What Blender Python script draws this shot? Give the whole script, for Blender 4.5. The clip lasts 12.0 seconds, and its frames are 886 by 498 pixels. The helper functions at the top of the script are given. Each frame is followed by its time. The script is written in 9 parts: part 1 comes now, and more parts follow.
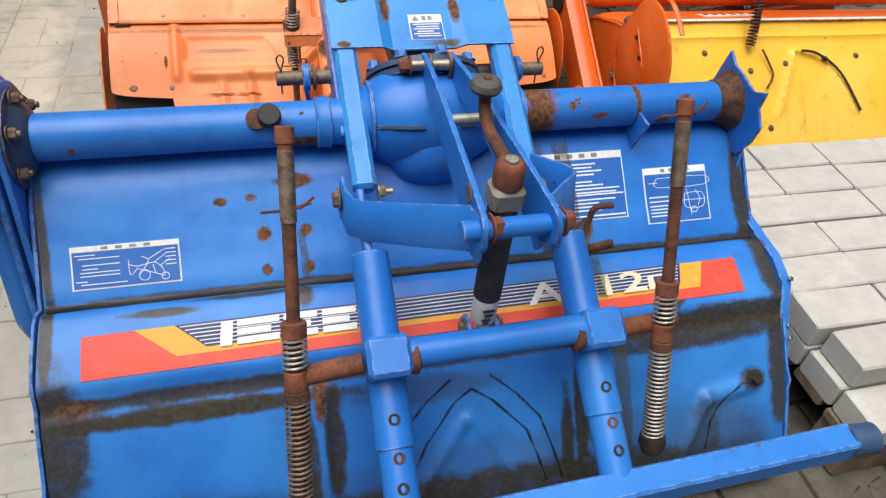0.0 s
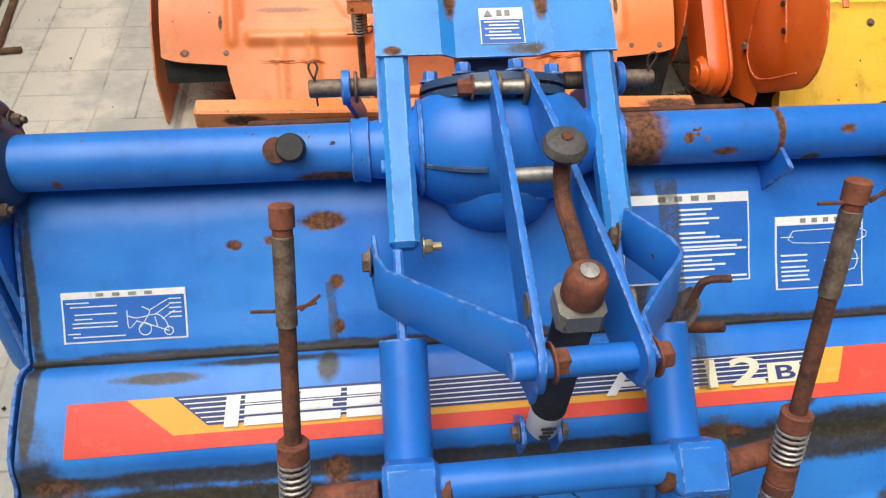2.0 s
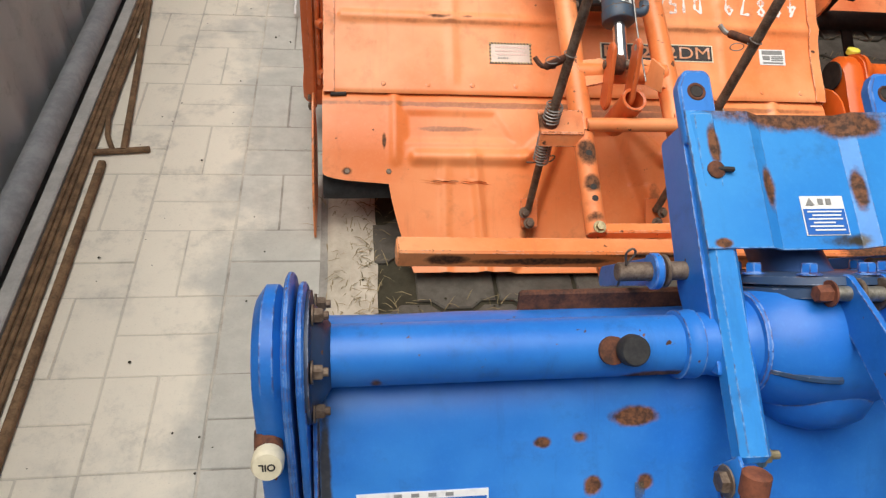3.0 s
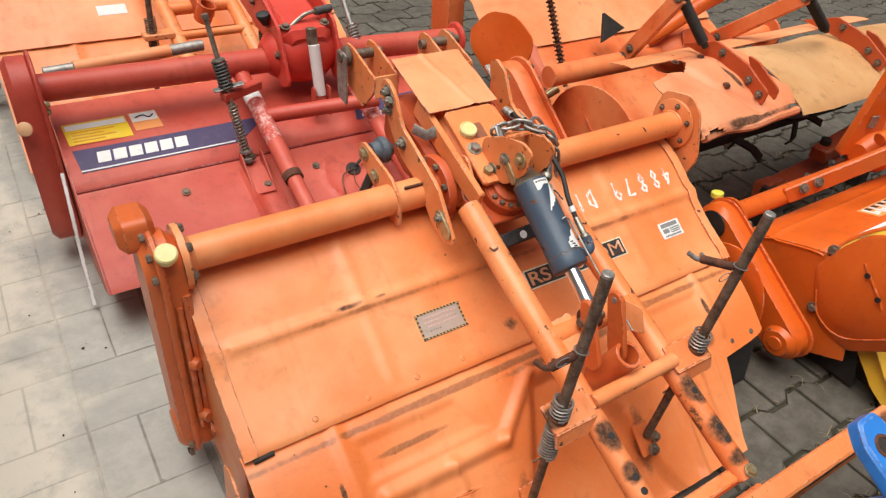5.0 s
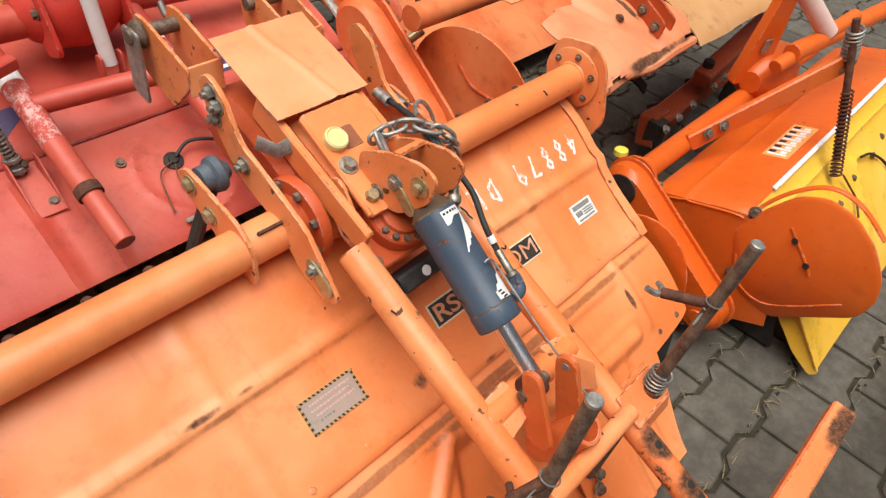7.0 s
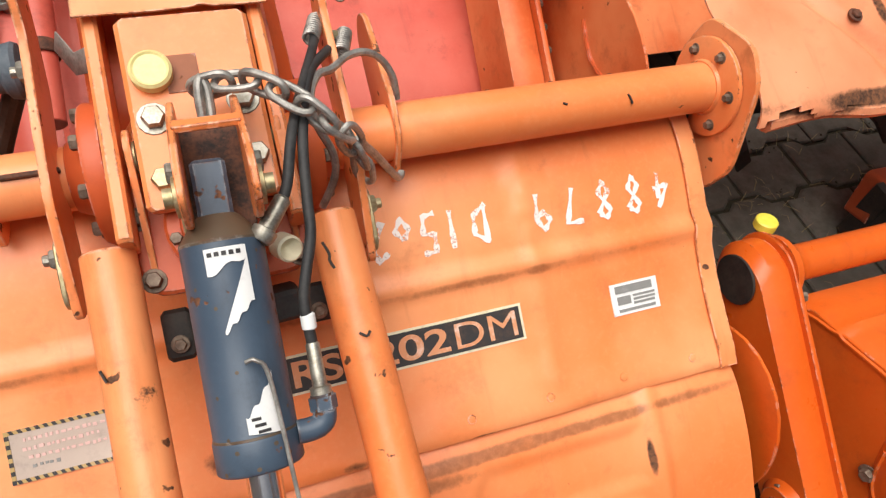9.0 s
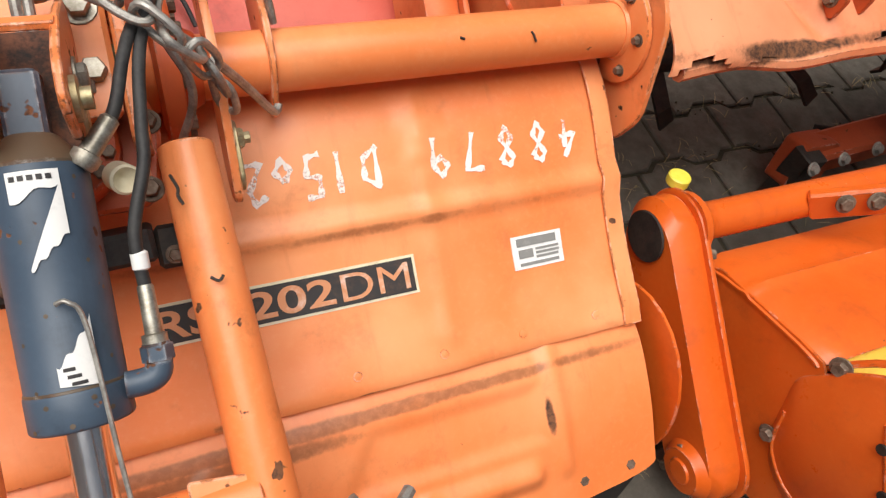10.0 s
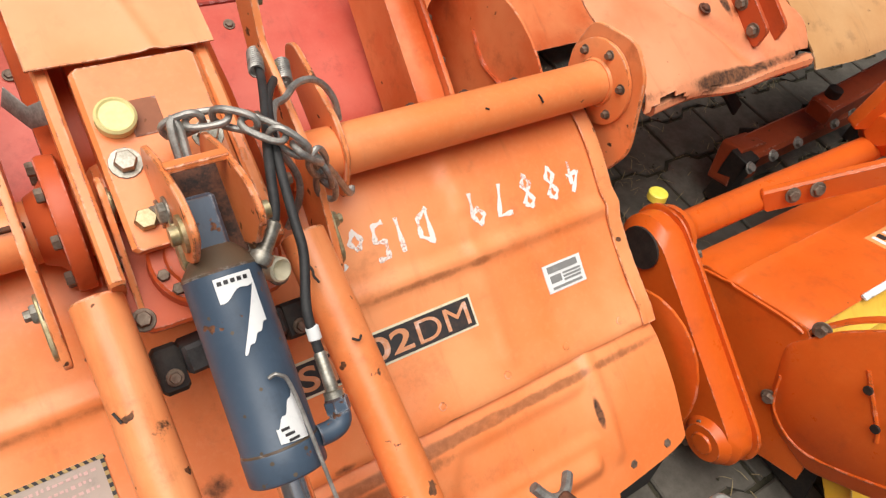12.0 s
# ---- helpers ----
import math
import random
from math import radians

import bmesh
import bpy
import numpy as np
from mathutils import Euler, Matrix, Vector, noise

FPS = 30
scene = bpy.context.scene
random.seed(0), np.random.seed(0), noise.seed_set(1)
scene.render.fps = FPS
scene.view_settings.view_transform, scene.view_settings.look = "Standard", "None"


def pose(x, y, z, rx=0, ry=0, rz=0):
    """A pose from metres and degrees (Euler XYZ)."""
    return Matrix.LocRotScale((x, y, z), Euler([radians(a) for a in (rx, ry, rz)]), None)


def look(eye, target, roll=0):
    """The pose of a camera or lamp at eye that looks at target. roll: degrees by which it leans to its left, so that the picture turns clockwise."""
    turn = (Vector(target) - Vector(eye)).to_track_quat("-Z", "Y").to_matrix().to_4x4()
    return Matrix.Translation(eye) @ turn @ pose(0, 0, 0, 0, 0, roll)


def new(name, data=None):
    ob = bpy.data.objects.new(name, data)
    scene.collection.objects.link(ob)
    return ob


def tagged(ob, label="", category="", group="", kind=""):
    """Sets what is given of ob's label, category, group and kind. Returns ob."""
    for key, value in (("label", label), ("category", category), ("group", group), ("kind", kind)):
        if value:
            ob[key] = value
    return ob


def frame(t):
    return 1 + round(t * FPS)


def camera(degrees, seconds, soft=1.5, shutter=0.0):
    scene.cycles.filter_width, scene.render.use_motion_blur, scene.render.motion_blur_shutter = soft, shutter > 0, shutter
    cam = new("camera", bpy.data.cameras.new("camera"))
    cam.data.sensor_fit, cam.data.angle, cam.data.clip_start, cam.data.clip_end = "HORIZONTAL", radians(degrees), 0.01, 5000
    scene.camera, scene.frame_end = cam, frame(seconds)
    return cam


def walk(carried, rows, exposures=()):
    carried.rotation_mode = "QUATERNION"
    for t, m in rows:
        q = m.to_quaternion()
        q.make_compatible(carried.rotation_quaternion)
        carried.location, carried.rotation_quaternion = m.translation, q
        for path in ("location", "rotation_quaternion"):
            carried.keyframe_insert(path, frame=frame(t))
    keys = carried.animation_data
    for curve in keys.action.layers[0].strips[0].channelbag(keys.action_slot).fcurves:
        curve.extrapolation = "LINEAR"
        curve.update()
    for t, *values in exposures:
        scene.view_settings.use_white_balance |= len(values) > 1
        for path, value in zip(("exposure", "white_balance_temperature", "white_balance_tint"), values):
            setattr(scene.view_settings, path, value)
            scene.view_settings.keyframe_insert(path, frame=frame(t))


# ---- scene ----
cam = camera(65.1, 12.0, soft=1.3)
PATH = [
    (0, (-0.2652, 0.1017, 1.2013), (0.1115, 1.2108, 0.1114), 7.75),
    (0.5, (-0.206, 0.2144, 1.2112), (0.2493, 1.2377, 0.0686), 7.18),
    (1, (-0.0486, 0.312, 1.1861), (0.117, 1.3422, -0.0268), 1.84),
    (1.5, (-0.021, 0.3486, 1.176), (0.1246, 1.3655, -0.0506), 2.20),
    (1.9, (-0.1116, 0.39, 1.1759), (0.0354, 1.4004, -0.0559), 3.71),
    (2, (-0.1491, 0.4068, 1.1807), (-0.004, 1.4107, -0.0567), 3.76),
    (2.5, (-0.4126, 0.4934, 1.2345), (-0.2121, 1.544, 0.0444), 3.95),
    (3, (-0.579, 0.63, 1.2274), (-0.3671, 1.7091, 0.0652), 7.68),
    (3.3, (-0.707, 0.8152, 1.1922), (-0.5013, 1.9153, 0.0487), 5.94),
    (3.5, (-0.6987, 0.9176, 1.2047), (-0.3903, 1.9779, 0.0468), 5.24),
    (3.7, (-0.7261, 0.9988, 1.2137), (-0.2648, 2.0346, 0.0848), 6.78),
    (5.3, (-0.8068, 1.2819, 1.3107), (-0.0479, 2.3152, 0.3535), 5.46),
    (5.5, (-0.796, 1.2897, 1.3069), (-0.0371, 2.3179, 0.3442), 5.12),
    (6, (-0.731, 1.3254, 1.2981), (-0.0271, 2.3566, 0.2975), 1.35),
    (6.5, (-0.6598, 1.5137, 1.2741), (0.2054, 2.3855, 0.2487), 3.61),
    (7, (-0.5892, 1.6517, 1.2547), (0.3467, 2.3286, 0.1475), 10.72),
    (7.2, (-0.5299, 1.6684, 1.2415), (0.4102, 2.3382, 0.1335), 11.64),
    (8.8, (0.0068, 1.7429, 1.0736), (0.4665, 2.6088, -0.1909), 11.55),
    (9, (0.0026, 1.7425, 1.0806), (0.4637, 2.5929, -0.1938), 12.02),
    (9.5, (0.0039, 1.7373, 1.0822), (0.4791, 2.5415, -0.2169), 16.08),
    (10, (0.0799, 1.7301, 1.0306), (0.636, 2.4842, -0.2663), 19.37),
    (10.5, (0.1137, 1.7254, 1.0156), (0.7061, 2.4596, -0.2767), 20.35),
    (11, (0.1342, 1.7329, 1.0186), (0.7663, 2.4637, -0.2567), 20.86),
    (11.5, (0.0839, 1.7305, 1.0387), (0.7442, 2.4844, -0.2086), 19.74),
    (12, (-0.1073, 1.7445, 1.1132), (0.6174, 2.485, -0.106), 16.65),
]
walk(cam, [(t, look(eye, target, roll)) for t, eye, target, roll in PATH],
     exposures=[(0.0, 0.24), (2.0, 0.24), (3.5, 0.10), (5.5, 0.22), (7.0, 0.26), (9.0, 0.27), (12.0, 0.20)])

# ---- world, sun ----
world = bpy.data.worlds.new("overcast_sky")
scene.world = world
world.use_nodes = True
wn = world.node_tree.nodes
sky = wn.new("ShaderNodeTexSky")
sky.sky_type = "NISHITA"
sky.sun_disc = False
sky.sun_elevation = radians(74)
sky.sun_rotation = radians(255)
sky.air_density, sky.dust_density, sky.ozone_density = 1.0, 6.0, 1.0
pale = wn.new("ShaderNodeHueSaturation")
pale.inputs["Saturation"].default_value = 0.45
world.node_tree.links.new(sky.outputs[0], pale.inputs["Color"])
world.node_tree.links.new(pale.outputs[0], wn["Background"].inputs[0])
wn["Background"].inputs[1].default_value = 0.046
sun = new("sun", bpy.data.lights.new("sun", "SUN"))
sun.data.energy, sun.data.angle, sun.data.color = 3.8, radians(60), (1.0, 0.955, 0.90)
sun.matrix_world = look((-0.9, 0.35, 4.0), (0, 0.6, 0))

# ---- material helpers ----
def mat_new(name):
    m = bpy.data.materials.new(name)
    m.use_nodes = True
    nt = m.node_tree
    return m, nt, nt.nodes["Principled BSDF"]


def n_noise(nt, coord, scale, detail=6.0, rough=0.6):
    n = nt.nodes.new("ShaderNodeTexNoise")
    n.inputs["Scale"].default_value = scale
    n.inputs["Detail"].default_value = detail
    n.inputs["Roughness"].default_value = rough
    nt.links.new(coord, n.inputs["Vector"])
    return n.outputs["Fac"]


def n_step(nt, value, lo, hi):
    n = nt.nodes.new("ShaderNodeMapRange")
    n.interpolation_type = "SMOOTHSTEP"
    n.inputs["From Min"].default_value, n.inputs["From Max"].default_value = lo, hi
    nt.links.new(value, n.inputs["Value"])
    return n.outputs["Result"]


def n_math(nt, op, a, b=None):
    n = nt.nodes.new("ShaderNodeMath")
    n.operation = op
    for i, v in enumerate((a, b)):
        if v is None:
            continue
        if isinstance(v, (int, float)):
            n.inputs[i].default_value = v
        else:
            nt.links.new(v, n.inputs[i])
    return n.outputs[0]


def n_mix(nt, fac, a, b):
    n = nt.nodes.new("ShaderNodeMix")
    n.data_type = "RGBA"
    for sock, v in ((n.inputs[0], fac), (n.inputs[6], a), (n.inputs[7], b)):
        if isinstance(v, (int, float)):
            sock.default_value = v
        elif isinstance(v, tuple):
            sock.default_value = (*v, 1) if len(v) == 3 else v
        else:
            nt.links.new(v, sock)
    return n.outputs[2]


def n_bump(nt, bsdf, height, strength, distance):
    n = nt.nodes.new("ShaderNodeBump")
    n.inputs["Strength"].default_value, n.inputs["Distance"].default_value = strength, distance
    nt.links.new(height, n.inputs["Height"])
    nt.links.new(n.outputs[0], bsdf.inputs["Normal"])


def n_blot(nt, coord, centre, radii, wobble):
    """A mask that is 1 inside an ellipsoid with a ragged edge."""
    sub = nt.nodes.new("ShaderNodeVectorMath")
    sub.operation = "SUBTRACT"
    nt.links.new(coord, sub.inputs[0])
    sub.inputs[1].default_value = centre
    div = nt.nodes.new("ShaderNodeVectorMath")
    div.operation = "DIVIDE"
    nt.links.new(sub.outputs[0], div.inputs[0])
    div.inputs[1].default_value = radii
    ln = nt.nodes.new("ShaderNodeVectorMath")
    ln.operation = "LENGTH"
    nt.links.new(div.outputs[0], ln.inputs[0])
    d = n_math(nt, "ADD", ln.outputs["Value"], wobble)
    return n_step(nt, d, 2.10, 1.55)


RUST_D, RUST_L = (0.050, 0.023, 0.013), (0.19, 0.075, 0.032)
GRIME = (0.030, 0.026, 0.016)


def paint(name, base, faded, rough=0.42, rust=0.3, fade=0.5, grime=0.35, rusts=(), grimes=(), chips=0.3, seed=0.0, gcol=None, gmax=1.0, worn=0.6):
    """Old sprayed paint: faded patches, fine dirt, rust specks; rusts and grimes are blots (centre, radii)."""
    m, nt, b = mat_new(name)
    tc = nt.nodes.new("ShaderNodeTexCoord")
    mp = nt.nodes.new("ShaderNodeMapping")
    mp.inputs["Location"].default_value = (seed, seed * 0.7, seed * 1.3)
    nt.links.new(tc.outputs["Object"], mp.inputs[0])
    P, raw = mp.outputs[0], tc.outputs["Object"]
    big, mid, fine = n_noise(nt, P, 3.0, 4), n_noise(nt, P, 17.0, 8, 0.7), n_noise(nt, P, 120.0, 6, 0.65)
    col = n_mix(nt, n_math(nt, "MULTIPLY", n_step(nt, big, 0.35, 0.68), fade), base, faded)
    col = n_mix(nt, n_math(nt, "MULTIPLY", n_step(nt, fine, 0.45, 0.8), 0.25), col, faded)
    dirt = n_math(nt, "MULTIPLY", n_step(nt, mid, 0.52, 0.72), grime)
    dark = tuple(c * 0.45 + 0.012 for c in base)
    col = n_mix(nt, dirt, col, dark)
    st = nt.nodes.new("ShaderNodeMapping")
    st.inputs["Scale"].default_value = (16.0, 2.2, 2.2)
    nt.links.new(P, st.inputs[0])
    streak = n_math(nt, "MULTIPLY", n_step(nt, n_noise(nt, st.outputs[0], 2.0, 7, 0.7), 0.55, 0.72), grime * 0.7)
    col = n_mix(nt, streak, col, tuple(c * 0.55 + 0.01 for c in base))
    specks = n_step(nt, n_noise(nt, P, 46.0, 3, 0.55), 0.76 - 0.07 * chips, 0.79 - 0.07 * chips)
    rmask = n_math(nt, "MAXIMUM", n_math(nt, "MULTIPLY", n_step(nt, n_noise(nt, P, 9.0, 9, 0.72), 0.72 - 0.12 * rust, 0.78 - 0.12 * rust), min(1, rust * 2)), specks)
    wob = n_math(nt, "ADD", n_math(nt, "MULTIPLY", mid, 1.5), n_math(nt, "MULTIPLY", fine, 0.20))
    for c, r, *some in grimes:
        g = n_math(nt, "MULTIPLY", n_blot(nt, raw, c, r, wob), some[0] if some else 1.0)
        col = n_mix(nt, n_math(nt, "MULTIPLY", g, n_math(nt, "MULTIPLY", n_step(nt, mid, 0.02, 0.48), gmax)), col, n_mix(nt, n_step(nt, fine, 0.4, 0.7), gcol or GRIME, tuple(c * 1.6 + 0.006 for c in (gcol or GRIME))))
    for c, r in rusts:
        rmask = n_math(nt, "MAXIMUM", rmask, n_blot(nt, raw, c, r, wob))
    rcol = n_mix(nt, n_step(nt, fine, 0.35, 0.65), RUST_D, RUST_L)
    if worn:
        bev = nt.nodes.new("ShaderNodeBevel")
        bev.samples = 4
        bev.inputs["Radius"].default_value = 0.0035
        geo = nt.nodes.new("ShaderNodeNewGeometry")
        dot = nt.nodes.new("ShaderNodeVectorMath")
        dot.operation = "DOT_PRODUCT"
        nt.links.new(bev.outputs[0], dot.inputs[0])
        nt.links.new(geo.outputs["Normal"], dot.inputs[1])
        edge = n_step(nt, dot.outputs["Value"], 0.995, 0.90)
        scuff = n_step(nt, n_noise(nt, P, 28.0, 5, 0.7), 0.62 - 0.22 * worn, 0.66 - 0.22 * worn)
        bare = n_step(nt, n_noise(nt, P, 60.0, 4, 0.6), 0.46, 0.54)
        ecol = n_mix(nt, bare, rcol, tuple(min(0.8, c * 0.6 + 0.22) for c in faded))
        col = n_mix(nt, n_math(nt, "MULTIPLY", n_math(nt, "MULTIPLY", edge, scuff), 0.9), col, ecol)
    col = n_mix(nt, rmask, col, rcol)
    nt.links.new(col, b.inputs["Base Color"])
    rg = n_math(nt, "ADD", n_math(nt, "MULTIPLY", rmask, 0.4), n_math(nt, "MULTIPLY", mid, 0.3))
    nt.links.new(n_math(nt, "ADD", rg, rough - 0.13), b.inputs["Roughness"])
    b.inputs["Specular IOR Level"].default_value = 0.42
    h = n_math(nt, "ADD", n_math(nt, "MULTIPLY", fine, 0.3), n_math(nt, "SUBTRACT", n_math(nt, "MULTIPLY", mid, 0.5), n_math(nt, "MULTIPLY", rmask, 0.6)))
    n_bump(nt, b, h, 0.25, 0.002)
    return m


def plain(name, c1, c2, rough=0.6, metal=0.0, scale=30.0, bump=0.2, dist=0.001):
    m, nt, b = mat_new(name)
    tc = nt.nodes.new("ShaderNodeTexCoord")
    P = tc.outputs["Object"]
    a, f = n_noise(nt, P, scale, 8, 0.65), n_noise(nt, P, scale * 6, 5, 0.6)
    k = n_math(nt, "ADD", n_math(nt, "MULTIPLY", a, 0.7), n_math(nt, "MULTIPLY", f, 0.3))
    nt.links.new(n_mix(nt, n_step(nt, k, 0.35, 0.65), c1, c2), b.inputs["Base Color"])
    b.inputs["Metallic"].default_value = metal
    nt.links.new(n_math(nt, "ADD", n_math(nt, "MULTIPLY", a, 0.25), rough - 0.12), b.inputs["Roughness"])
    n_bump(nt, b, k, bump, dist)
    return m


def stone(name, c1, c2, dirt, rough=0.85, vary=0.25, dusty=0.0, swept=None):
    """Pressed concrete: grain, blotches, each piece a little different."""
    m, nt, b = mat_new(name)
    geo = nt.nodes.new("ShaderNodeNewGeometry")
    oi = nt.nodes.new("ShaderNodeObjectInfo")
    P = geo.outputs["Position"]
    big, mid, fine = n_noise(nt, P, 2.2, 5), n_noise(nt, P, 21.0, 8, 0.7), n_noise(nt, P, 260.0, 4, 0.7)
    col = n_mix(nt, n_step(nt, mid, 0.3, 0.7), c1, c2)
    rnd = n_math(nt, "FRACT", n_math(nt, "ADD", oi.outputs["Random"], geo.outputs["Random Per Island"]))
    col = n_mix(nt, n_math(nt, "MULTIPLY", rnd, vary), col, dirt)
    col = n_mix(nt, n_math(nt, "MULTIPLY", n_step(nt, big, 0.45, 0.7), 0.5), col, dirt)
    if dusty:
        cover = n_noise(nt, P, 3.4, 7, 0.62)
        if swept:
            sep = nt.nodes.new("ShaderNodeSeparateXYZ")
            nt.links.new(P, sep.inputs[0])
            cover = n_math(nt, "ADD", cover, n_math(nt, "MULTIPLY", n_step(nt, sep.outputs["X"], *swept), 0.34))
            cover = n_math(nt, "SUBTRACT", cover, 0.17)
        col = n_mix(nt, n_math(nt, "MULTIPLY", n_step(nt, cover, 0.40, 0.62), dusty), col, (0.78, 0.72, 0.60))
        scuff = n_step(nt, n_noise(nt, P, 8.0, 9, 0.74), 0.50, 0.70)
        col = n_mix(nt, n_math(nt, "MULTIPLY", scuff, 0.55), col, dirt)
    col = n_mix(nt, n_math(nt, "MULTIPLY", n_step(nt, fine, 0.55, 0.8), 0.35), col, tuple(c * 0.4 for c in c1))
    nt.links.new(col, b.inputs["Base Color"])
    b.inputs["Roughness"].default_value = rough
    b.inputs["Specular IOR Level"].default_value = 0.2
    n_bump(nt, b, n_math(nt, "ADD", fine, mid), 0.35, 0.002)
    return m


def flat(name, col, rough=0.55, metal=0.0, wear=None):
    """Printed film or ink, with fine scuffs."""
    m, nt, b = mat_new(name)
    tc = nt.nodes.new("ShaderNodeTexCoord")
    f = n_noise(nt, tc.outputs["Object"], 38.0, 9, 0.75)
    w = wear or tuple(c * 0.6 + 0.03 for c in col)
    nt.links.new(n_mix(nt, n_math(nt, "MULTIPLY", n_step(nt, f, 0.5, 0.72), 0.6), col, w), b.inputs["Base Color"])
    b.inputs["Roughness"].default_value, b.inputs["Metallic"].default_value = rough, metal
    return m


def scratched(name, base, bare):
    """Paint rubbed through in fine crossing scratches."""
    m, nt, b = mat_new(name)
    tc = nt.nodes.new("ShaderNodeTexCoord")
    a, c = n_noise(nt, tc.outputs["Object"], 34.0, 9, 0.8), n_noise(nt, tc.outputs["Object"], 130.0, 6, 0.8)
    k = n_math(nt, "ADD", n_math(nt, "MULTIPLY", a, 0.55), n_math(nt, "MULTIPLY", c, 0.45))
    nt.links.new(n_mix(nt, n_math(nt, "MULTIPLY", n_step(nt, k, 0.47, 0.56), 0.85), base, bare), b.inputs["Base Color"])
    b.inputs["Roughness"].default_value = 0.6
    n_bump(nt, b, k, 0.3, 0.001)
    return m


# ---- mesh helpers ----
def chalk(name, col, cover=0.92):
    """Rubbed chalk or thin dirt: grains with gaps between them."""
    m, nt, b = mat_new(name)
    tc = nt.nodes.new("ShaderNodeTexCoord")
    f, g = n_noise(nt, tc.outputs["Object"], 300.0, 5, 0.7), n_noise(nt, tc.outputs["Object"], 32.0, 4, 0.6)
    k = n_math(nt, "ADD", n_math(nt, "MULTIPLY", f, 0.45), n_math(nt, "MULTIPLY", g, 0.55))
    nt.links.new(n_math(nt, "MULTIPLY", n_step(nt, k, 0.37, 0.51), cover), b.inputs["Alpha"])
    b.inputs["Base Color"].default_value = (*col, 1)
    b.inputs["Roughness"].default_value = 0.95
    return m


def ribbon(bm, sheet, pts, width, off, wave=0.2):
    """A drawn stroke lying on a sheet, through points (x, s)."""
    P = [Vector((x, s, 0)) for x, s in pts]
    Q = []
    for a, b in zip(P, P[1:]):
        Q += [a.lerp(b, k / 5) for k in range(5)]
    Q.append(P[-1])
    rows = []
    for i, p in enumerate(Q):
        d = (Q[min(i + 1, len(Q) - 1)] - Q[max(i - 1, 0)]).normalized()
        n = Vector((-d.y, d.x, 0)) * width * (0.5 + wave * math.sin(i * 1.3))
        rows.append([bm.verts.new(sheet.at(p.x + n.x * e, p.y + n.y * e, off)) for e in (-1, 0, 1)])
    for a, b in zip(rows, rows[1:]):
        for k in (0, 1):
            bm.faces.new((a[k], a[k + 1], b[k + 1], b[k]))
    return bm


def part(name, bm, material, parent, label="", sharp=35):
    """Links a bmesh as one mesh object under a thing or under a part."""
    me = bpy.data.meshes.new(name)
    root = parent
    while root.parent:
        root = root.parent
    bmesh.ops.translate(bm, verts=bm.verts, vec=-Vector(root["base"]))
    bmesh.ops.recalc_face_normals(bm, faces=bm.faces)
    bm.to_mesh(me)
    bm.free()
    me.shade_smooth()
    me.set_sharp_from_angle(angle=radians(sharp))
    me.materials.append(material)
    ob = new(name, me)
    ob.parent = parent
    if label:
        ob["label"] = label
    return ob


def thing(name, base, label, category, group="", kind=""):
    e = new(name)
    e.empty_display_size = 0.05
    e.location = base
    e["base"] = tuple(base)
    return tagged(e, label, category, group, kind)


def solo(name, bm, material, label, category, group="", kind="", sharp=35):
    """A thing that is a single mesh."""
    me = bpy.data.meshes.new(name)
    bmesh.ops.recalc_face_normals(bm, faces=bm.faces)
    bm.to_mesh(me)
    bm.free()
    me.shade_smooth()
    me.set_sharp_from_angle(angle=radians(sharp))
    me.materials.append(material)
    return tagged(new(name, me), label, category, group, kind)


def B():
    return bmesh.new()


def axes(d):
    d = Vector(d).normalized()
    u = d.orthogonal().normalized() if abs(d.x) < 0.99 else Vector((0, 1, 0))
    if abs(d.z) < 0.95:
        u = Vector((0, 0, 1)).cross(d).normalized()
    return d, u, d.cross(u)


def rings(bm, loops, cap0=True, cap1=True, close=True):
    rows = [[bm.verts.new(p) for p in lp] for lp in loops]
    n = len(rows[0])
    for a, b in zip(rows, rows[1:]):
        for i in range(n if close else n - 1):
            j = (i + 1) % n
            bm.faces.new((a[i], a[j], b[j], b[i]))
    if cap0:
        bm.faces.new(rows[0][::-1])
    if cap1:
        bm.faces.new(rows[-1])
    return bm


def lathe(bm, a, axis, prof, seg=20):
    """Turned shape: prof holds (distance along axis, radius)."""
    d, u, v = axes(axis)
    a = Vector(a)
    return rings(bm, [[a + d * h + (u * math.cos(k) + v * math.sin(k)) * max(r, 1e-4) for k in (2 * math.pi * i / seg for i in range(seg))] for h, r in prof])


def tube(bm, a, b, r, r2=None, seg=18, bevel=0.0015, hollow=0.0):
    a, b = Vector(a), Vector(b)
    L, r2 = (b - a).length, r if r2 is None else r2
    e = min(bevel, r * 0.3, L * 0.3)
    prof = [(0, r - e), (e, r), (L - e, r2), (L, r2 - e)]
    if hollow:
        prof = [(min(L * 0.5, 0.12), hollow * 0.98), (0.001, hollow)] + prof + [(L - 0.001, hollow), (L - min(L * 0.5, 0.12), hollow * 0.98)]
    return lathe(bm, a, b - a, prof, seg)


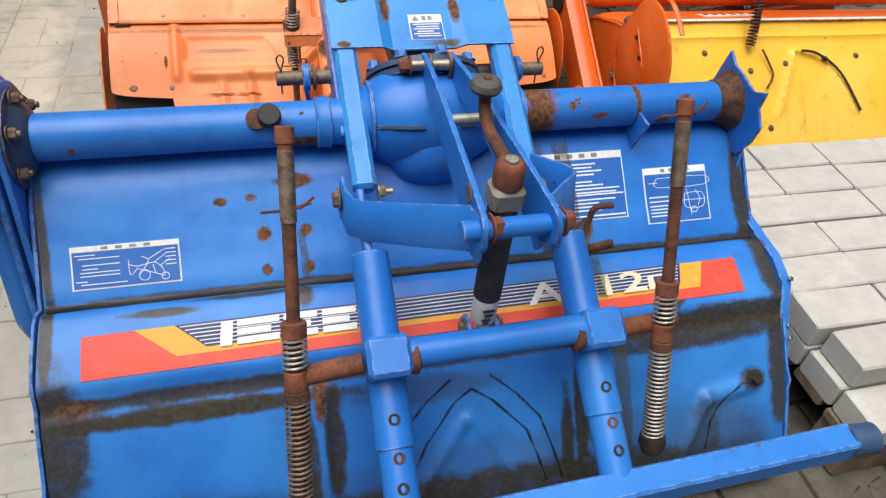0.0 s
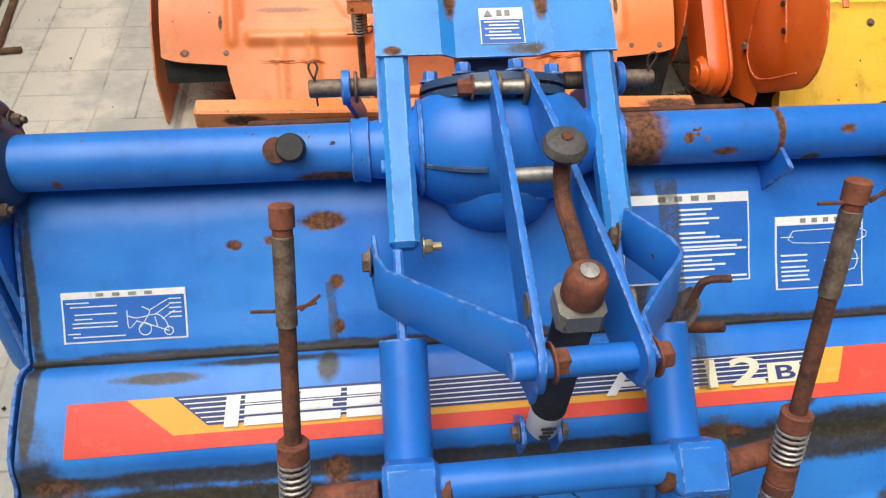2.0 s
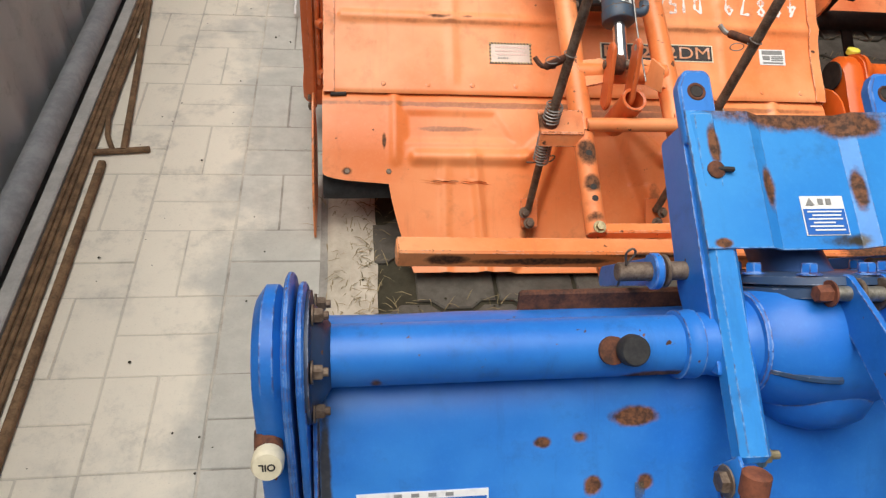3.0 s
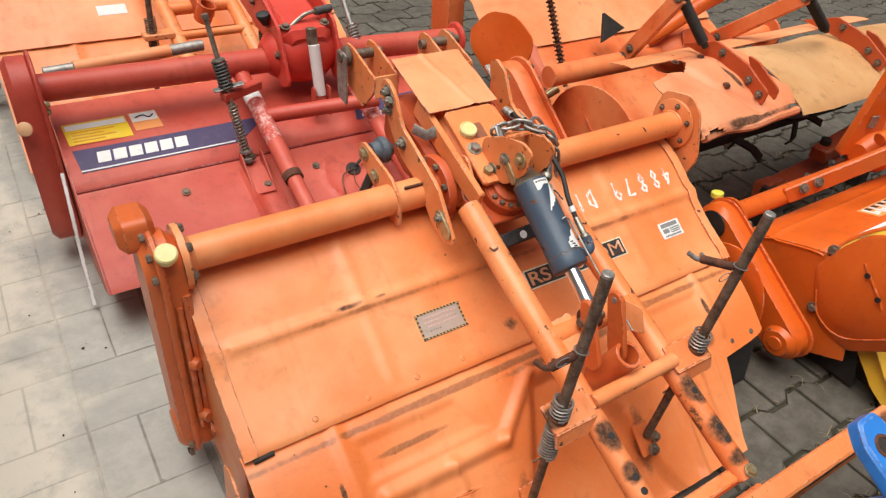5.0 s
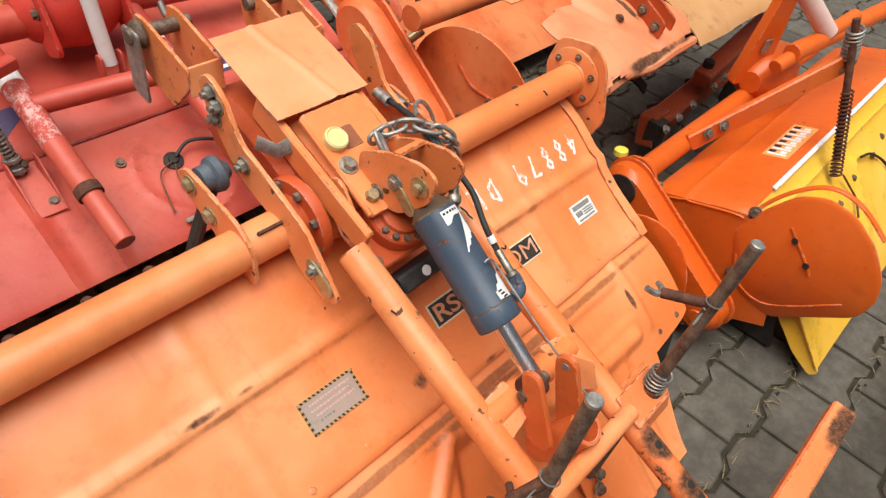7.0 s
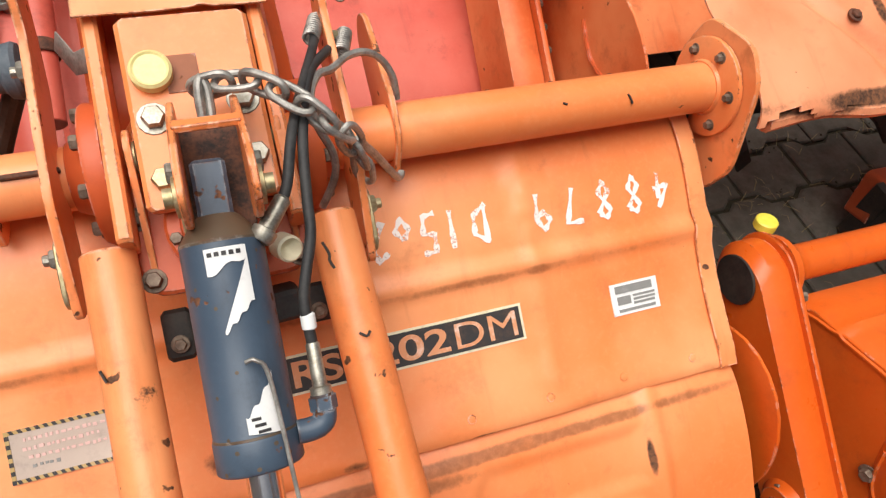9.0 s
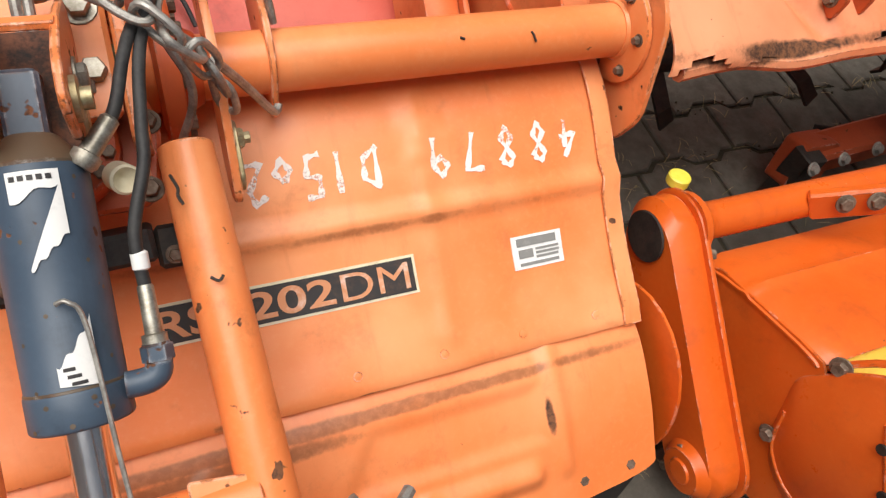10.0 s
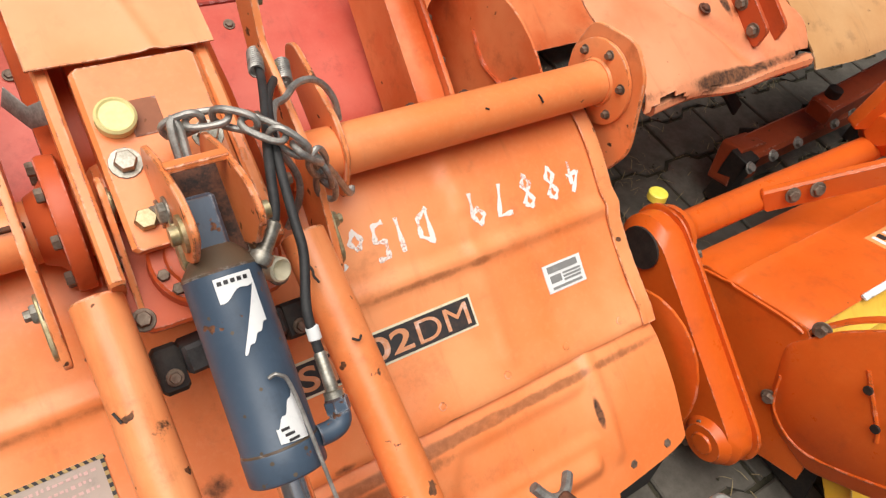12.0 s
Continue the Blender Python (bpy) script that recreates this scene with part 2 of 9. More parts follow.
def path(bm, pts, r, seg=8, smooth=4, flatten=1.0):
    """A bent bar, wire or hose through the points."""
    P = [Vector(p) for p in pts]
    if smooth > 1 and len(P) > 2:
        Q = []
        for i in range(len(P) - 1):
            p0, p1, p2, p3 = P[max(i - 1, 0)], P[i], P[i + 1], P[min(i + 2, len(P) - 1)]
            for k in range(smooth):
                t = k / smooth
                Q.append(0.5 * (2 * p1 + (p2 - p0) * t + (2 * p0 - 5 * p1 + 4 * p2 - p3) * t * t + (3 * p1 - p0 - 3 * p2 + p3) * t ** 3))
        P = Q + [P[-1]]
    loops, u = [], None
    for i, p in enumerate(P):
        d = (P[min(i + 1, len(P) - 1)] - P[max(i - 1, 0)]).normalized()
        if u is None:
            u = axes(d)[1]
        u = (u - d * u.dot(d)).normalized()
        v = d.cross(u)
        loops.append([p + (u * math.cos(k) + v * math.sin(k) * flatten) * r for k in (2 * math.pi * j / seg for j in range(seg))])
    return rings(bm, loops)


def spring(bm, a, b, R, r, turns, seg=6, per=12):
    d, u, v = axes(Vector(b) - Vector(a))
    n = int(turns * per)
    return path(bm, [Vector(a).lerp(Vector(b), i / n) + (u * math.cos(2 * math.pi * i / per) + v * math.sin(2 * math.pi * i / per)) * R for i in range(n + 1)], r, seg, 1)


def plate(bm, poly, origin, u, v, thick, bevel=0.001):
    """A flat bar or sheet with the outline poly in the axes u, v, centred on its plane."""
    o, u, v = Vector(origin), Vector(u).normalized(), Vector(v).normalized()
    n = u.cross(v)
    c = Vector((sum(p[0] for p in poly) / len(poly), sum(p[1] for p in poly) / len(poly)))
    ins = []
    for p in poly:
        q = Vector(p)
        L = (q - c).length or 1
        ins.append(q - (q - c) * min(0.4, bevel / L * 1.3))
    lp = lambda P, h: [o + u * p[0] + v * p[1] + n * h for p in P]
    t = thick / 2
    e = min(bevel, t * 0.6)
    return rings(bm, [lp(ins, -t), lp(poly, -t + e), lp(poly, t - e), lp(ins, t)])


def hull(c1, r1, c2, r2, n=9):
    """Outline round two circles."""
    c1, c2 = Vector(c1), Vector(c2)
    d = c2 - c1
    a0 = math.atan2(d.y, d.x)
    k = math.acos(max(-1, min(1, (r1 - r2) / d.length)))
    out = [c2 + Vector((math.cos(a), math.sin(a))) * r2 for a in (a0 - k + 2 * k * i / n for i in range(n + 1))]
    return [tuple(p) for p in out + [c1 + Vector((math.cos(a), math.sin(a))) * r1 for a in (a0 + k + (2 * math.pi - 2 * k) * i / n for i in range(n + 1))]]


def rounded(poly, r, n=4):
    out, m = [], len(poly)
    for i in range(m):
        p, a, b = Vector(poly[i]), Vector(poly[i - 1]), Vector(poly[(i + 1) % m])
        k = min(r, (a - p).length * 0.45, (b - p).length * 0.45)
        s, e = p + (a - p).normalized() * k, p + (b - p).normalized() * k
        out += [tuple((1 - t) ** 2 * s + 2 * t * (1 - t) * p + t * t * e) for t in (i2 / n for i2 in range(n + 1))]
    return out


def bar(bm, a, b, w, h, up=(0, 0, 1), bevel=0.003):
    """A square beam from a to b."""
    a, b = Vector(a), Vector(b)
    d = (b - a).normalized()
    s = d.cross(Vector(up)).normalized()
    t = s.cross(d)
    x, y, e = w / 2, h / 2, min(bevel, w * 0.3, h * 0.3)
    sec = [(x - e, y), (x, y - e), (x, -y + e), (x - e, -y), (-x + e, -y), (-x, -y + e), (-x, y - e), (-x + e, y)]
    lp = lambda o, k: [o + s * p[0] * k + t * p[1] * k for p in sec]
    f = 1 - e / max(x, y)
    return rings(bm, [lp(a, f), lp(a + d * e, 1), lp(b - d * e, 1), lp(b, f)])


def strap(bm, pts, w, t, up=(0, 0, 1)):
    """A flat bar bent along the points; w is its height along up."""
    P = [Vector(p) for p in pts]
    up = Vector(up)
    loops = []
    for i, p in enumerate(P):
        d = (P[min(i + 1, len(P) - 1)] - P[max(i - 1, 0)]).normalized()
        s = d.cross(up).normalized()
        k = up - d * up.dot(d)
        k.normalize()
        loops.append([p + s * (t / 2) * a + k * (w / 2) * b for a, b in ((1, 0.94), (1, -0.94), (0.6, -1), (-0.6, -1), (-1, -0.94), (-1, 0.94), (-0.6, 1), (0.6, 1))])
    return rings(bm, loops)


def hexbolt(bm, p, axis, r=0.009, h=0.007, washer=True, tail=0.0):
    d, u, v = axes(axis)
    p = Vector(p)
    if washer:
        tube(bm, p - d * 0.001, p + d * 0.0016, r * 1.45, seg=14, bevel=0.0005)
    hx = lambda k, o: [p + d * o + (u * math.cos(a) + v * math.sin(a)) * r * k for a in (math.pi / 3 * i for i in range(6))]
    rings(bm, [hx(1, 0.0008), hx(1, h * 0.8), hx(0.86, h)])
    if tail:
        tube(bm, p + d * h * 0.9, p + d * (h + tail), r * 0.55, seg=10, bevel=0.0006)
    return bm


def bolts(parent, spots, material, r=0.009, h=0.007, name="bolt", tail=0.0):
    for p, ax in spots:
        part(name, hexbolt(B(), p, ax, r, h, True, tail), material, parent)


class Sheet:
    """A pressed sheet: a profile in y, z drawn along x, with a relief."""

    def __init__(self, prof, x0, x1, relief=None, warp=None):
        P = [Vector(p) for p in prof]
        for _ in range(2):
            Q = [P[0]]
            for a, b in zip(P, P[1:]):
                Q += [a.lerp(b, 0.25), a.lerp(b, 0.75)]
            P = Q + [P[-1]]
        self.P, self.x0, self.x1, self.relief, self.warp = P, x0, x1, relief, warp
        self.S = [0.0]
        for a, b in zip(P, P[1:]):
            self.S.append(self.S[-1] + (b - a).length)
        self.L = self.S[-1]

    def at(self, x, s, off=0.0):
        s = max(0.0, min(self.L, s))
        i = 0
        while i < len(self.S) - 2 and self.S[i + 1] < s:
            i += 1
        a, b = self.P[i], self.P[i + 1]
        t = (s - self.S[i]) / max(1e-9, self.S[i + 1] - self.S[i])
        p = a.lerp(b, t)
        d = (self.P[min(i + 2, len(self.P) - 1)] - self.P[max(i - 1, 0)]).normalized()
        n = Vector((d.y, -d.x)) * (1 if self.P[-1].x < self.P[0].x else -1)
        o = off + (self.relief(x, p.x, s) if self.relief else 0.0)
        q = Vector((x, p.x + n.x * o, p.y + n.y * o))
        return q + Vector(self.warp(x, s)) if self.warp else q

    def s_of(self, y):
        """How far down the profile y lies."""
        for i in range(len(self.P) - 1):
            a, b = self.P[i].x, self.P[i + 1].x
            if a >= y >= b and a > b:
                return self.S[i] + (a - y) / (a - b) * (self.S[i + 1] - self.S[i])
        return self.L if y < self.P[-1].x else 0.0

    def mesh(self, nx, ns, thick=0.003, keep=None, span=None):
        """span: the two ends in x at each place down the profile, where the sheet is cut to an outline."""
        bm = B()
        xs = [self.x0 + (self.x1 - self.x0) * i / nx for i in range(nx + 1)]
        ss = [self.L * j / ns for j in range(ns + 1)]

        def cut(x, s):
            if span is None:
                return x
            a, b = span(s)
            return a + (b - a) * (x - self.x0) / (self.x1 - self.x0)
        top = [[bm.verts.new(self.at(cut(x, s), s)) for s in ss] for x in xs]
        low = [[bm.verts.new(self.at(cut(x, s), s, -thick)) for s in ss] for x in xs]
        ok = lambda i, j: 0 <= i < nx and 0 <= j < ns and (keep is None or keep((xs[i] + xs[i + 1]) / 2, (ss[j] + ss[j + 1]) / 2))
        for i in range(nx):
            for j in range(ns):
                if not ok(i, j):
                    continue
                q = ((i, j), (i + 1, j), (i + 1, j + 1), (i, j + 1))
                bm.faces.new([top[a][b] for a, b in q])
                bm.faces.new([low[a][b] for a, b in q[::-1]])
                for k, (di, dj) in enumerate(((0, -1), (1, 0), (0, 1), (-1, 0))):
                    if not ok(i + di, j + dj):
                        (a, b), (c, d) = q[k], q[(k + 1) % 4]
                        bm.faces.new((top[c][d], top[a][b], low[a][b], low[c][d]))
        loose = [v for v in bm.verts if not v.link_faces]
        bmesh.ops.delete(bm, geom=loose, context="VERTS")
        return bm

    def decal(self, bm, x0, s0, x1, s1, off=0.0012, slant=(0.0, 0.0), nx=8, ns=4):
        """A thin film on the sheet from x0 to x1, s0 to s1 downwards; slant shears its two ends."""
        f = lambda u, w: (x0 + (x1 - x0) * u + (slant[0] * (1 - u) + slant[1] * u) * w, s0 + (s1 - s0) * w)
        grid = [[bm.verts.new(self.at(*f(i / nx, j / ns), off)) for j in range(ns + 1)] for i in range(nx + 1)]
        und = [[bm.verts.new(self.at(*f(i / nx, j / ns), off - 0.0012)) for j in range(ns + 1)] for i in range(nx + 1)]
        for i in range(nx):
            for j in range(ns):
                bm.faces.new((grid[i][j], grid[i + 1][j], grid[i + 1][j + 1], grid[i][j + 1]))
        edge = [(i, 0) for i in range(nx)] + [(nx, j) for j in range(ns)] + [(i, ns) for i in range(nx, 0, -1)] + [(0, j) for j in range(ns, 0, -1)]
        for (a, b), (c, d) in zip(edge, edge[1:] + edge[:1]):
            bm.faces.new((grid[a][b], grid[c][d], und[c][d], und[a][b]))
        return bm

    def text(self, bm, words, x, s, height, off=0.0024, flip=False, width=None, bold=0.0):
        """Letters laid on the sheet; x, s is the lower left corner."""
        cu = bpy.data.curves.new("letters", "FONT")
        cu.body, cu.size, cu.offset = words, 1.0, bold
        ob = bpy.data.objects.new("letters", cu)
        scene.collection.objects.link(ob)
        me = bpy.data.meshes.new_from_object(ob.evaluated_get(bpy.context.evaluated_depsgraph_get()))
        xs = [v.co.x for v in me.vertices]
        ys = [v.co.y for v in me.vertices]
        k = height / (max(ys) - min(ys))
        kx = width / (max(xs) - min(xs)) if width else k
        W = (max(xs) - min(xs)) * kx
        vs = []
        for v in me.vertices:
            a, b = (v.co.x - min(xs)) * kx, (v.co.y - min(ys)) * k
            if flip:
                a, b = W - a, height - b
            vs.append(bm.verts.new(self.at(x + a, s - b, off)))
        for p in me.polygons:
            try:
                bm.faces.new([vs[i] for i in p.vertices])
            except ValueError:
                pass
        bpy.data.objects.remove(ob)
        bpy.data.meshes.remove(me)
        bpy.data.curves.remove(cu)
        return bm


class Slanted(Sheet):
    """The same sheet for films that lie a little askew on it."""

    def __init__(self, sheet, slope):
        self.P, self.S, self.L, self.x0, self.x1 = sheet.P, sheet.S, sheet.L, sheet.x0, sheet.x1
        self.relief, self.warp, self.slope = sheet.relief, sheet.warp, slope

    def at(self, x, s, off=0.0):
        return Sheet.at(self, x, s - self.slope * x, off)


def seg_d(px, py, ax, ay, bx, by):
    dx, dy = bx - ax, by - ay
    t = max(0.0, min(1.0, ((px - ax) * dx + (py - ay) * dy) / (dx * dx + dy * dy or 1)))
    return math.hypot(px - ax - t * dx, py - ay - t * dy)


def soft(d, w):
    t = max(0.0, min(1.0, d / w))
    return 1 - t * t * (3 - 2 * t)


def inside(px, py, poly):
    """Signed distance to a convex outline, anticlockwise: above 0 within it."""
    best = 9.0
    for (ax, ay), (bx, by) in zip(poly, poly[1:] + poly[:1]):
        L = math.hypot(bx - ax, by - ay)
        best = min(best, ((bx - ax) * (py - ay) - (by - ay) * (px - ax)) / L)
    return best


def raised(px, py, poly, h, w=0.008):
    d = inside(px, py, poly)
    return h * (1 - soft(d + w / 2, w)) if d > -w else 0.0

# ---- materials ----
A_BASE, B_BASE, C_BASE = Vector((0, 1.0, 0)), Vector((0, 2.2, 0)), Vector((-0.1, 3.1, 0))
D_BASE, E_BASE, G_BASE, F_BASE = Vector((-0.1, 4.1, 0)), Vector((1.1, 2.6, 0)), Vector((1.2, 3.4, 0)), Vector((1.3, 1.95, 0))


def local(base, blots):
    return [((c[0] - base[0], c[1] - base[1], c[2] - base[2]), *rest) for c, *rest in blots]


BLUE, BLUE_F = (0.013, 0.142, 0.53), (0.045, 0.255, 0.68)
blue = paint("blue_paint", BLUE, BLUE_F, rough=0.38, rust=0.2, grime=0.4, chips=0.6, worn=0.9)
blue_hood = paint("blue_hood_paint", BLUE, BLUE_F, worn=0, gmax=0.95, fade=0.75, rough=0.4, rust=0.02, grime=0.3, chips=0.0, rusts=local(A_BASE, [
    ((-0.275, 0.985, 0.41), (0.012, 0.012, 0.014)), ((-0.275, 0.94, 0.37), (0.009, 0.012, 0.01)), ((-0.205, 0.94, 0.37), (0.009, 0.012, 0.01)), ((-0.205, 0.985, 0.41), (0.011, 0.011, 0.013)),
    ((-0.215, 0.78, 0.28), (0.02, 0.03, 0.025)), ((-0.215, 0.74, 0.26), (0.010, 0.03, 0.03)), ((-0.22, 1.045, 0.47), (0.03, 0.012, 0.012)), ((-0.29, 1.03, 0.45), (0.012, 0.008, 0.01)), ((-0.34, 1.025, 0.45), (0.012, 0.007, 0.008)),
    ((-0.57, 0.78, 0.27), (0.045, 0.02, 0.03)), ((0.30, 0.775, 0.30), (0.05, 0.012, 0.012))]), grimes=local(A_BASE, [
    ((0.0, 0.918, 0.356), (0.9, 0.008, 0.014)), ((-0.30, 0.898, 0.362), (0.10, 0.008, 0.012)), ((-0.44, 0.880, 0.358), (0.06, 0.008, 0.012)), ((0.0, 0.772, 0.292), (0.9, 0.012, 0.016)), ((-0.42, 0.752, 0.272), (0.17, 0.015, 0.018)), ((0.45, 0.757, 0.278), (0.19, 0.020, 0.026)), ((-0.195, 0.69, 0.205), (0.016, 0.10, 0.11)), ((-0.235, 0.66, 0.17), (0.012, 0.12, 0.12)), ((0.225, 0.68, 0.19), (0.012, 0.11, 0.12)), ((0.275, 0.66, 0.17), (0.014, 0.12, 0.12)), ((0.630, 0.86, 0.35), (0.024, 0.10, 0.05)), ((0.630, 0.70, 0.22), (0.028, 0.12, 0.13)), ((0.57, 0.69, 0.21), (0.03, 0.02, 0.025)), ((0.25, 0.70, 0.22), (0.02, 0.07, 0.07)), 
    ((0.66, 0.9, 0.35), (0.038, 0.2, 0.2)), ((0.55, 0.775, 0.30), (0.2, 0.02, 0.03)), ((-0.60, 0.75, 0.25), (0.05, 0.1, 0.12)), ((0.22, 1.0, 0.42), (0.022, 0.11, 0.09)),
    ((0.5, 0.62, 0.1), (0.12, 0.1, 0.09), 0.4), ((-0.606, 1.0, 0.42), (0.008, 0.12, 0.10)), ((-0.602, 0.85, 0.35), (0.010, 0.10, 0.06)), ((0.622, 1.0, 0.42), (0.016, 0.12, 0.10)), ((0.47, 0.64, 0.13), (0.03, 0.06, 0.08), 0.6), ((-0.35, 0.75, 0.27), (0.22, 0.012, 0.018)), ((0.42, 0.80, 0.33), (0.02, 0.02, 0.01)), ((-0.05, 0.74, 0.26), (0.14, 0.02, 0.03), 0.5), ((0.20, 0.66, 0.16), (0.012, 0.09, 0.1)), ((-0.22, 0.885, 0.358), (0.016, 0.022, 0.02)), ((0.0, 0.62, 0.1), (0.5, 0.04, 0.05)), ((0.05, 0.64, 0.14), (0.30, 0.05, 0.07), 0.35), ((0.45, 0.64, 0.14), (0.16, 0.07, 0.10), 0.3), ((-0.42, 0.63, 0.12), (0.16, 0.05, 0.07), 0.5)]))
blue_tube = paint("blue_tube_paint", BLUE, BLUE_F, rough=0.38, rust=0.15, grime=0.5, chips=1.1, rusts=local(A_BASE, [
    ((-0.20, 1.07, 0.53), (0.05, 0.03, 0.014)), ((0.215, 1.085, 0.55), (0.032, 0.06, 0.06)), ((0.405, 1.09, 0.56), (0.006, 0.05, 0.05)), ((0.33, 1.07, 0.55), (0.018, 0.010, 0.006)), ((0.50, 1.08, 0.57), (0.014, 0.010, 0.006)), ((0.185, 1.07, 0.56), (0.010, 0.02, 0.02)),
    ((0.30, 1.06, 0.57), (0.008, 0.012, 0.008)), ((0.46, 1.07, 0.53), (0.014, 0.012, 0.010)), ((0.275, 1.07, 0.57), (0.008, 0.01, 0.008)), ((-0.545, 1.07, 0.54), (0.008, 0.01, 0.01))]))
blue_plate = paint("blue_mast_paint", (0.02, 0.21, 0.60), (0.06, 0.34, 0.72), rough=0.36, worn=0.9, rust=0.05, chips=0.1, rusts=local(A_BASE, [
    ((0.03, 1.345, 0.715), (0.11, 0.020, 0.022)), ((0.09, 1.33, 0.712), (0.05, 0.020, 0.02)), ((-0.035, 1.25, 0.674), (0.010, 0.032, 0.03)), ((0.09, 1.25, 0.674), (0.009, 0.028, 0.03)), ((-0.105, 1.30, 0.70), (0.008, 0.025, 0.03)), ((0.165, 1.30, 0.70), (0.008, 0.025, 0.03)), ((-0.115, 1.18, 0.642), (0.012, 0.006, 0.01))]), grimes=local(A_BASE, [((0.1, 1.19, 0.63), (0.08, 0.012, 0.012))]))
crease_dirt = chalk("dirt_in_creases", (0.010, 0.014, 0.024), 0.8)
grime_blue = paint("grimy_blue_paint", (0.02, 0.045, 0.09), (0.04, 0.11, 0.26), rough=0.5, rust=0.4, chips=0.8)
blue_worn = paint("worn_blue_paint", BLUE, BLUE_F, rough=0.42, rust=0.5, chips=0.8, worn=1.1)
stain = chalk("brown_run_stain", (0.10, 0.090, 0.055), 0.5)

OR1, OR1F = (0.78, 0.215, 0.060), (0.86, 0.370, 0.160)
orange = paint("faded_orange_paint", OR1, OR1F, rough=0.35, rust=0.10, fade=0.8, grime=0.22, chips=0.15)
orange_hood = paint("faded_orange_hood_paint", OR1, OR1F, worn=0, rough=0.37, rust=0.0, fade=0.85, grime=0.32, chips=0.15, rusts=local(B_BASE, [
    ((-0.37, 2.15, 0.41), (0.035, 0.008, 0.008)), ((-0.30, 2.15, 0.41), (0.018, 0.006, 0.006)), ((0.46, 1.93, 0.25), (0.006, 0.03, 0.03)), ((0.09, 1.99, 0.30), (0.02, 0.01, 0.01)), ((-0.05, 2.03, 0.33), (0.018, 0.016, 0.016)), ((0.25, 1.99, 0.29), (0.10, 0.004, 0.006)), ((-0.5, 1.99, 0.29), (0.10, 0.004, 0.006)), ((0.0, 1.86, 0.20), (0.03, 0.008, 0.008))]), grimes=local(B_BASE, [
    ((0.0, 1.985, 0.285), (0.7, 0.005, 0.010)), ((-0.05, 1.96, 0.27), (0.12, 0.010, 0.010)), ((-0.30, 1.88, 0.21), (0.09, 0.010, 0.010)), ((0.0, 2.14, 0.40), (0.7, 0.005, 0.009)), ((0.25, 1.975, 0.28), (0.2, 0.006, 0.008))]), gcol=(0.26, 0.085, 0.03), gmax=0.7)
orange_flap = paint("deeper_orange_flap_paint", (0.77, 0.198, 0.050), (0.85, 0.325, 0.128), worn=0, rough=0.36, rust=0.0, fade=0.8, grime=0.35, chips=0.3, seed=17.0, rusts=local(B_BASE, [
    ((0.462, 1.925, 0.245), (0.005, 0.022, 0.022)), ((-0.50, 1.90, 0.225), (0.005, 0.018, 0.018)), ((-0.36, 1.83, 0.165), (0.03, 0.004, 0.004)), ((0.10, 1.70, 0.05), (0.04, 0.006, 0.006)), ((-0.585, 1.848, 0.178), (0.012, 0.010, 0.010))]), grimes=local(B_BASE, [
    ((-0.34, 1.925, 0.245), (0.08, 0.007, 0.008)), ((0.0, 1.975, 0.275), (0.75, 0.008, 0.010)), ((0.05, 1.958, 0.268), (0.16, 0.010, 0.010)), ((0.30, 1.875, 0.205), (0.14, 0.006, 0.006)), ((-0.3, 1.868, 0.20), (0.14, 0.006, 0.006)), ((-0.16, 1.75, 0.09), (0.02, 0.09, 0.08)), ((0.15, 1.77, 0.11), (0.015, 0.08, 0.07))]), gcol=(0.20, 0.075, 0.028), gmax=0.75)
orange_arm = paint("scuffed_orange_paint", OR1, OR1F, rough=0.35, rust=0.5, fade=0.8, grime=0.5, chips=1.4, seed=3.0, worn=0.9)
orange_rusty = paint("rusty_orange_paint", (0.72, 0.16, 0.035), OR1F, rough=0.5, rust=1.0, fade=0.6, chips=1.0, seed=5.0, worn=1.2, rusts=local(B_BASE, [
    ((-0.097, 1.700, 0.360), (0.020, 0.030, 0.022)), ((-0.094, 1.640, 0.330), (0.018, 0.020, 0.020)), ((0.117, 1.705, 0.362), (0.020, 0.036, 0.022)), ((0.119, 1.630, 0.325), (0.020, 0.030, 0.020)), ((0.121, 1.580, 0.300), (0.018, 0.016, 0.018)),
    ((-0.185, 1.760, 0.394), (0.022, 0.030, 0.010)), ((0.185, 1.760, 0.394), (0.026, 0.030, 0.010)), ((-0.095, 1.575, 0.295), (0.018, 0.014, 0.016))]))
patch_brown = paint("browned_glue_patch", (0.20, 0.066, 0.030), (0.44, 0.14, 0.055), rough=0.6, rust=0.7, fade=1.0, grime=0.6, chips=1.0, seed=19.0)
orange_dark = paint("brick_orange_paint", (0.48, 0.075, 0.018), (0.62, 0.13, 0.04), rough=0.45, rust=0.35, chips=0.3, seed=2.0)
rust_orange = paint("rusty_dark_orange_paint", (0.30, 0.052, 0.015), (0.44, 0.095, 0.032), rough=0.5, rust=0.7, grime=0.6, chips=0.8, seed=23.0)
OR2, OR2F = (0.62, 0.100, 0.010), (0.74, 0.175, 0.030)
orange2 = paint("deep_orange_paint", OR2, OR2F, rough=0.3, rust=0.08, fade=0.5, grime=0.3, chips=0.15, seed=7.0)
orange3 = paint("weathered_orange_paint", (0.66, 0.12, 0.026), (0.80, 0.27, 0.10), rough=0.5, rust=0.5, fade=1.0, grime=0.4, chips=0.4, seed=9.0)
case_orange = paint("scuffed_brick_orange_paint", (0.62, 0.125, 0.030), (0.76, 0.22, 0.07), rough=0.35, rust=0.3, fade=0.7, grime=0.45, chips=0.6, seed=5.5)
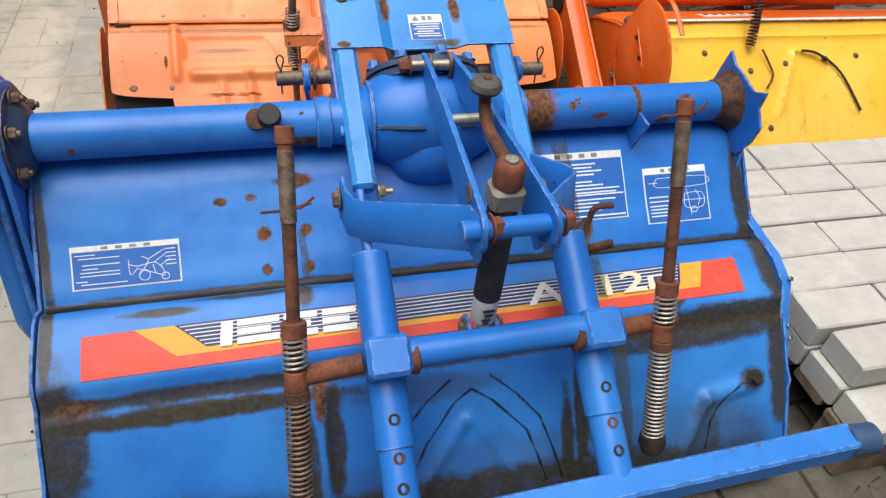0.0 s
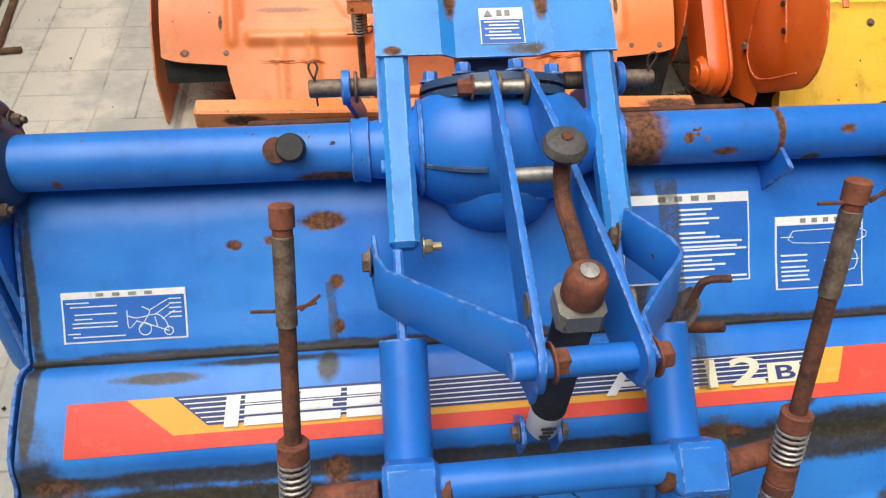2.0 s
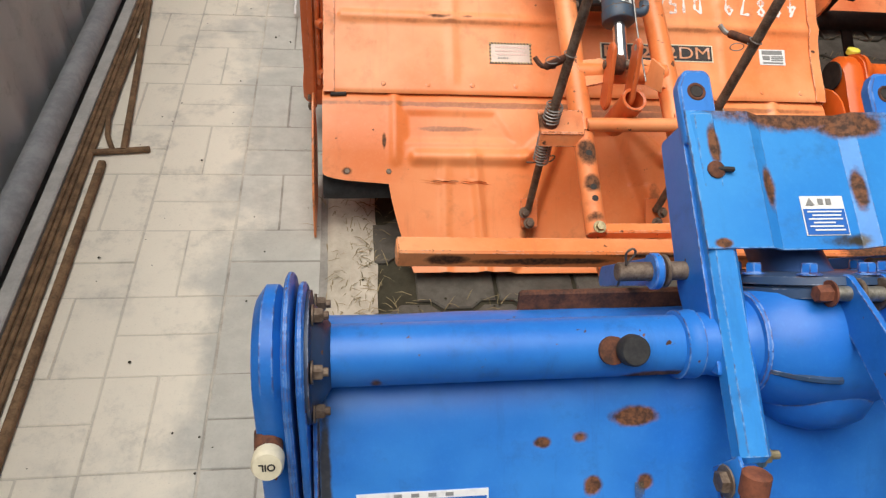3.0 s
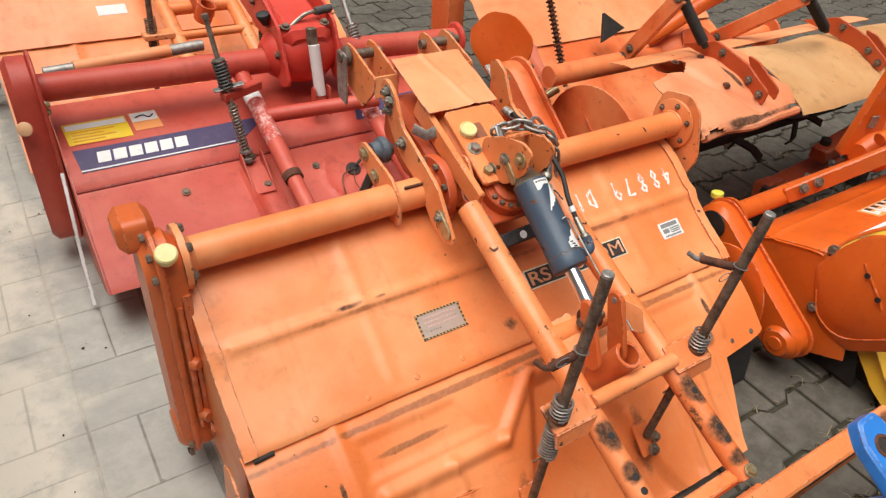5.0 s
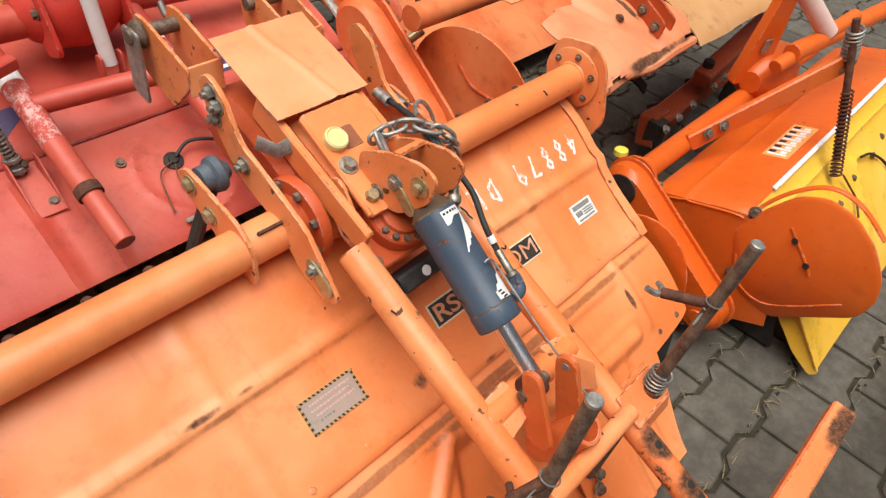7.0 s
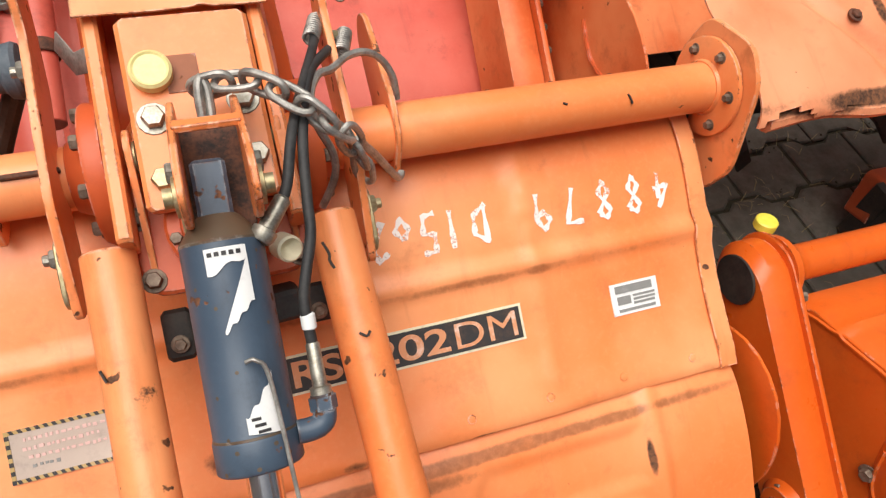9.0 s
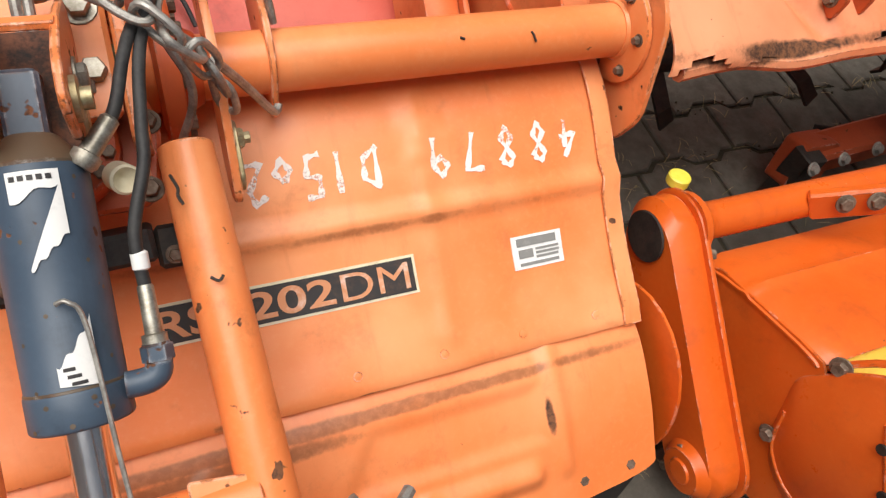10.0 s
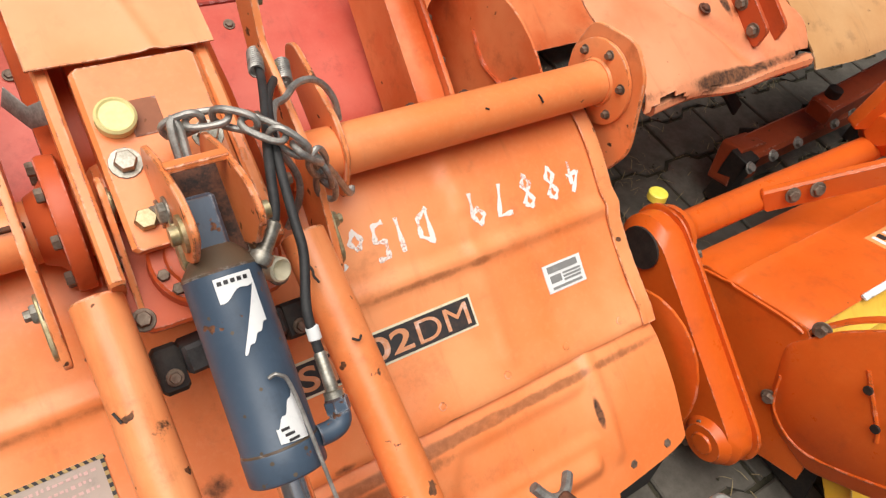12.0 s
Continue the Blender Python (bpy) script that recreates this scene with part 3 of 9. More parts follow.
peach = paint("bleached_orange_paint", (0.76, 0.24, 0.085), (0.83, 0.38, 0.18), rough=0.5, rust=0.25, fade=0.8, grime=0.35, chips=0.3, seed=11.0)
ochre = paint("bleached_ochre_paint", (0.51, 0.26, 0.10), (0.62, 0.37, 0.175), rough=0.55, rust=0.6, fade=0.8, grime=0.5, chips=0.5, seed=13.0)
RED, REDF = (0.48, 0.058, 0.036), (0.60, 0.140, 0.092)
red = paint("faded_red_paint", RED, REDF, worn=0.3, rough=0.45, rust=0.15, fade=0.7, grime=0.45, chips=0.1, seed=4.0)
red_bright = paint("crimson_paint", (0.55, 0.034, 0.024), (0.66, 0.105, 0.066), rough=0.38, rust=0.1, grime=0.3, seed=6.0)
yellow = paint("yellow_paint", (0.84, 0.46, 0.03), (0.87, 0.58, 0.12), rough=0.4, rust=0.3, fade=0.6, grime=0.5, chips=0.6, seed=8.0)
flap_paint = paint("torn_flap_paint", (0.66, 0.185, 0.070), (0.76, 0.310, 0.155), rough=0.5, rust=0.15, fade=0.9, grime=0.4, chips=0.4, seed=15.0, rusts=local(E_BASE, [
    ((0.9, 2.245, 0.49), (0.30, 0.012, 0.02)), ((1.08, 2.26, 0.49), (0.05, 0.015, 0.02)), ((0.98, 2.40, 0.55), (0.008, 0.07, 0.02))]))
bar_orange = paint("rust_streaked_orange_paint", OR1, OR1F, rough=0.5, rust=0.5, fade=0.8, chips=0.8, seed=5.0, rusts=local(B_BASE, [
    ((-0.22, 1.486, 0.270), (0.13, 0.008, 0.009)), ((-0.40, 1.488, 0.275), (0.04, 0.02, 0.012)), ((0.02, 1.483, 0.285), (0.10, 0.008, 0.006)), ((0.30, 1.485, 0.275), (0.12, 0.02, 0.008)), ((0.46, 1.49, 0.28), (0.06, 0.02, 0.02))]))
rust = plain("rusted_iron", (0.040, 0.017, 0.011), (0.155, 0.055, 0.027), rough=0.85, scale=40, bump=0.5)
rust_pit = plain("pitted_dark_rust", (0.012, 0.010, 0.009), (0.13, 0.050, 0.026), rough=0.85, scale=60, bump=0.8)
rust_red = plain("red_rusted_iron", (0.085, 0.028, 0.016), (0.23, 0.074, 0.037), rough=0.8, scale=40, bump=0.4)
steel = plain("dull_steel", (0.24, 0.23, 0.21), (0.46, 0.44, 0.40), rough=0.5, metal=0.7, scale=60)
steel_brown = plain("browned_steel", (0.10, 0.065, 0.045), (0.26, 0.20, 0.15), rough=0.6, metal=0.5, scale=50)
zinc = plain("zinc_plated_steel", (0.22, 0.20, 0.16), (0.44, 0.42, 0.36), rough=0.45, metal=0.8, scale=80)
brass = plain("yellow_zinc_plating", (0.30, 0.24, 0.12), (0.52, 0.45, 0.28), rough=0.45, metal=0.7, scale=80)
chrome = plain("chromed_rod", (0.72, 0.72, 0.72), (0.85, 0.85, 0.85), rough=0.2, metal=1.0, scale=20, bump=0.02)
rubber = plain("black_rubber", (0.012, 0.012, 0.013), (0.035, 0.034, 0.033), rough=0.65, scale=50, bump=0.1)
rubber_grey = plain("grey_rubber", (0.04, 0.038, 0.036), (0.10, 0.09, 0.085), rough=0.75, scale=50)
bush_blue = plain("blue_grey_rubber", (0.055, 0.075, 0.095), (0.11, 0.135, 0.16), rough=0.6, scale=50)
dark = plain("oily_black_iron", (0.010, 0.008, 0.007), (0.035, 0.026, 0.020), rough=0.7, scale=40)
cream = plain("cream_plastic_cap", (0.62, 0.56, 0.40), (0.74, 0.68, 0.50), rough=0.5, scale=30, bump=0.1)
pale_yellow = plain("pale_yellow_plastic_cap", (0.70, 0.60, 0.24), (0.80, 0.70, 0.34), rough=0.45, scale=25, bump=0.1)
lemon = plain("lemon_plastic_cap", (0.68, 0.62, 0.05), (0.78, 0.72, 0.10), rough=0.4, scale=25, bump=0.1)
slate = paint("slate_blue_paint", (0.042, 0.066, 0.100), (0.080, 0.112, 0.155), rough=0.42, rust=0.75, grime=0.6, chips=1.6, seed=1.0, worn=1.3)
white_paint = paint("chipped_white_paint", (0.72, 0.70, 0.68), (0.80, 0.78, 0.76), rough=0.4, rust=0.3, grime=0.3, chips=0.4)
pink_white = paint("pinkish_white_paint", (0.74, 0.50, 0.44), (0.82, 0.68, 0.62), rough=0.45, rust=0.2, chips=0.3)
f_pale = flat("pale_blue_print", (0.66, 0.72, 0.78), wear=(0.30, 0.42, 0.62))
f_white = flat("white_print", (0.74, 0.74, 0.72), wear=(0.45, 0.45, 0.46))
f_chalk = chalk("white_chalk", (0.84, 0.80, 0.76))
f_cream = flat("yellowed_white_print", (0.70, 0.64, 0.46), wear=(0.40, 0.33, 0.20))
f_blue = flat("printed_blue_film", (0.012, 0.115, 0.44), wear=(0.02, 0.16, 0.55))
f_navy = flat("printed_navy_film", (0.014, 0.030, 0.135), wear=(0.02, 0.05, 0.18))
f_red = flat("printed_red_film", (0.66, 0.060, 0.035), wear=(0.72, 0.13, 0.07))
f_mustard = flat("faded_mustard_print", (0.42, 0.28, 0.10), wear=(0.5, 0.36, 0.2))
f_gold = flat("printed_gold_film", (0.72, 0.34, 0.03), wear=(0.74, 0.42, 0.10))
f_black = flat("printed_black_film", (0.022, 0.020, 0.020), wear=(0.10, 0.05, 0.03))
f_peeled = flat("half_peeled_orange_print", (0.60, 0.26, 0.12), wear=(0.84, 0.78, 0.72))
f_grey = flat("printed_grey_ink", (0.22, 0.22, 0.21), wear=(0.4, 0.4, 0.38))
f_silver = flat("silver_film", (0.46, 0.37, 0.31), rough=0.35, metal=0.3)
f_pink = flat("faded_pink_print", (0.62, 0.40, 0.36), wear=(0.68, 0.55, 0.50))
f_yellow = flat("yellow_film", (0.80, 0.56, 0.02), wear=(0.80, 0.62, 0.20))
f_orange = flat("orange_film", (0.80, 0.32, 0.10))
f_violet = flat("dark_violet_film", (0.045, 0.030, 0.10), wear=(0.12, 0.07, 0.16))
paver_dark = stone("dark_grey_paver", (0.085, 0.076, 0.062), (0.145, 0.132, 0.110), (0.040, 0.034, 0.026))
paver_light = stone("light_grey_paver", (0.45, 0.44, 0.395), (0.55, 0.54, 0.485), (0.37, 0.36, 0.32), vary=0.35, dusty=0.85, swept=(-0.74, -1.02))
lane_dust = stone("cement_dust_joints", (0.24, 0.225, 0.20), (0.40, 0.375, 0.33), (0.16, 0.15, 0.13), dusty=0.55, swept=(-0.70, -0.95))
rod_rust = plain("brown_rusted_rod", (0.09, 0.050, 0.024), (0.24, 0.145, 0.075), rough=0.85, scale=30, bump=0.4)
paver_new = stone("new_pale_paver", (0.42, 0.41, 0.385), (0.52, 0.51, 0.48), (0.34, 0.33, 0.31), vary=0.3)
soil = stone("dark_joint_soil", (0.032, 0.028, 0.018), (0.062, 0.054, 0.034), (0.020, 0.020, 0.011))
sand = stone("pale_sand_and_cement", (0.45, 0.40, 0.32), (0.60, 0.54, 0.44), (0.22, 0.185, 0.135))
far_ground = stone("distant_paving", (0.22, 0.20, 0.18), (0.30, 0.28, 0.25), (0.16, 0.15, 0.13))
wall_grey = paint("grey_sheet_paint", (0.42, 0.425, 0.42), (0.54, 0.54, 0.53), rough=0.5, rust=0.05, grime=0.5, chips=0.1)
pipe_grey = plain("grey_plastic_pipe", (0.22, 0.23, 0.24), (0.34, 0.35, 0.36), rough=0.55, scale=14)
kerb_grey = plain("pale_concrete_kerb", (0.36, 0.35, 0.33), (0.48, 0.47, 0.44), rough=0.85, scale=20)
wood = plain("weathered_pallet_wood", (0.11, 0.07, 0.045), (0.22, 0.16, 0.11), rough=0.85, scale=24, bump=0.4)
weed_green = plain("weed_leaf", (0.030, 0.050, 0.012), (0.085, 0.110, 0.030), rough=0.7, scale=40)
straw = plain("dry_straw", (0.15, 0.12, 0.055), (0.32, 0.25, 0.14), rough=0.9)

# ---- ground, wall ----
bm = B()
s = 600.0
vs = [bm.verts.new(p) for p in ((-s, -s, -0.014), (s, -s, -0.014), (s, s, -0.014), (-s, s, -0.014))]
bm.faces.new(vs)
ground = solo("ground", bm, far_ground, "grey paved yard reaching into the distance", "ground", kind="structure")
ground["base"] = (0, 0, 0)

bm = B()
vs = [[bm.verts.new((x, y, -0.0085)) for y in (-2.0, 9.0)] for x in (-0.53, 7.0)]
bm.faces.new((vs[0][0], vs[1][0], vs[1][1], vs[0][1]))
bed = solo("pavement", bm, soil, "dark grey wavy interlocking pavers with soil and straw in the joints", "pavement", kind="structure")
bed["base"] = (0, 0, 0)
bm = B()
vs = [[bm.verts.new((x, y, -0.0016)) for y in (-2.0, 9.0)] for x in (-1.29, -0.63)]
bm.faces.new((vs[0][0], vs[1][0], vs[1][1], vs[0][1]))
lane = solo("pavement", bm, lane_dust, "light grey rectangular pavers dusted with cement", "pavement", kind="structure")
lane["base"] = (0, 0, 0)

# strip of loose sand between the two pavings, heaped unevenly
bm = B()
nx, ny = 10, 320
g = [[bm.verts.new((-0.64 + 0.125 * i / nx + 0.012 * noise.noise((i * 0.1, j * 0.13, 3)), -2 + 11 * j / ny,
                    -0.006 + (0.014 + 0.014 * noise.noise((i * 0.35, j * 0.22, 0))) * math.sin(math.pi * i / nx) ** 0.7)) for j in range(ny + 1)] for i in range(nx + 1)]
for i in range(nx):
    for j in range(ny):
        bm.faces.new((g[i][j], g[i + 1][j], g[i + 1][j + 1], g[i][j + 1]))
solo("sand_strip", bm, sand, "strip of loose pale sand between two pavings", "sand", kind="structure")

# corrugated sheet wall
bm = B()
n = 420
ring = []
for i in range(n + 1):
    y = -3 + 13 * i / n
    x = -1.405 + 0.012 * math.sin(y * 2 * math.pi / 0.19) + 0.004 * math.sin(y * 2 * math.pi / 0.095)
    ring.append([bm.verts.new((x, y + k * 0.04 * z, z)) for k, z in ((0, -0.03), (0.5, 0.7), (1, 1.9))] + [bm.verts.new((x - 0.012, y + k * 0.04 * z, z)) for k, z in ((1, 1.9), (0.5, 0.7), (0, -0.03))])
for a, b in zip(ring, ring[1:]):
    for k in range(6):
        bm.faces.new((a[k], a[(k + 1) % 6], b[(k + 1) % 6], b[k]))
solo("wall_west", bm, wall_grey, "dark grey corrugated metal sheet wall", "wall", kind="structure")
bm = B()
tube(bm, (-1.352, -2, 0.036), (-1.352, 8, 0.036), 0.034, seg=16)
solo("drain_pipe", bm, pipe_grey, "long grey pipe lying along the foot of the wall", "pipe")
bm = B()
bar(bm, (-1.296, -2, 0.004), (-1.296, 8, 0.004), 0.034, 0.03)
solo("kerb", bm, kerb_grey, "low pale concrete edging strip", "kerb", kind="structure")
# loose iron along the wall
rods = [((-1.255, -0.5), (-1.262, 3.2), 0.0065), ((-1.238, -0.5), (-1.246, 2.55), 0.006), ((-1.218, -0.2), (-1.250, 2.95), 0.0055), ((-1.274, 0.2), (-1.275, 3.4), 0.006)]
for (x0, y0), (x1, y1), r in rods:
    bm = B()
    path(bm, [(x0, y0, r + 0.004), (x0 * 0.6 + x1 * 0.4 + 0.004, y0 * 0.6 + y1 * 0.4, r + 0.002), (x1, y1, r + 0.004)], r, 8, 6)
    solo("iron_rod", bm, rod_rust, "long thin rusted iron rod lying by the wall", "iron rod", "rods along the wall")
bm = B()
bar(bm, (-1.196, 0.9, 0.014), (-1.204, 2.07, 0.012), 0.018, 0.018)
solo("iron_bar", bm, rod_rust, "rusted square iron bar lying on the pavers", "iron bar")
bm = B()
path(bm, [(-1.244, 2.93, 0.012), (-1.163, 2.118, 0.012)], 0.009, 8, 1)
path(bm, [(-1.24, 2.111, 0.010), (-1.10, 2.127, 0.010)], 0.008, 8, 1)
path(bm, [(-1.232, 2.66, 0.012), (-1.228, 2.25, 0.014), (-1.190, 2.12, 0.012)], 0.007, 8, 3)
path(bm, [(-1.262, 3.15, 0.010), (-1.225, 3.25, 0.012), (-1.255, 3.42, 0.010)], 0.008, 8, 4)
solo("iron_stake", bm, rod_rust, "rusted T-shaped iron stake lying on the pavers", "iron stake")

# ---- blue tiller ----
tA = thing("rotary_tiller", A_BASE, "blue rotary tiller with rusty spring rods and striped decal", "tiller", "parked tillers")
tA.rotation_euler = (0, radians(-0.6), 0)


def relief_a(x, y, s):
    o = 0.0
    if y < 0.77:
        for x0 in (-0.215, 0.245):
            o += 0.012 * soft(abs(x - x0), 0.022) * (1 - soft(0.77 - y, 0.03))
        o += 0.008 * soft(seg_d(x, y, 0.02, 0.70, -0.16, 0.56), 0.012) + 0.008 * soft(seg_d(x, y, 0.03, 0.70, 0.16, 0.58), 0.012)
        o += 0.010 * soft(seg_d(x, y, 0.40, 0.60, 0.47, 0.68), 0.016) + 0.010 * soft(seg_d(x, y, 0.47, 0.68, 0.57, 0.69), 0.016)
        o += 0.004 * soft(seg_d(x, y, 0.02, 0.64, -0.10, 0.55), 0.008) + 0.004 * soft(seg_d(x, y, 0.04, 0.64, 0.11, 0.56), 0.008)
    o += 0.0025 * noise.noise((x * 6, s * 7, 1.0)) + 0.001 * noise.noise((x * 22, s * 25, 5.0))
    return o


hoodA = Sheet([(1.13, 0.505), (1.07, 0.492), (1.02, 0.448), (0.975, 0.402), (0.937, 0.370), (0.924, 0.356), (0.918, 0.349), (0.912, 0.349), (0.905, 0.357), (0.895, 0.363), (0.875, 0.359),
               (0.835, 0.345), (0.795, 0.326), (0.785, 0.318), (0.778, 0.300), (0.770, 0.288), (0.755, 0.278), (0.70, 0.215), (0.64, 0.135), (0.60, 0.055), (0.585, 0.03)], -0.612, 0.637, relief_a)
part("hood", hoodA.mesh(150, 110, 0.003), blue_hood, tA, "dented blue sheet hood with grime in the steps")
# pressed creases in the lower panel, filled with dirt
for line in ([(0.066, 0.746), (0.111, 0.72), (0.15, 0.691), (0.172, 0.653), (0.188, 0.625)], [(0.034, 0.732), (0.069, 0.716), (0.125, 0.679), (0.144, 0.648), (0.159, 0.624)],
             [(0.0, 0.746), (-0.046, 0.724), (-0.085, 0.697), (-0.115, 0.655), (-0.125, 0.625)], [(0.034, 0.732), (0.003, 0.72), (-0.05, 0.680), (-0.078, 0.648), (-0.09, 0.624)],
             [(0.592, 0.689), (0.542, 0.693), (0.506, 0.68), (0.478, 0.654), (0.470, 0.626)]):
    bm = B()
    ribbon(bm, hoodA, [(x, hoodA.s_of(y)) for x, y in line], 0.0036, 0.0014)
    part("crease", bm, crease_dirt, tA)
bm = B()
path(bm, [(-0.61 + 1.247 * i / 24, 0.9165 + 0.001 * math.sin(i * 1.7), 0.3505) for i in range(25)], 0.0042, 6, 1)
part("seal_strip", bm, dark, tA)
# end walls of the hood with their perforated flange
for x, sgn in ((-0.617, -1), (0.642, 1)):
    bm = B()
    prof = [hoodA.at(0, hoodA.L * k / 40) for k in range(41)]
    poly = [(p.y, p.z + 0.006) for p in prof] + [(0.62, 0.01), (0.80, 0.01), (1.0, 0.02), (1.13, 0.15)]
    plate(bm, poly, (x, 0, 0), (0, 1, 0), (0, 0, 1), 0.005)
    side = part("side_plate", bm, blue_worn, tA)
bm = B()
strap(bm, [(0.645, 0.955, 0.372), (0.645, 0.905, 0.366), (0.648, 0.85, 0.359), (0.648, 0.80, 0.338), (0.646, 0.765, 0.285), (0.643, 0.72, 0.23)], 0.018, 0.004, (1, 0, 0.15))
part("flange", bm, blue_worn, tA)
for y, z in ((0.802, 0.352), (0.752, 0.278), (0.735, 0.262)):
    part("hole_rim", tube(B(), (0.653, y, z - 0.006), (0.653, y - 0.003, z - 0.001), 0.0045, seg=12, hollow=0.0035), zinc, tA)

# axle tubes
for a, b in ((-0.606, -0.150), (0.165, 0.592)):
    bm = B()
    tube(bm, (a, 1.1, 0.545), (b, 1.1, 0.545), 0.037, seg=28)
    part("axle_tube", bm, blue_tube, tA)
for x in (-0.163, 0.175):
    part("tube_collar", lathe(B(), (x - 0.012, 1.1, 0.545), (1, 0, 0), [(0, 0.036), (0.002, 0.043), (0.01, 0.041), (0.016, 0.043), (0.024, 0.043), (0.026, 0.037)], 28), blue_worn, tA)
# gear housing
bm = B()
lathe(bm, (-0.155, 1.1, 0.545), (1, 0, 0), [(0, 0.037), (0.025, 0.040), (0.055, 0.046), (0.070, 0.060), (0.095, 0.076), (0.13, 0.084), (0.17, 0.086), (0.22, 0.084), (0.25, 0.076), (0.28, 0.060), (0.292, 0.046), (0.31, 0.040), (0.325, 0.037)], 32)
lathe(bm, (0.02, 1.035, 0.455), (0, 0.64, 0.60), [(-0.01, 0.01), (0.0, 0.045), (0.012, 0.064), (0.035, 0.076), (0.09, 0.084), (0.165, 0.088), (0.18, 0.094)], 32)
gA = part("gear_housing", bm, blue, tA, "bulging cast gear housing")
bm = B()
lathe(bm, (-0.088, 1.1, 0.545), (1, 0, 0), [(0, 0.056), (0.001, 0.064), (0.006, 0.066), (0.007, 0.060)], 28)
part("casting_ring", bm, blue_worn, gA)
for pts in ([(-0.082, 1.046, 0.565), (-0.06, 1.032, 0.572), (-0.03, 1.022, 0.576), (-0.005, 1.019, 0.577)], [(0.055, 1.019, 0.577), (0.085, 1.022, 0.576), (0.105, 1.031, 0.572), (0.122, 1.046, 0.565)]):
    part("casting_seam", path(B(), pts, 0.0045, 6, 4), grime_blue, gA)
bm = B()
lathe(bm, (0.02, 1.155, 0.570), (0, 0.64, 0.60), [(0, 0.092), (0.001, 0.1), (0.012, 0.1), (0.014, 0.093), (0.016, 0.093), (0.017, 0.1), (0.027, 0.098), (0.030, 0.083)], 36)
part("housing_flange", bm, paint("sooty_blue_paint", (0.03, 0.06, 0.12), (0.05, 0.10, 0.22), rust=0.7, chips=0.8), tA)
d, u, v = axes((0, 0.64, 0.60))
bolts(tA, [(Vector((0.02, 1.155, 0.570)) + d * 0.029 + (u * math.cos(a) + v * math.sin(a)) * 0.087, d) for a in (radians(k * 45 + 12) for k in range(8))], blue, 0.010, 0.014)
bm = B()
lathe(bm, (0.024, 1.165, 0.555), (0, 0.98, 0.15), [(0, 0.056), (0.02, 0.048), (0.06, 0.046), (0.18, 0.046), (0.185, 0.03)], 24)
part("input_neck", bm, paint("dusty_navy_paint", (0.02, 0.055, 0.16), (0.04, 0.09, 0.24), rust=0.2), tA)
part("filler_cap", lathe(B(), (-0.248, 1.072, 0.578), (0, -0.55, 0.62), [(0, 0.017), (0.004, 0.019), (0.016, 0.018), (0.019, 0.016), (0.0195, 0.0)], 22), rubber, tA, "black rubber filler cap")
part("filler_neck", lathe(B(), (-0.268, 1.076, 0.572), (0, -0.5, 0.6), [(0, 0.017), (0.006, 0.017), (0.007, 0.010)], 16), rust, tA)
# lug under the right tube
part("lug", plate(B(), rounded([(-0.05, 0.0), (0.045, 0.006), (0.038, -0.035), (-0.012, -0.088)], 0.006), (0.408, 1.075, 0.55), (0, 1, 0), (0, 0, 1), 0.006), blue_worn, tA)
# torn end flange on the right
cA = Vector((0.60, 1.1, 0.545))
poly = [(0.045, 0.082), (0.018, 0.066), (-0.02, 0.062), (-0.060, 0.054), (-0.096, 0.072), (-0.090, 0.036), (-0.114, 0.010), (-0.102, -0.03), (-0.074, -0.076), (0.0, -0.092), (0.06, -0.062), (0.074, 0.0), (0.06, 0.04)]
bm = B()
plate(bm, poly, cA + Vector((0.020, 0, 0)), (0.06, 1, 0), (-0.08, 0, 1), 0.005)
plate(bm, rounded([(-0.075, -0.03), (0.07, -0.04), (0.06, -0.30), (-0.02, -0.26), (-0.09, -0.13)], 0.01), cA + Vector((0.024, 0, 0)), (0, 1, 0), (-0.03, 0, 1), 0.005)
part("end_flange", bm, blue_worn, tA, "torn and bent blue end flange")
part("end_disc", lathe(B(), (0.575, 1.1, 0.545), (1, 0, 0), [(0, 0.037), (0.003, 0.040), (0.016, 0.041), (0.030, 0.047), (0.036, 0.054), (0.040, 0.056), (0.041, 0.03)], 28), rust_pit, tA, "pitted rusty end disc")
# chain case on the left
case = hull((1.105, 0.548), 0.080, (1.02, 0.27), 0.066, 14)
part("chain_case", plate(B(), case, (-0.662, 0, 0), (0, 1, 0), (0, 0, 1), 0.034, 0.012), blue, tA)
part("case_flange", plate(B(), hull((1.105, 0.548), 0.094, (1.02, 0.27), 0.080, 14), (-0.641, 0, 0), (0, 1, 0), (0, 0, 1), 0.009, 0.003), blue_worn, tA)
part("case_flange", plate(B(), hull((1.103, 0.548), 0.084, (1.02, 0.27), 0.072, 14), (-0.627, 0, 0), (0, 1, 0), (0, 0, 1), 0.009, 0.003), blue_worn, tA)
part("end_disc", lathe(B(), (-0.626, 1.1, 0.545), (1, 0, 0), [(0, 0.078), (0.008, 0.078), (0.010, 0.062), (0.022, 0.050), (0.030, 0.037)], 28), paint("sooty_rust_paint", (0.03, 0.05, 0.09), (0.05, 0.09, 0.2), rust=0.9, chips=1.0), tA)
bolts(tA, [((-0.615, 1.1 + 0.064 * math.cos(a), 0.545 + 0.064 * math.sin(a)), (1, 0, 0)) for a in (radians(k * 60 + 20) for k in range(6))], steel_brown, 0.009, 0.012, tail=0.006)
part("oil_neck", tube(B(), (-0.668, 1.03, 0.50), (-0.664, 0.995, 0.508), 0.016, seg=16), rust, tA)
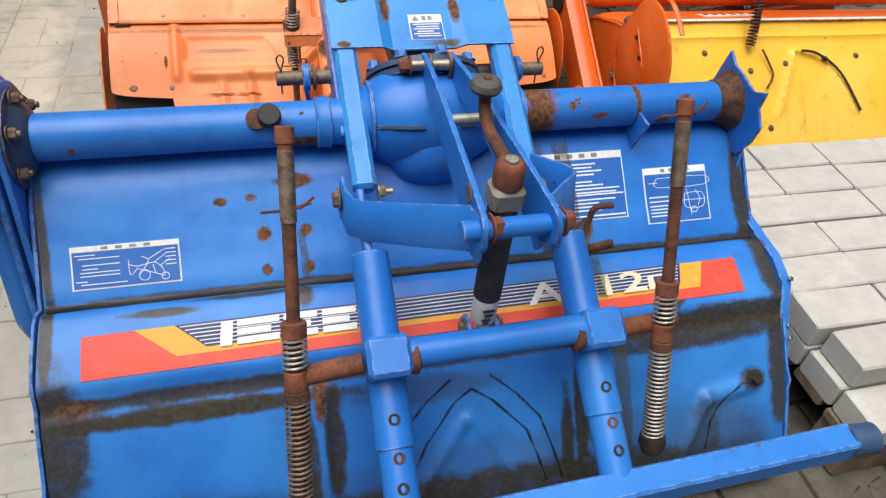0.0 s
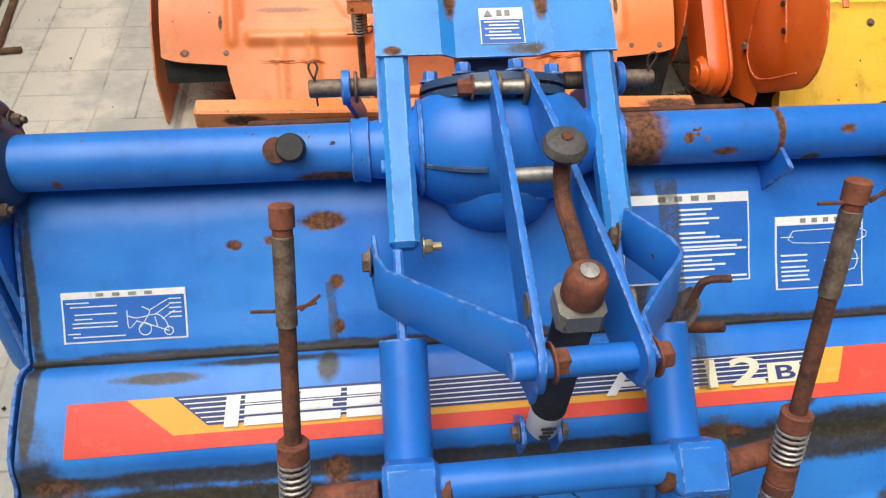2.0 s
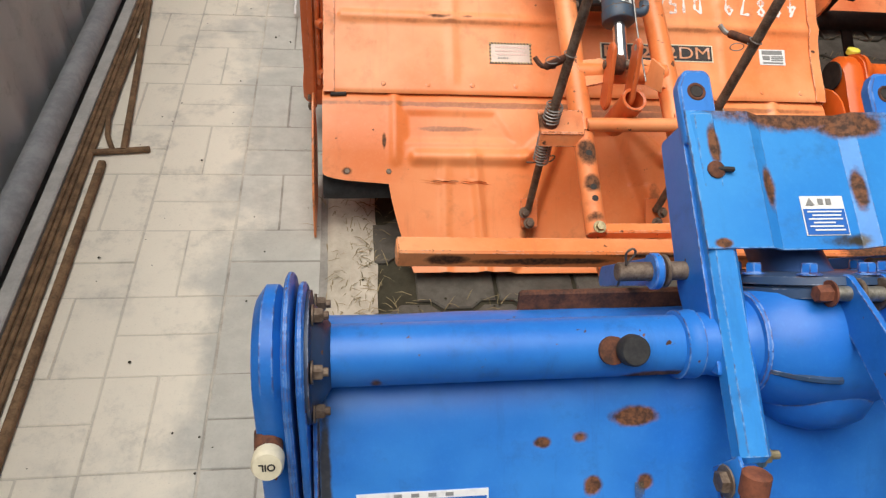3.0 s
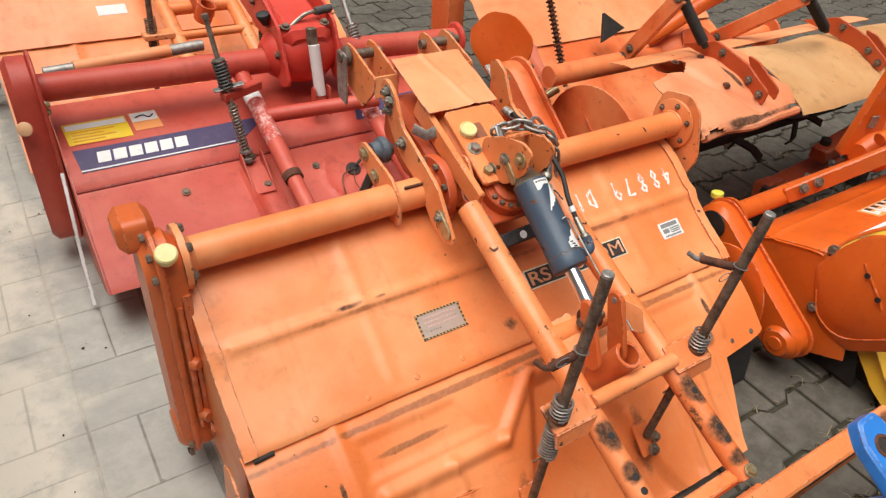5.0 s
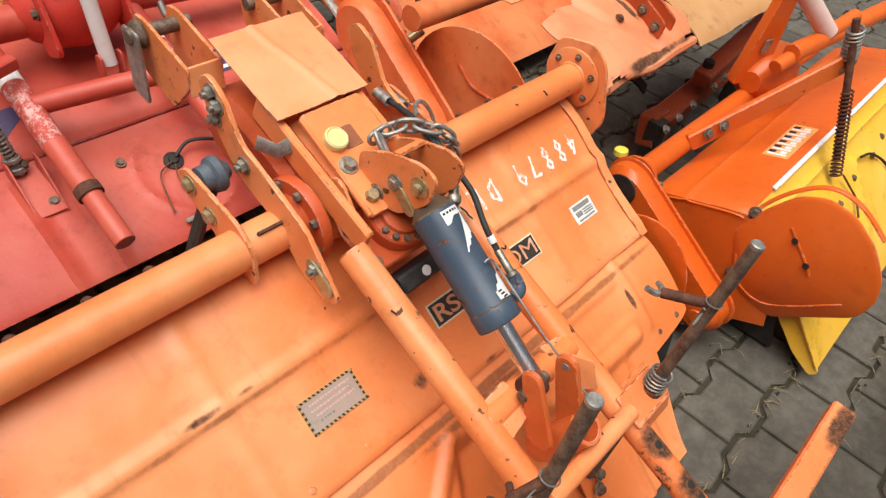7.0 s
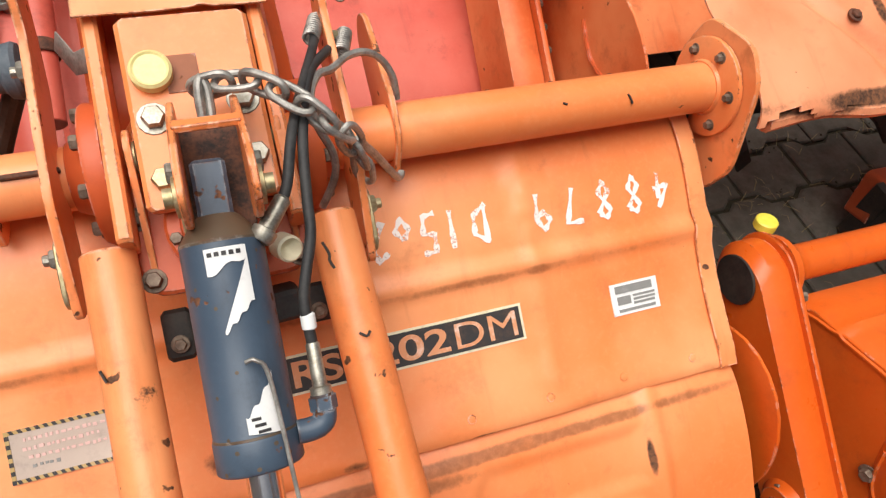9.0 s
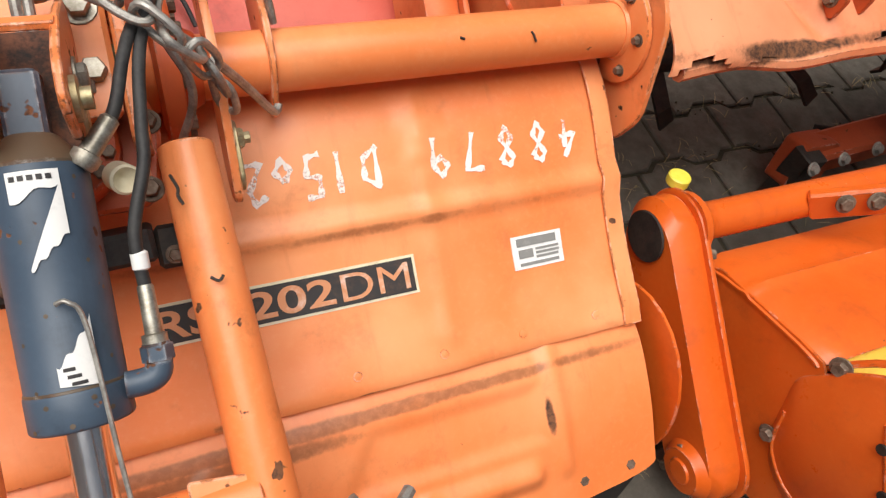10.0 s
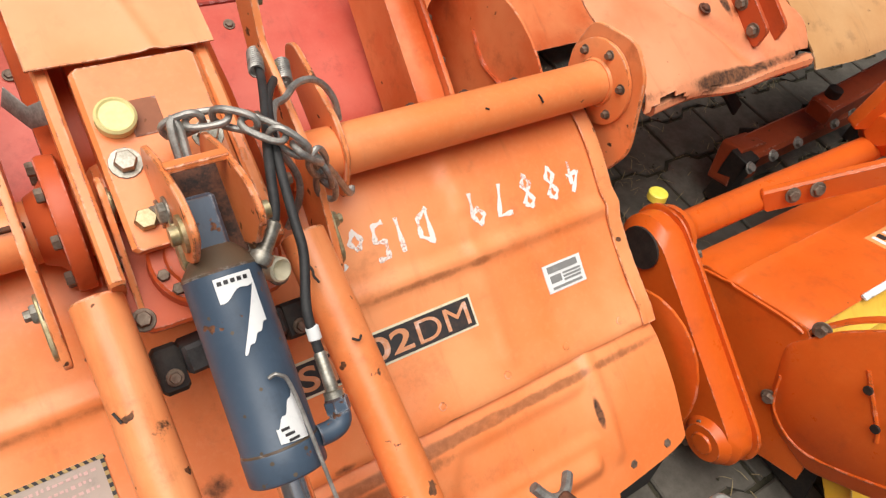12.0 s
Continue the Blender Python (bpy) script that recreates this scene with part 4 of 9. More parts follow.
oc = part("oil_cap", lathe(B(), (-0.664, 0.996, 0.507), (0.02, -0.6, 0.42), [(0, 0.015), (0.003, 0.0175), (0.020, 0.0175), (0.024, 0.0155), (0.0245, 0)], 22), cream, tA, "cream plastic oil cap with black letters")


def words_on(parent, words, origin, right, up, height, material, name="lettering", bold=0.0, mirror=False):
    """Raised letters on a flat face."""
    cu = bpy.data.curves.new("letters", "FONT")
    cu.body, cu.size, cu.offset = words, 1.0, bold
    ob = bpy.data.objects.new("letters", cu)
    scene.collection.objects.link(ob)
    me = bpy.data.meshes.new_from_object(ob.evaluated_get(bpy.context.evaluated_depsgraph_get()))
    xs, ys = [v.co.x for v in me.vertices], [v.co.y for v in me.vertices]
    k = height / (max(ys) - min(ys))
    o, r, w = Vector(origin), Vector(right).normalized(), Vector(up).normalized()
    bm = B()
    vs = [bm.verts.new(o + r * (v.co.x - (min(xs) + max(xs)) / 2) * k + w * (v.co.y - (min(ys) + max(ys)) / 2) * k) for v in me.vertices]
    for p in me.polygons:
        bm.faces.new([vs[i] for i in p.vertices])
    bpy.data.objects.remove(ob)
    bpy.data.meshes.remove(me)
    return part(name, bm, material, parent)


d = Vector((0.02, -0.6, 0.42)).normalized()
words_on(oc, "OIL", Vector((-0.664, 0.996, 0.507)) + d * 0.0252, (-1, -0.03, 0), (0, -0.42, -0.6), 0.0085, f_black, bold=0.03)

# mast: two channels rising away from the hood
for sx in (-0.135, 0.162):
    foot = Vector((-0.112 if sx < 0 else 0.163, 0.958, 0.505))
    top = Vector((-0.114 if sx < 0 else 0.163, 1.410, 0.740))
    dd = (top - foot).normalized()
    bm = B()
    bar(bm, foot, foot + dd * 0.445, 0.038, 0.034, (0, -0.6, 0.8), 0.007)
    m_ = part("mast_arm", bm, blue_plate, tA)
    out = -1 if sx < 0 else 1
    bm = B()
    plate(bm, rounded([(0.10, 0.0), (0.43, 0.0), (0.43, 0.062), (0.22, 0.075), (0.12, 0.05)], 0.008), foot + Vector((out * 0.021, 0, 0)), dd, (0, 0.45, -0.85), 0.006)
    part("mast_cheek", bm, blue, tA)
    ear = foot + dd * 0.428
    bm = B()
    plate(bm, rounded([(-0.03, -0.024), (0.055, -0.024), (0.078, -0.012), (0.078, 0.018), (0.07, 0.024), (-0.03, 0.024)], 0.006), ear, dd, (1, 0, 0), 0.020, 0.003)
    e_ = part("mast_ear", bm, blue_worn, tA)
    nrm = dd.cross(Vector((1, 0, 0))).normalized()
    part("eye_ring", tube(B(), ear + dd * 0.045 - nrm * 0.012, ear + dd * 0.045 + nrm * 0.012, 0.013, seg=18, hollow=0.009), rust, e_)
    part("eye_hole", tube(B(), ear + dd * 0.045 - nrm * 0.0112, ear + dd * 0.045 + nrm * 0.0112, 0.0092, seg=18), dark, e_)
    part("pivot_bolt", hexbolt(B(), foot + Vector((0.024 if sx < 0 else -0.024, 0.016, -0.016)), (1 if sx < 0 else -1, 0, 0), 0.010, 0.012, True, 0.012), brass, tA)
    # lower pin with its lynch pin
    pin = Vector((sx + out * 0.04, 1.195, 0.575))
    bm = B()
    tube(bm, pin - Vector((out * 0.075, 0, 0)), pin + Vector((out * 0.055, 0, 0)), 0.0125, seg=16)
    p_ = part("hitch_pin", bm, steel_brown, tA)
    part("pin_collar", tube(B(), pin + Vector((out * -0.002, 0, 0)), pin + Vector((out * 0.010, 0, 0)), 0.024, seg=20), blue, tA)
    part("pin_collar", tube(B(), pin + Vector((out * -0.012, 0, 0)), pin + Vector((out * -0.007, 0, 0)), 0.022, seg=20), steel_brown, tA)
    bm = B()
    q = pin + Vector((out * 0.046, 0, 0))
    path(bm, [q + Vector((0, 0, -0.03)), q + Vector((0, 0, 0.012)), q + Vector((0.006, 0, 0.035)), q + Vector((0, 0, 0.044)), q + Vector((-0.006, 0, 0.035)), q + Vector((0, 0, 0.014))], 0.0016, 6, 4)
    part("lynch_pin", bm, steel_brown, p_)
    strap_to = Vector((sx + out * 0.02, 1.345, 0.39)) if sx < 0 else Vector((sx + out * 0.02, 1.30, 0.45))
    bm = B()
    plate(bm, hull((0, 0), 0.020, ((strap_to - pin).length, 0), 0.018, 8), pin + Vector((out * 0.005, 0, 0)), strap_to - pin, (0, 0.5, 0.9), 0.008)
    part("hitch_link", bm, blue, tA)
# cover plate across the mast with two folds
sA = Vector((0, 0.165, 0.078)).normalized()
nA = Vector((1, 0, 0)).cross(sA)
bm = B()
xs = [-0.136, -0.05, -0.030, 0.080, 0.100, 0.186]
hs = [0.0, 0.0, -0.010, -0.010, 0.0, 0.0]
o = Vector((0, 1.174, 0.640))
lo = [[o + Vector((x, 0, 0)) + nA * (h + t) + sA * e for x, h in zip(xs, hs)] for t, e in ((0.0, 0.0), (0.0, 0.19), (-0.004, 0.19), (-0.004, 0.0))]
rows = [[bm.verts.new(p) for p in r] for r in lo]
for a, b in zip(rows, rows[1:] + rows[:1]):
    for i in range(5):
        bm.faces.new((a[i], a[i + 1], b[i + 1], b[i]))
for k in (0, 5):
    bm.faces.new([r[k] for r in rows])
cpA = part("cover_plate", bm, blue_plate, tA, "light blue folded cover plate with a rusty top edge", 20)
for x in (-0.108, 0.163):
    q = o + Vector((x, 0, 0)) + sA * 0.105
    part("bolt", lathe(B(), q, nA, [(0, 0.012), (0.003, 0.012), (0.006, 0.008), (0.007, 0.0)], 14), rust, cpA)
    part("bolt_end", tube(B(), q + nA * 0.004, q + nA * 0.005 + Vector((0.022, -0.002, 0.0)), 0.0035, seg=8), dark, cpA)


def film_flat(bm, o, r, w, x0, y0, x1, y1, off):
    n = r.cross(w)
    rings(bm, [[o + r * a + w * b + n * h for a, b in ((x0, y0), (x1, y0), (x1, y1), (x0, y1))] for h in (off - 0.0008, off)])
    return bm


rt = Vector((1, 0, 0))
oS = o + nA * -0.010 + Vector((0.035, 0, 0)) + sA * 0.03
stk = part("sticker", film_flat(B(), oS, rt, sA, -0.030, -0.012, 0.030, 0.042, 0.0012), f_white, cpA, "small white and blue notice sticker")
part("sticker_field", film_flat(B(), oS, rt, sA, -0.0285, -0.011, 0.0285, 0.024, 0.002), f_blue, stk)
bm = B()
for i, (a, b) in enumerate(((-0.024, 0.024), (-0.018, 0.022), (-0.024, 0.023), (-0.018, 0.012), (-0.024, 0.022), (-0.018, 0.024))):
    y = 0.019 - i * 0.005
    film_flat(bm, oS, rt, sA, a, y, b, y + 0.002, 0.0028)
tagged(part("print", bm, f_white, stk), kind="stuff")
bm = B()
for a, b in ((-0.006, 0.001), (0.005, 0.012)):
    film_flat(bm, oS, rt, sA, a, 0.030, b, 0.038, 0.0024)
rings(bm, [[oS + rt * (-0.018 + 0.006 * k) + sA * h + nA * (0.0024 + e) for k, h in ((-1, 0.029), (1, 0.029), (0, 0.039))] for e in (0, 0.0004)])
tagged(part("print", bm, f_grey, stk), kind="stuff")

# lever plates from the housing to the adjuster
for x0, x1 in ((0.006, -0.003), (0.052, 0.094)):
    a, b = Vector((x0, 1.095, 0.640)), Vector((x1, 0.716, 0.632))
    dd = (b - a).normalized()
    bm = B()
    L = (b - a).length
    plate(bm, rounded([(-0.02, 0.022), (0.10, 0.030), (0.30, 0.026), (L + 0.02, 0.018), (L + 0.024, -0.022), (L - 0.02, -0.055), (L - 0.07, -0.05), (0.15, -0.028), (-0.02, -0.020)], 0.018), a, dd, (0, 0.15, 1), 0.008)
    lp = part("lever_plate", bm, blue_worn, tA)
    bolts(tA, [(b + Vector((-0.012 if x0 < 0 else 0.012, 0.0, -0.005)), (-1 if x0 < 0 else 1, 0.1, 0))], rust_red, 0.014, 0.016)
    part("pivot_boss", tube(B(), b + Vector((-0.004, 0.055, 0.008)), b + Vector((0.004, 0.055, 0.008)), 0.014, seg=16), steel_brown, lp)
part("cross_pin", tube(B(), (-0.03, 0.715, 0.626), (0.115, 0.722, 0.620), 0.014, seg=16), blue, tA)
part("cross_pin", tube(B(), (-0.022, 1.093, 0.648), (0.062, 1.088, 0.650), 0.009, seg=16), zinc, tA)
part("cross_pin", tube(B(), (0.0, 0.95, 0.635), (0.07, 0.95, 0.635), 0.009, seg=16), steel, tA)
bolts(tA, [((-0.020, 1.093, 0.648), (-1, 0, 0))], rust_red, 0.011, 0.018)
for x in (0.012, 0.046):
    part("clevis_plate", plate(B(), hull((0, 0), 0.017, (0.05, 0.0), 0.015, 8), (x, 1.092, 0.650), (0, 0.2, -0.8), (0, 0.8, 0.2), 0.006), steel_brown, tA)
# V-shaped straps
bm = B()
strap(bm, [(-0.150, 0.955, 0.518), (-0.150, 0.925, 0.510), (-0.142, 0.895, 0.508), (-0.120, 0.875, 0.515), (-0.06, 0.80, 0.565), (-0.012, 0.735, 0.612), (-0.004, 0.70, 0.615)], 0.062, 0.006, (0, 0.45, 0.9))
part("strap", bm, blue, tA)
bm = B()
strap(bm, [(0.105, 0.705, 0.612), (0.105, 0.745, 0.612), (0.150, 0.80, 0.585), (0.188, 0.845, 0.562), (0.196, 0.862, 0.556), (0.192, 0.885, 0.55), (0.165, 0.96, 0.52)], 0.060, 0.006, (0, 0.45, 0.9))
part("strap", bm, blue, tA)
bolts(tA, [((-0.156, 0.935, 0.512), (-1, 0, 0)), ((0.155, 0.948, 0.520), (-1, 0.2, 0))], steel_brown, 0.013, 0.010)
for x in (-0.122, 0.155):
    part("link_bar", bar(B(), (x, 0.955, 0.505), (x, 0.845, 0.455), 0.012, 0.034, (0, -0.5, 0.9)), blue, tA)
# crank handle, nut, gaiter, lower stay
bm = B()
path(bm, [(0.046, 0.905, 0.706), (0.046, 0.898, 0.684), (0.045, 0.872, 0.672), (0.046, 0.83, 0.672), (0.046, 0.79, 0.674), (0.046, 0.772, 0.674)], 0.009, 10, 5)
part("crank", bm, rust, tA, "rusty bent crank bar")
part("crank_knob", lathe(B(), (0.046, 0.908, 0.702), (0.0, -0.05, 1), [(0, 0.009), (0.003, 0.012), (0.010, 0.0215), (0.015, 0.0235), (0.023, 0.020), (0.027, 0.012), (0.028, 0.0)], 22), rubber_grey, tA, "grey rubber crank knob")
part("knob_screw", tube(B(), (0.046, 0.907, 0.728), (0.046, 0.907, 0.732), 0.006, seg=10), rust, tA)
part("crank_socket", lathe(B(), (0.045, 0.771, 0.652), (0, 0, 1), [(0, 0.019), (0.002, 0.0210), (0.026, 0.0205), (0.034, 0.018), (0.037, 0.015), (0.0375, 0)], 22), rust_red, tA)
part("socket_bolt", lathe(B(), (0.045, 0.771, 0.6885), (0, 0, 1), [(0, 0.009), (0.004, 0.009), (0.005, 0.0)], 12), steel, tA)
bm = B()
bar(bm, (0.045, 0.771, 0.615), (0.045, 0.771, 0.652), 0.046, 0.042, (0, 1, 0), 0.006)
part("screw_block", bm, paint("chipped_block_paint", (0.16, 0.15, 0.12), (0.42, 0.39, 0.33), rust=0.9, chips=1.0, fade=1.0), tA)
part("gaiter", tube(B(), (0.045, 0.771, 0.62), (0.041, 0.758, 0.452), 0.021, seg=22), rubber, tA, "black rubber sleeve")
bm = B()
lathe(bm, (0.041, 0.758, 0.452), (-0.002, -0.004, -0.06), [(0, 0.018), (0.002, 0.0195), (0.045, 0.0195), (0.05, 0.016), (0.06, 0.012)], 20)
sl = part("stay_sleeve", bm, white_paint, tA, "white sleeve with dark printed marks")
bm = B()
for i, k in enumerate((0.010, 0.020, 0.030, 0.038)):
    c = Vector((0.041, 0.758, 0.452)) + Vector((-0.0015, -0.004, -k))
    bar(bm, c + Vector((-0.010 + 0.003 * (i % 2), -0.0200, 0)), c + Vector((0.008 - 0.002 * i, -0.0200, 0)), 0.002, 0.005)
tagged(part("print", bm, f_black, sl), kind="stuff")
for x in (0.018, 0.062):
    part("clevis_plate", plate(B(), rounded([(-0.026, -0.03), (0.026, -0.03), (0.018, 0.02), (-0.014, 0.022)], 0.01), (x, 0.760, 0.378), (0, 1, 0.4), (0, -0.4, 1), 0.006), blue, tA)
bolts(tA, [((0.067, 0.758, 0.384), (1, 0, 0)), ((0.013, 0.758, 0.384), (-1, 0, 0))], steel_brown, 0.009, 0.008)
# lower arms, collars, cross bar
armv = Vector((0, -0.212, -0.125)).normalized()
for sx, nm in ((-0.122, -1), (0.197, 1)):
    top = Vector((sx, 0.846, 0.474))
    bm = B()
    tube(bm, top, top + armv * 0.285, 0.0285, seg=26, hollow=0.024)
    ar = part("lower_arm", bm, blue, tA)
    part("lower_arm_inner", tube(B(), top + armv * 0.26, top + armv * 0.43, 0.0255, seg=24), blue, tA)
    up = Vector((0, -0.5, 0.86))
    for k, mt in ((0.243, dark), (0.295, rust), (0.335, dark)):
        rr = 0.0285 if k < 0.28 else 0.0255
        q = top + armv * (k + 0.003)
        part("arm_hole", lathe(B(), q + up * (rr - 0.003), up, [(0, 0.0075), (0.0035, 0.0085), (0.0042, 0.007), (0.003, 0.005), (0.002, 0.0)], 14), mt, ar)
    c = Vector((sx, 0.682, 0.428))
    bm = B()
    bar(bm, c - Vector((0.031, 0, -0.004)), c + Vector((0.031, 0, 0.004)), 0.058, 0.052, (0, -0.5, 0.86), 0.006)
    part("collar", bm, blue, tA)
    part("collar_end", lathe(B(), c + Vector((0.029 if nm < 0 else -0.029, 0, 0)), (1 if nm < 0 else -1, 0, 0), [(0, 0.024), (0.012, 0.026), (0.016, 0.020)], 18), rust, tA)
    rb = Vector((-0.247, 0.684, 0.412)) if nm < 0 else Vector((0.334, 0.712, 0.395))
    part("rod_bracket", tube(B(), c + Vector((nm * 0.034, 0, 0)), rb + Vector((nm * 0.012, 0, 0)), 0.0145, seg=16), rust_red, tA, "rusty bracket arm")
    # spring rod
    t0 = Vector((-0.232, 0.862, 0.700)) if nm < 0 else Vector((0.314, 0.834, 0.727))
    t1 = Vector((-0.258, 0.560, 0.235)) if nm < 0 else Vector((0.300, 0.585, 0.235))
    dd = (t1 - t0).normalized()
    hit_k = (rb - t0).dot(dd)
    rb2 = t0 + dd * hit_k
    part("rod_eye", tube(B(), rb2 - dd * 0.014, rb2 + dd * 0.014, 0.0165, seg=18), rust_red, tA)
    part("spring_rod", tube(B(), t0 + dd * 0.04, t1, 0.0092, seg=14), rust, tA, "rusty iron spring rod")
    part("rod_sleeve", tube(B(), t0 + dd * 0.03, t0 + dd * 0.125, 0.0108, seg=14), steel_brown, tA)
    part("rod_head", lathe(B(), t0, dd, [(0, 0.010), (0.002, 0.0125), (0.022, 0.0125), (0.024, 0.010), (0.033, 0.010)], 14), rust_red, tA)
    bm = B()
    q = t0 + dd * (0.105 if nm < 0 else 0.02)
    path(bm, [q + Vector((-0.035, 0, -0.004)), q + Vector((0, -0.003, 0)), q + Vector((0.03, 0, 0.006))], 0.002, 6, 3)
    path(bm, [q + Vector((0.014, -0.004, 0)), q + Vector((0.034, 0.004, 0.012))], 0.002, 6, 1)
    part("split_pin", bm, rust, tA)
    part("spring", spring(B(), rb2 - dd * 0.060, rb2 - dd * 0.015, 0.0160, 0.0020, 6), steel, tA)
    part("spring_seat", tube(B(), rb2 - dd * 0.082, rb2 - dd * 0.060, 0.0172, seg=18), rust_red, tA)
    part("spring_seat", tube(B(), rb2 + dd * 0.014, rb2 + dd * 0.030, 0.0172, seg=18), rust, tA)
    end = min((t1 - rb2).length, 0.22) - 0.005
    bm = spring(B(), rb2 + dd * 0.03, rb2 + dd * end, 0.0160, 0.0021, 24)
    part("spring", bm, steel if nm > 0 else steel_brown, tA, "long coil spring, partly rusted")
    part("rod_foot", lathe(B(), t1 - dd * 0.02, dd, [(0, 0.02), (0.014, 0.022), (0.03, 0.016)], 14), dark, tA)
part("cross_bar", tube(B(), (-0.122, 0.684, 0.432), (0.197, 0.686, 0.436), 0.0215, seg=24), blue, tA)
# crank latch on the hood
bm = B()
path(bm, [(0.262, 0.895, 0.400), (0.268, 0.905, 0.445), (0.275, 0.908, 0.470), (0.305, 0.905, 0.476)], 0.0055, 8, 5)
part("latch_hook", bm, rust, tA, "bent rusty latch hook")
part("latch_plate", plate(B(), rounded([(-0.03, -0.02), (0.02, -0.025), (0.03, 0.01), (0.0, 0.035), (-0.03, 0.02)], 0.008), (0.262, 0.905, 0.415), (0.3, 0.8, 0.5), (0.2, -0.5, 0.8), 0.005), steel_brown, tA)
part("latch_bolt", tube(B(), (0.268, 0.885, 0.395), (0.300, 0.865, 0.425), 0.008, seg=12), rust, tA)
bolts(tA, [((0.245, 0.86, 0.372), (0, -0.4, 0.9)), ((0.568, 0.690, 0.214), (0, -0.7, 0.7))], dark, 0.011, 0.012)
# tool bar with open pipe end
bm = B()
bar(bm, (-0.60, 0.497, 0.252), (0.585, 0.503, 0.300), 0.043, 0.042, (0, 0, 1), 0.004)
part("tool_bar", bm, blue_worn, tA, "blue square tool bar with chipped paint")
bm = B()
tube(bm, (0.578, 0.503, 0.300), (0.622, 0.498, 0.304), 0.025, seg=22, hollow=0.019)
part("bar_pipe", bm, grime_blue, tA)
part("pipe_bore", tube(B(), (0.585, 0.5025, 0.3005), (0.616, 0.4988, 0.3034), 0.0188, seg=20), dark, tA)
part("pivot", lathe(B(), (-0.02, 0.585, 0.10), (0, -0.6, 0.8), [(0, 0.018), (0.02, 0.02), (0.03, 0.012)], 14), rust, tA)
part("stay_rod", tube(B(), (-0.02, 0.58, 0.10), (0.0, 0.50, 0.20), 0.008, seg=10), steel_brown, tA)
# front apron of the hood beyond the tube
apA = Sheet([(1.125, 0.505), (1.17, 0.50), (1.215, 0.478), (1.235, 0.44), (1.24, 0.36)], -0.612, 0.60, lambda x, y, s: 0.002 * noise.noise((x * 7, s * 7, 9)))
part("apron", apA.mesh(40, 10, 0.003), blue, tA)
part("apron_bar", bar(B(), (-0.335, 1.236, 0.462), (0.45, 1.236, 0.462), 0.012, 0.040, (0, 0.4, 1)), rust, tA)

# decals on the hood
sa = hoodA.s_of
s0, s1 = sa(0.859), sa(0.7975)
hoodS = Slanted(hoodA, 0.009)
dec = part("stripe_decal", hoodS.decal(B(), -0.552, s0, 0.565, s1, 0.0016, nx=90, ns=12), f_red, tA, "long red, gold and blue striped decal")
hgt = s1 - s0
part("gold_band", hoodS.decal(B(), -0.478, s0, 0.498, s1 - hgt * 0.28, 0.0022, (0.06, -0.02), nx=60), f_gold, dec)
part("blue_band", hoodS.decal(B(), -0.420, s0, 0.452, s1 - hgt * 0.42, 0.0032, (0.045, -0.012), nx=60), f_navy, dec)
for i in range(6):
    k = s0 + hgt * (0.05 + i * 0.092)
    part("white_line", hoodS.decal(B(), -0.412 + 0.007 * i, k, 0.446 - 0.002 * i, k + hgt * 0.022, 0.0042, nx=60, ns=1), f_white, dec)
ly0, ly1 = s0 + hgt * 0.03, s1 - hgt * 0.36
for x0, x1 in ((-0.351, -0.333), (-0.327, -0.263), (-0.256, -0.204), (-0.196, -0.142), (-0.130, -0.112)):
    if x1 - x0 < 0.03:
        part("mark_block", hoodS.decal(B(), x0, ly0 + hgt * 0.03, x1, ly1, 0.0055, (-0.004, -0.004), 5, 3), f_white, dec)
        continue
    for q0, q1, cut in ((0.0, 0.27, 0.0), (0.38, 0.62, 0.2), (0.73, 1.0, 0.0)):
        a_, b_ = ly0 + hgt * 0.03, ly1
        part("mark_block", hoodS.decal(B(), x0 - 0.002 * q0, a_ + (b_ - a_) * q0, x1 - 0.002 * q0 - cut * (x1 - x0), a_ + (b_ - a_) * q1, 0.0055, (-0.001, -0.001), 5, 2), f_white, dec)
part("lettering", hoodS.text(B(), "AR", 0.148, ly1, hgt * 0.56, 0.0058, width=0.128, bold=0.02), f_white, dec)
part("lettering", hoodS.text(B(), "12", 0.292, ly1, hgt * 0.56, 0.0058, width=0.081, bold=0.02), f_cream, dec)
tail = part("letter_block", hoodS.decal(B(), 0.380, ly1 - hgt * 0.40, 0.426, ly1, 0.0058, (-0.003, -0.003), 6, 3), f_cream, dec)
part("lettering", hoodS.text(B(), "B", 0.390, ly1 - hgt * 0.06, hgt * 0.28, 0.0064, width=0.027, bold=0.02), f_navy, tail)


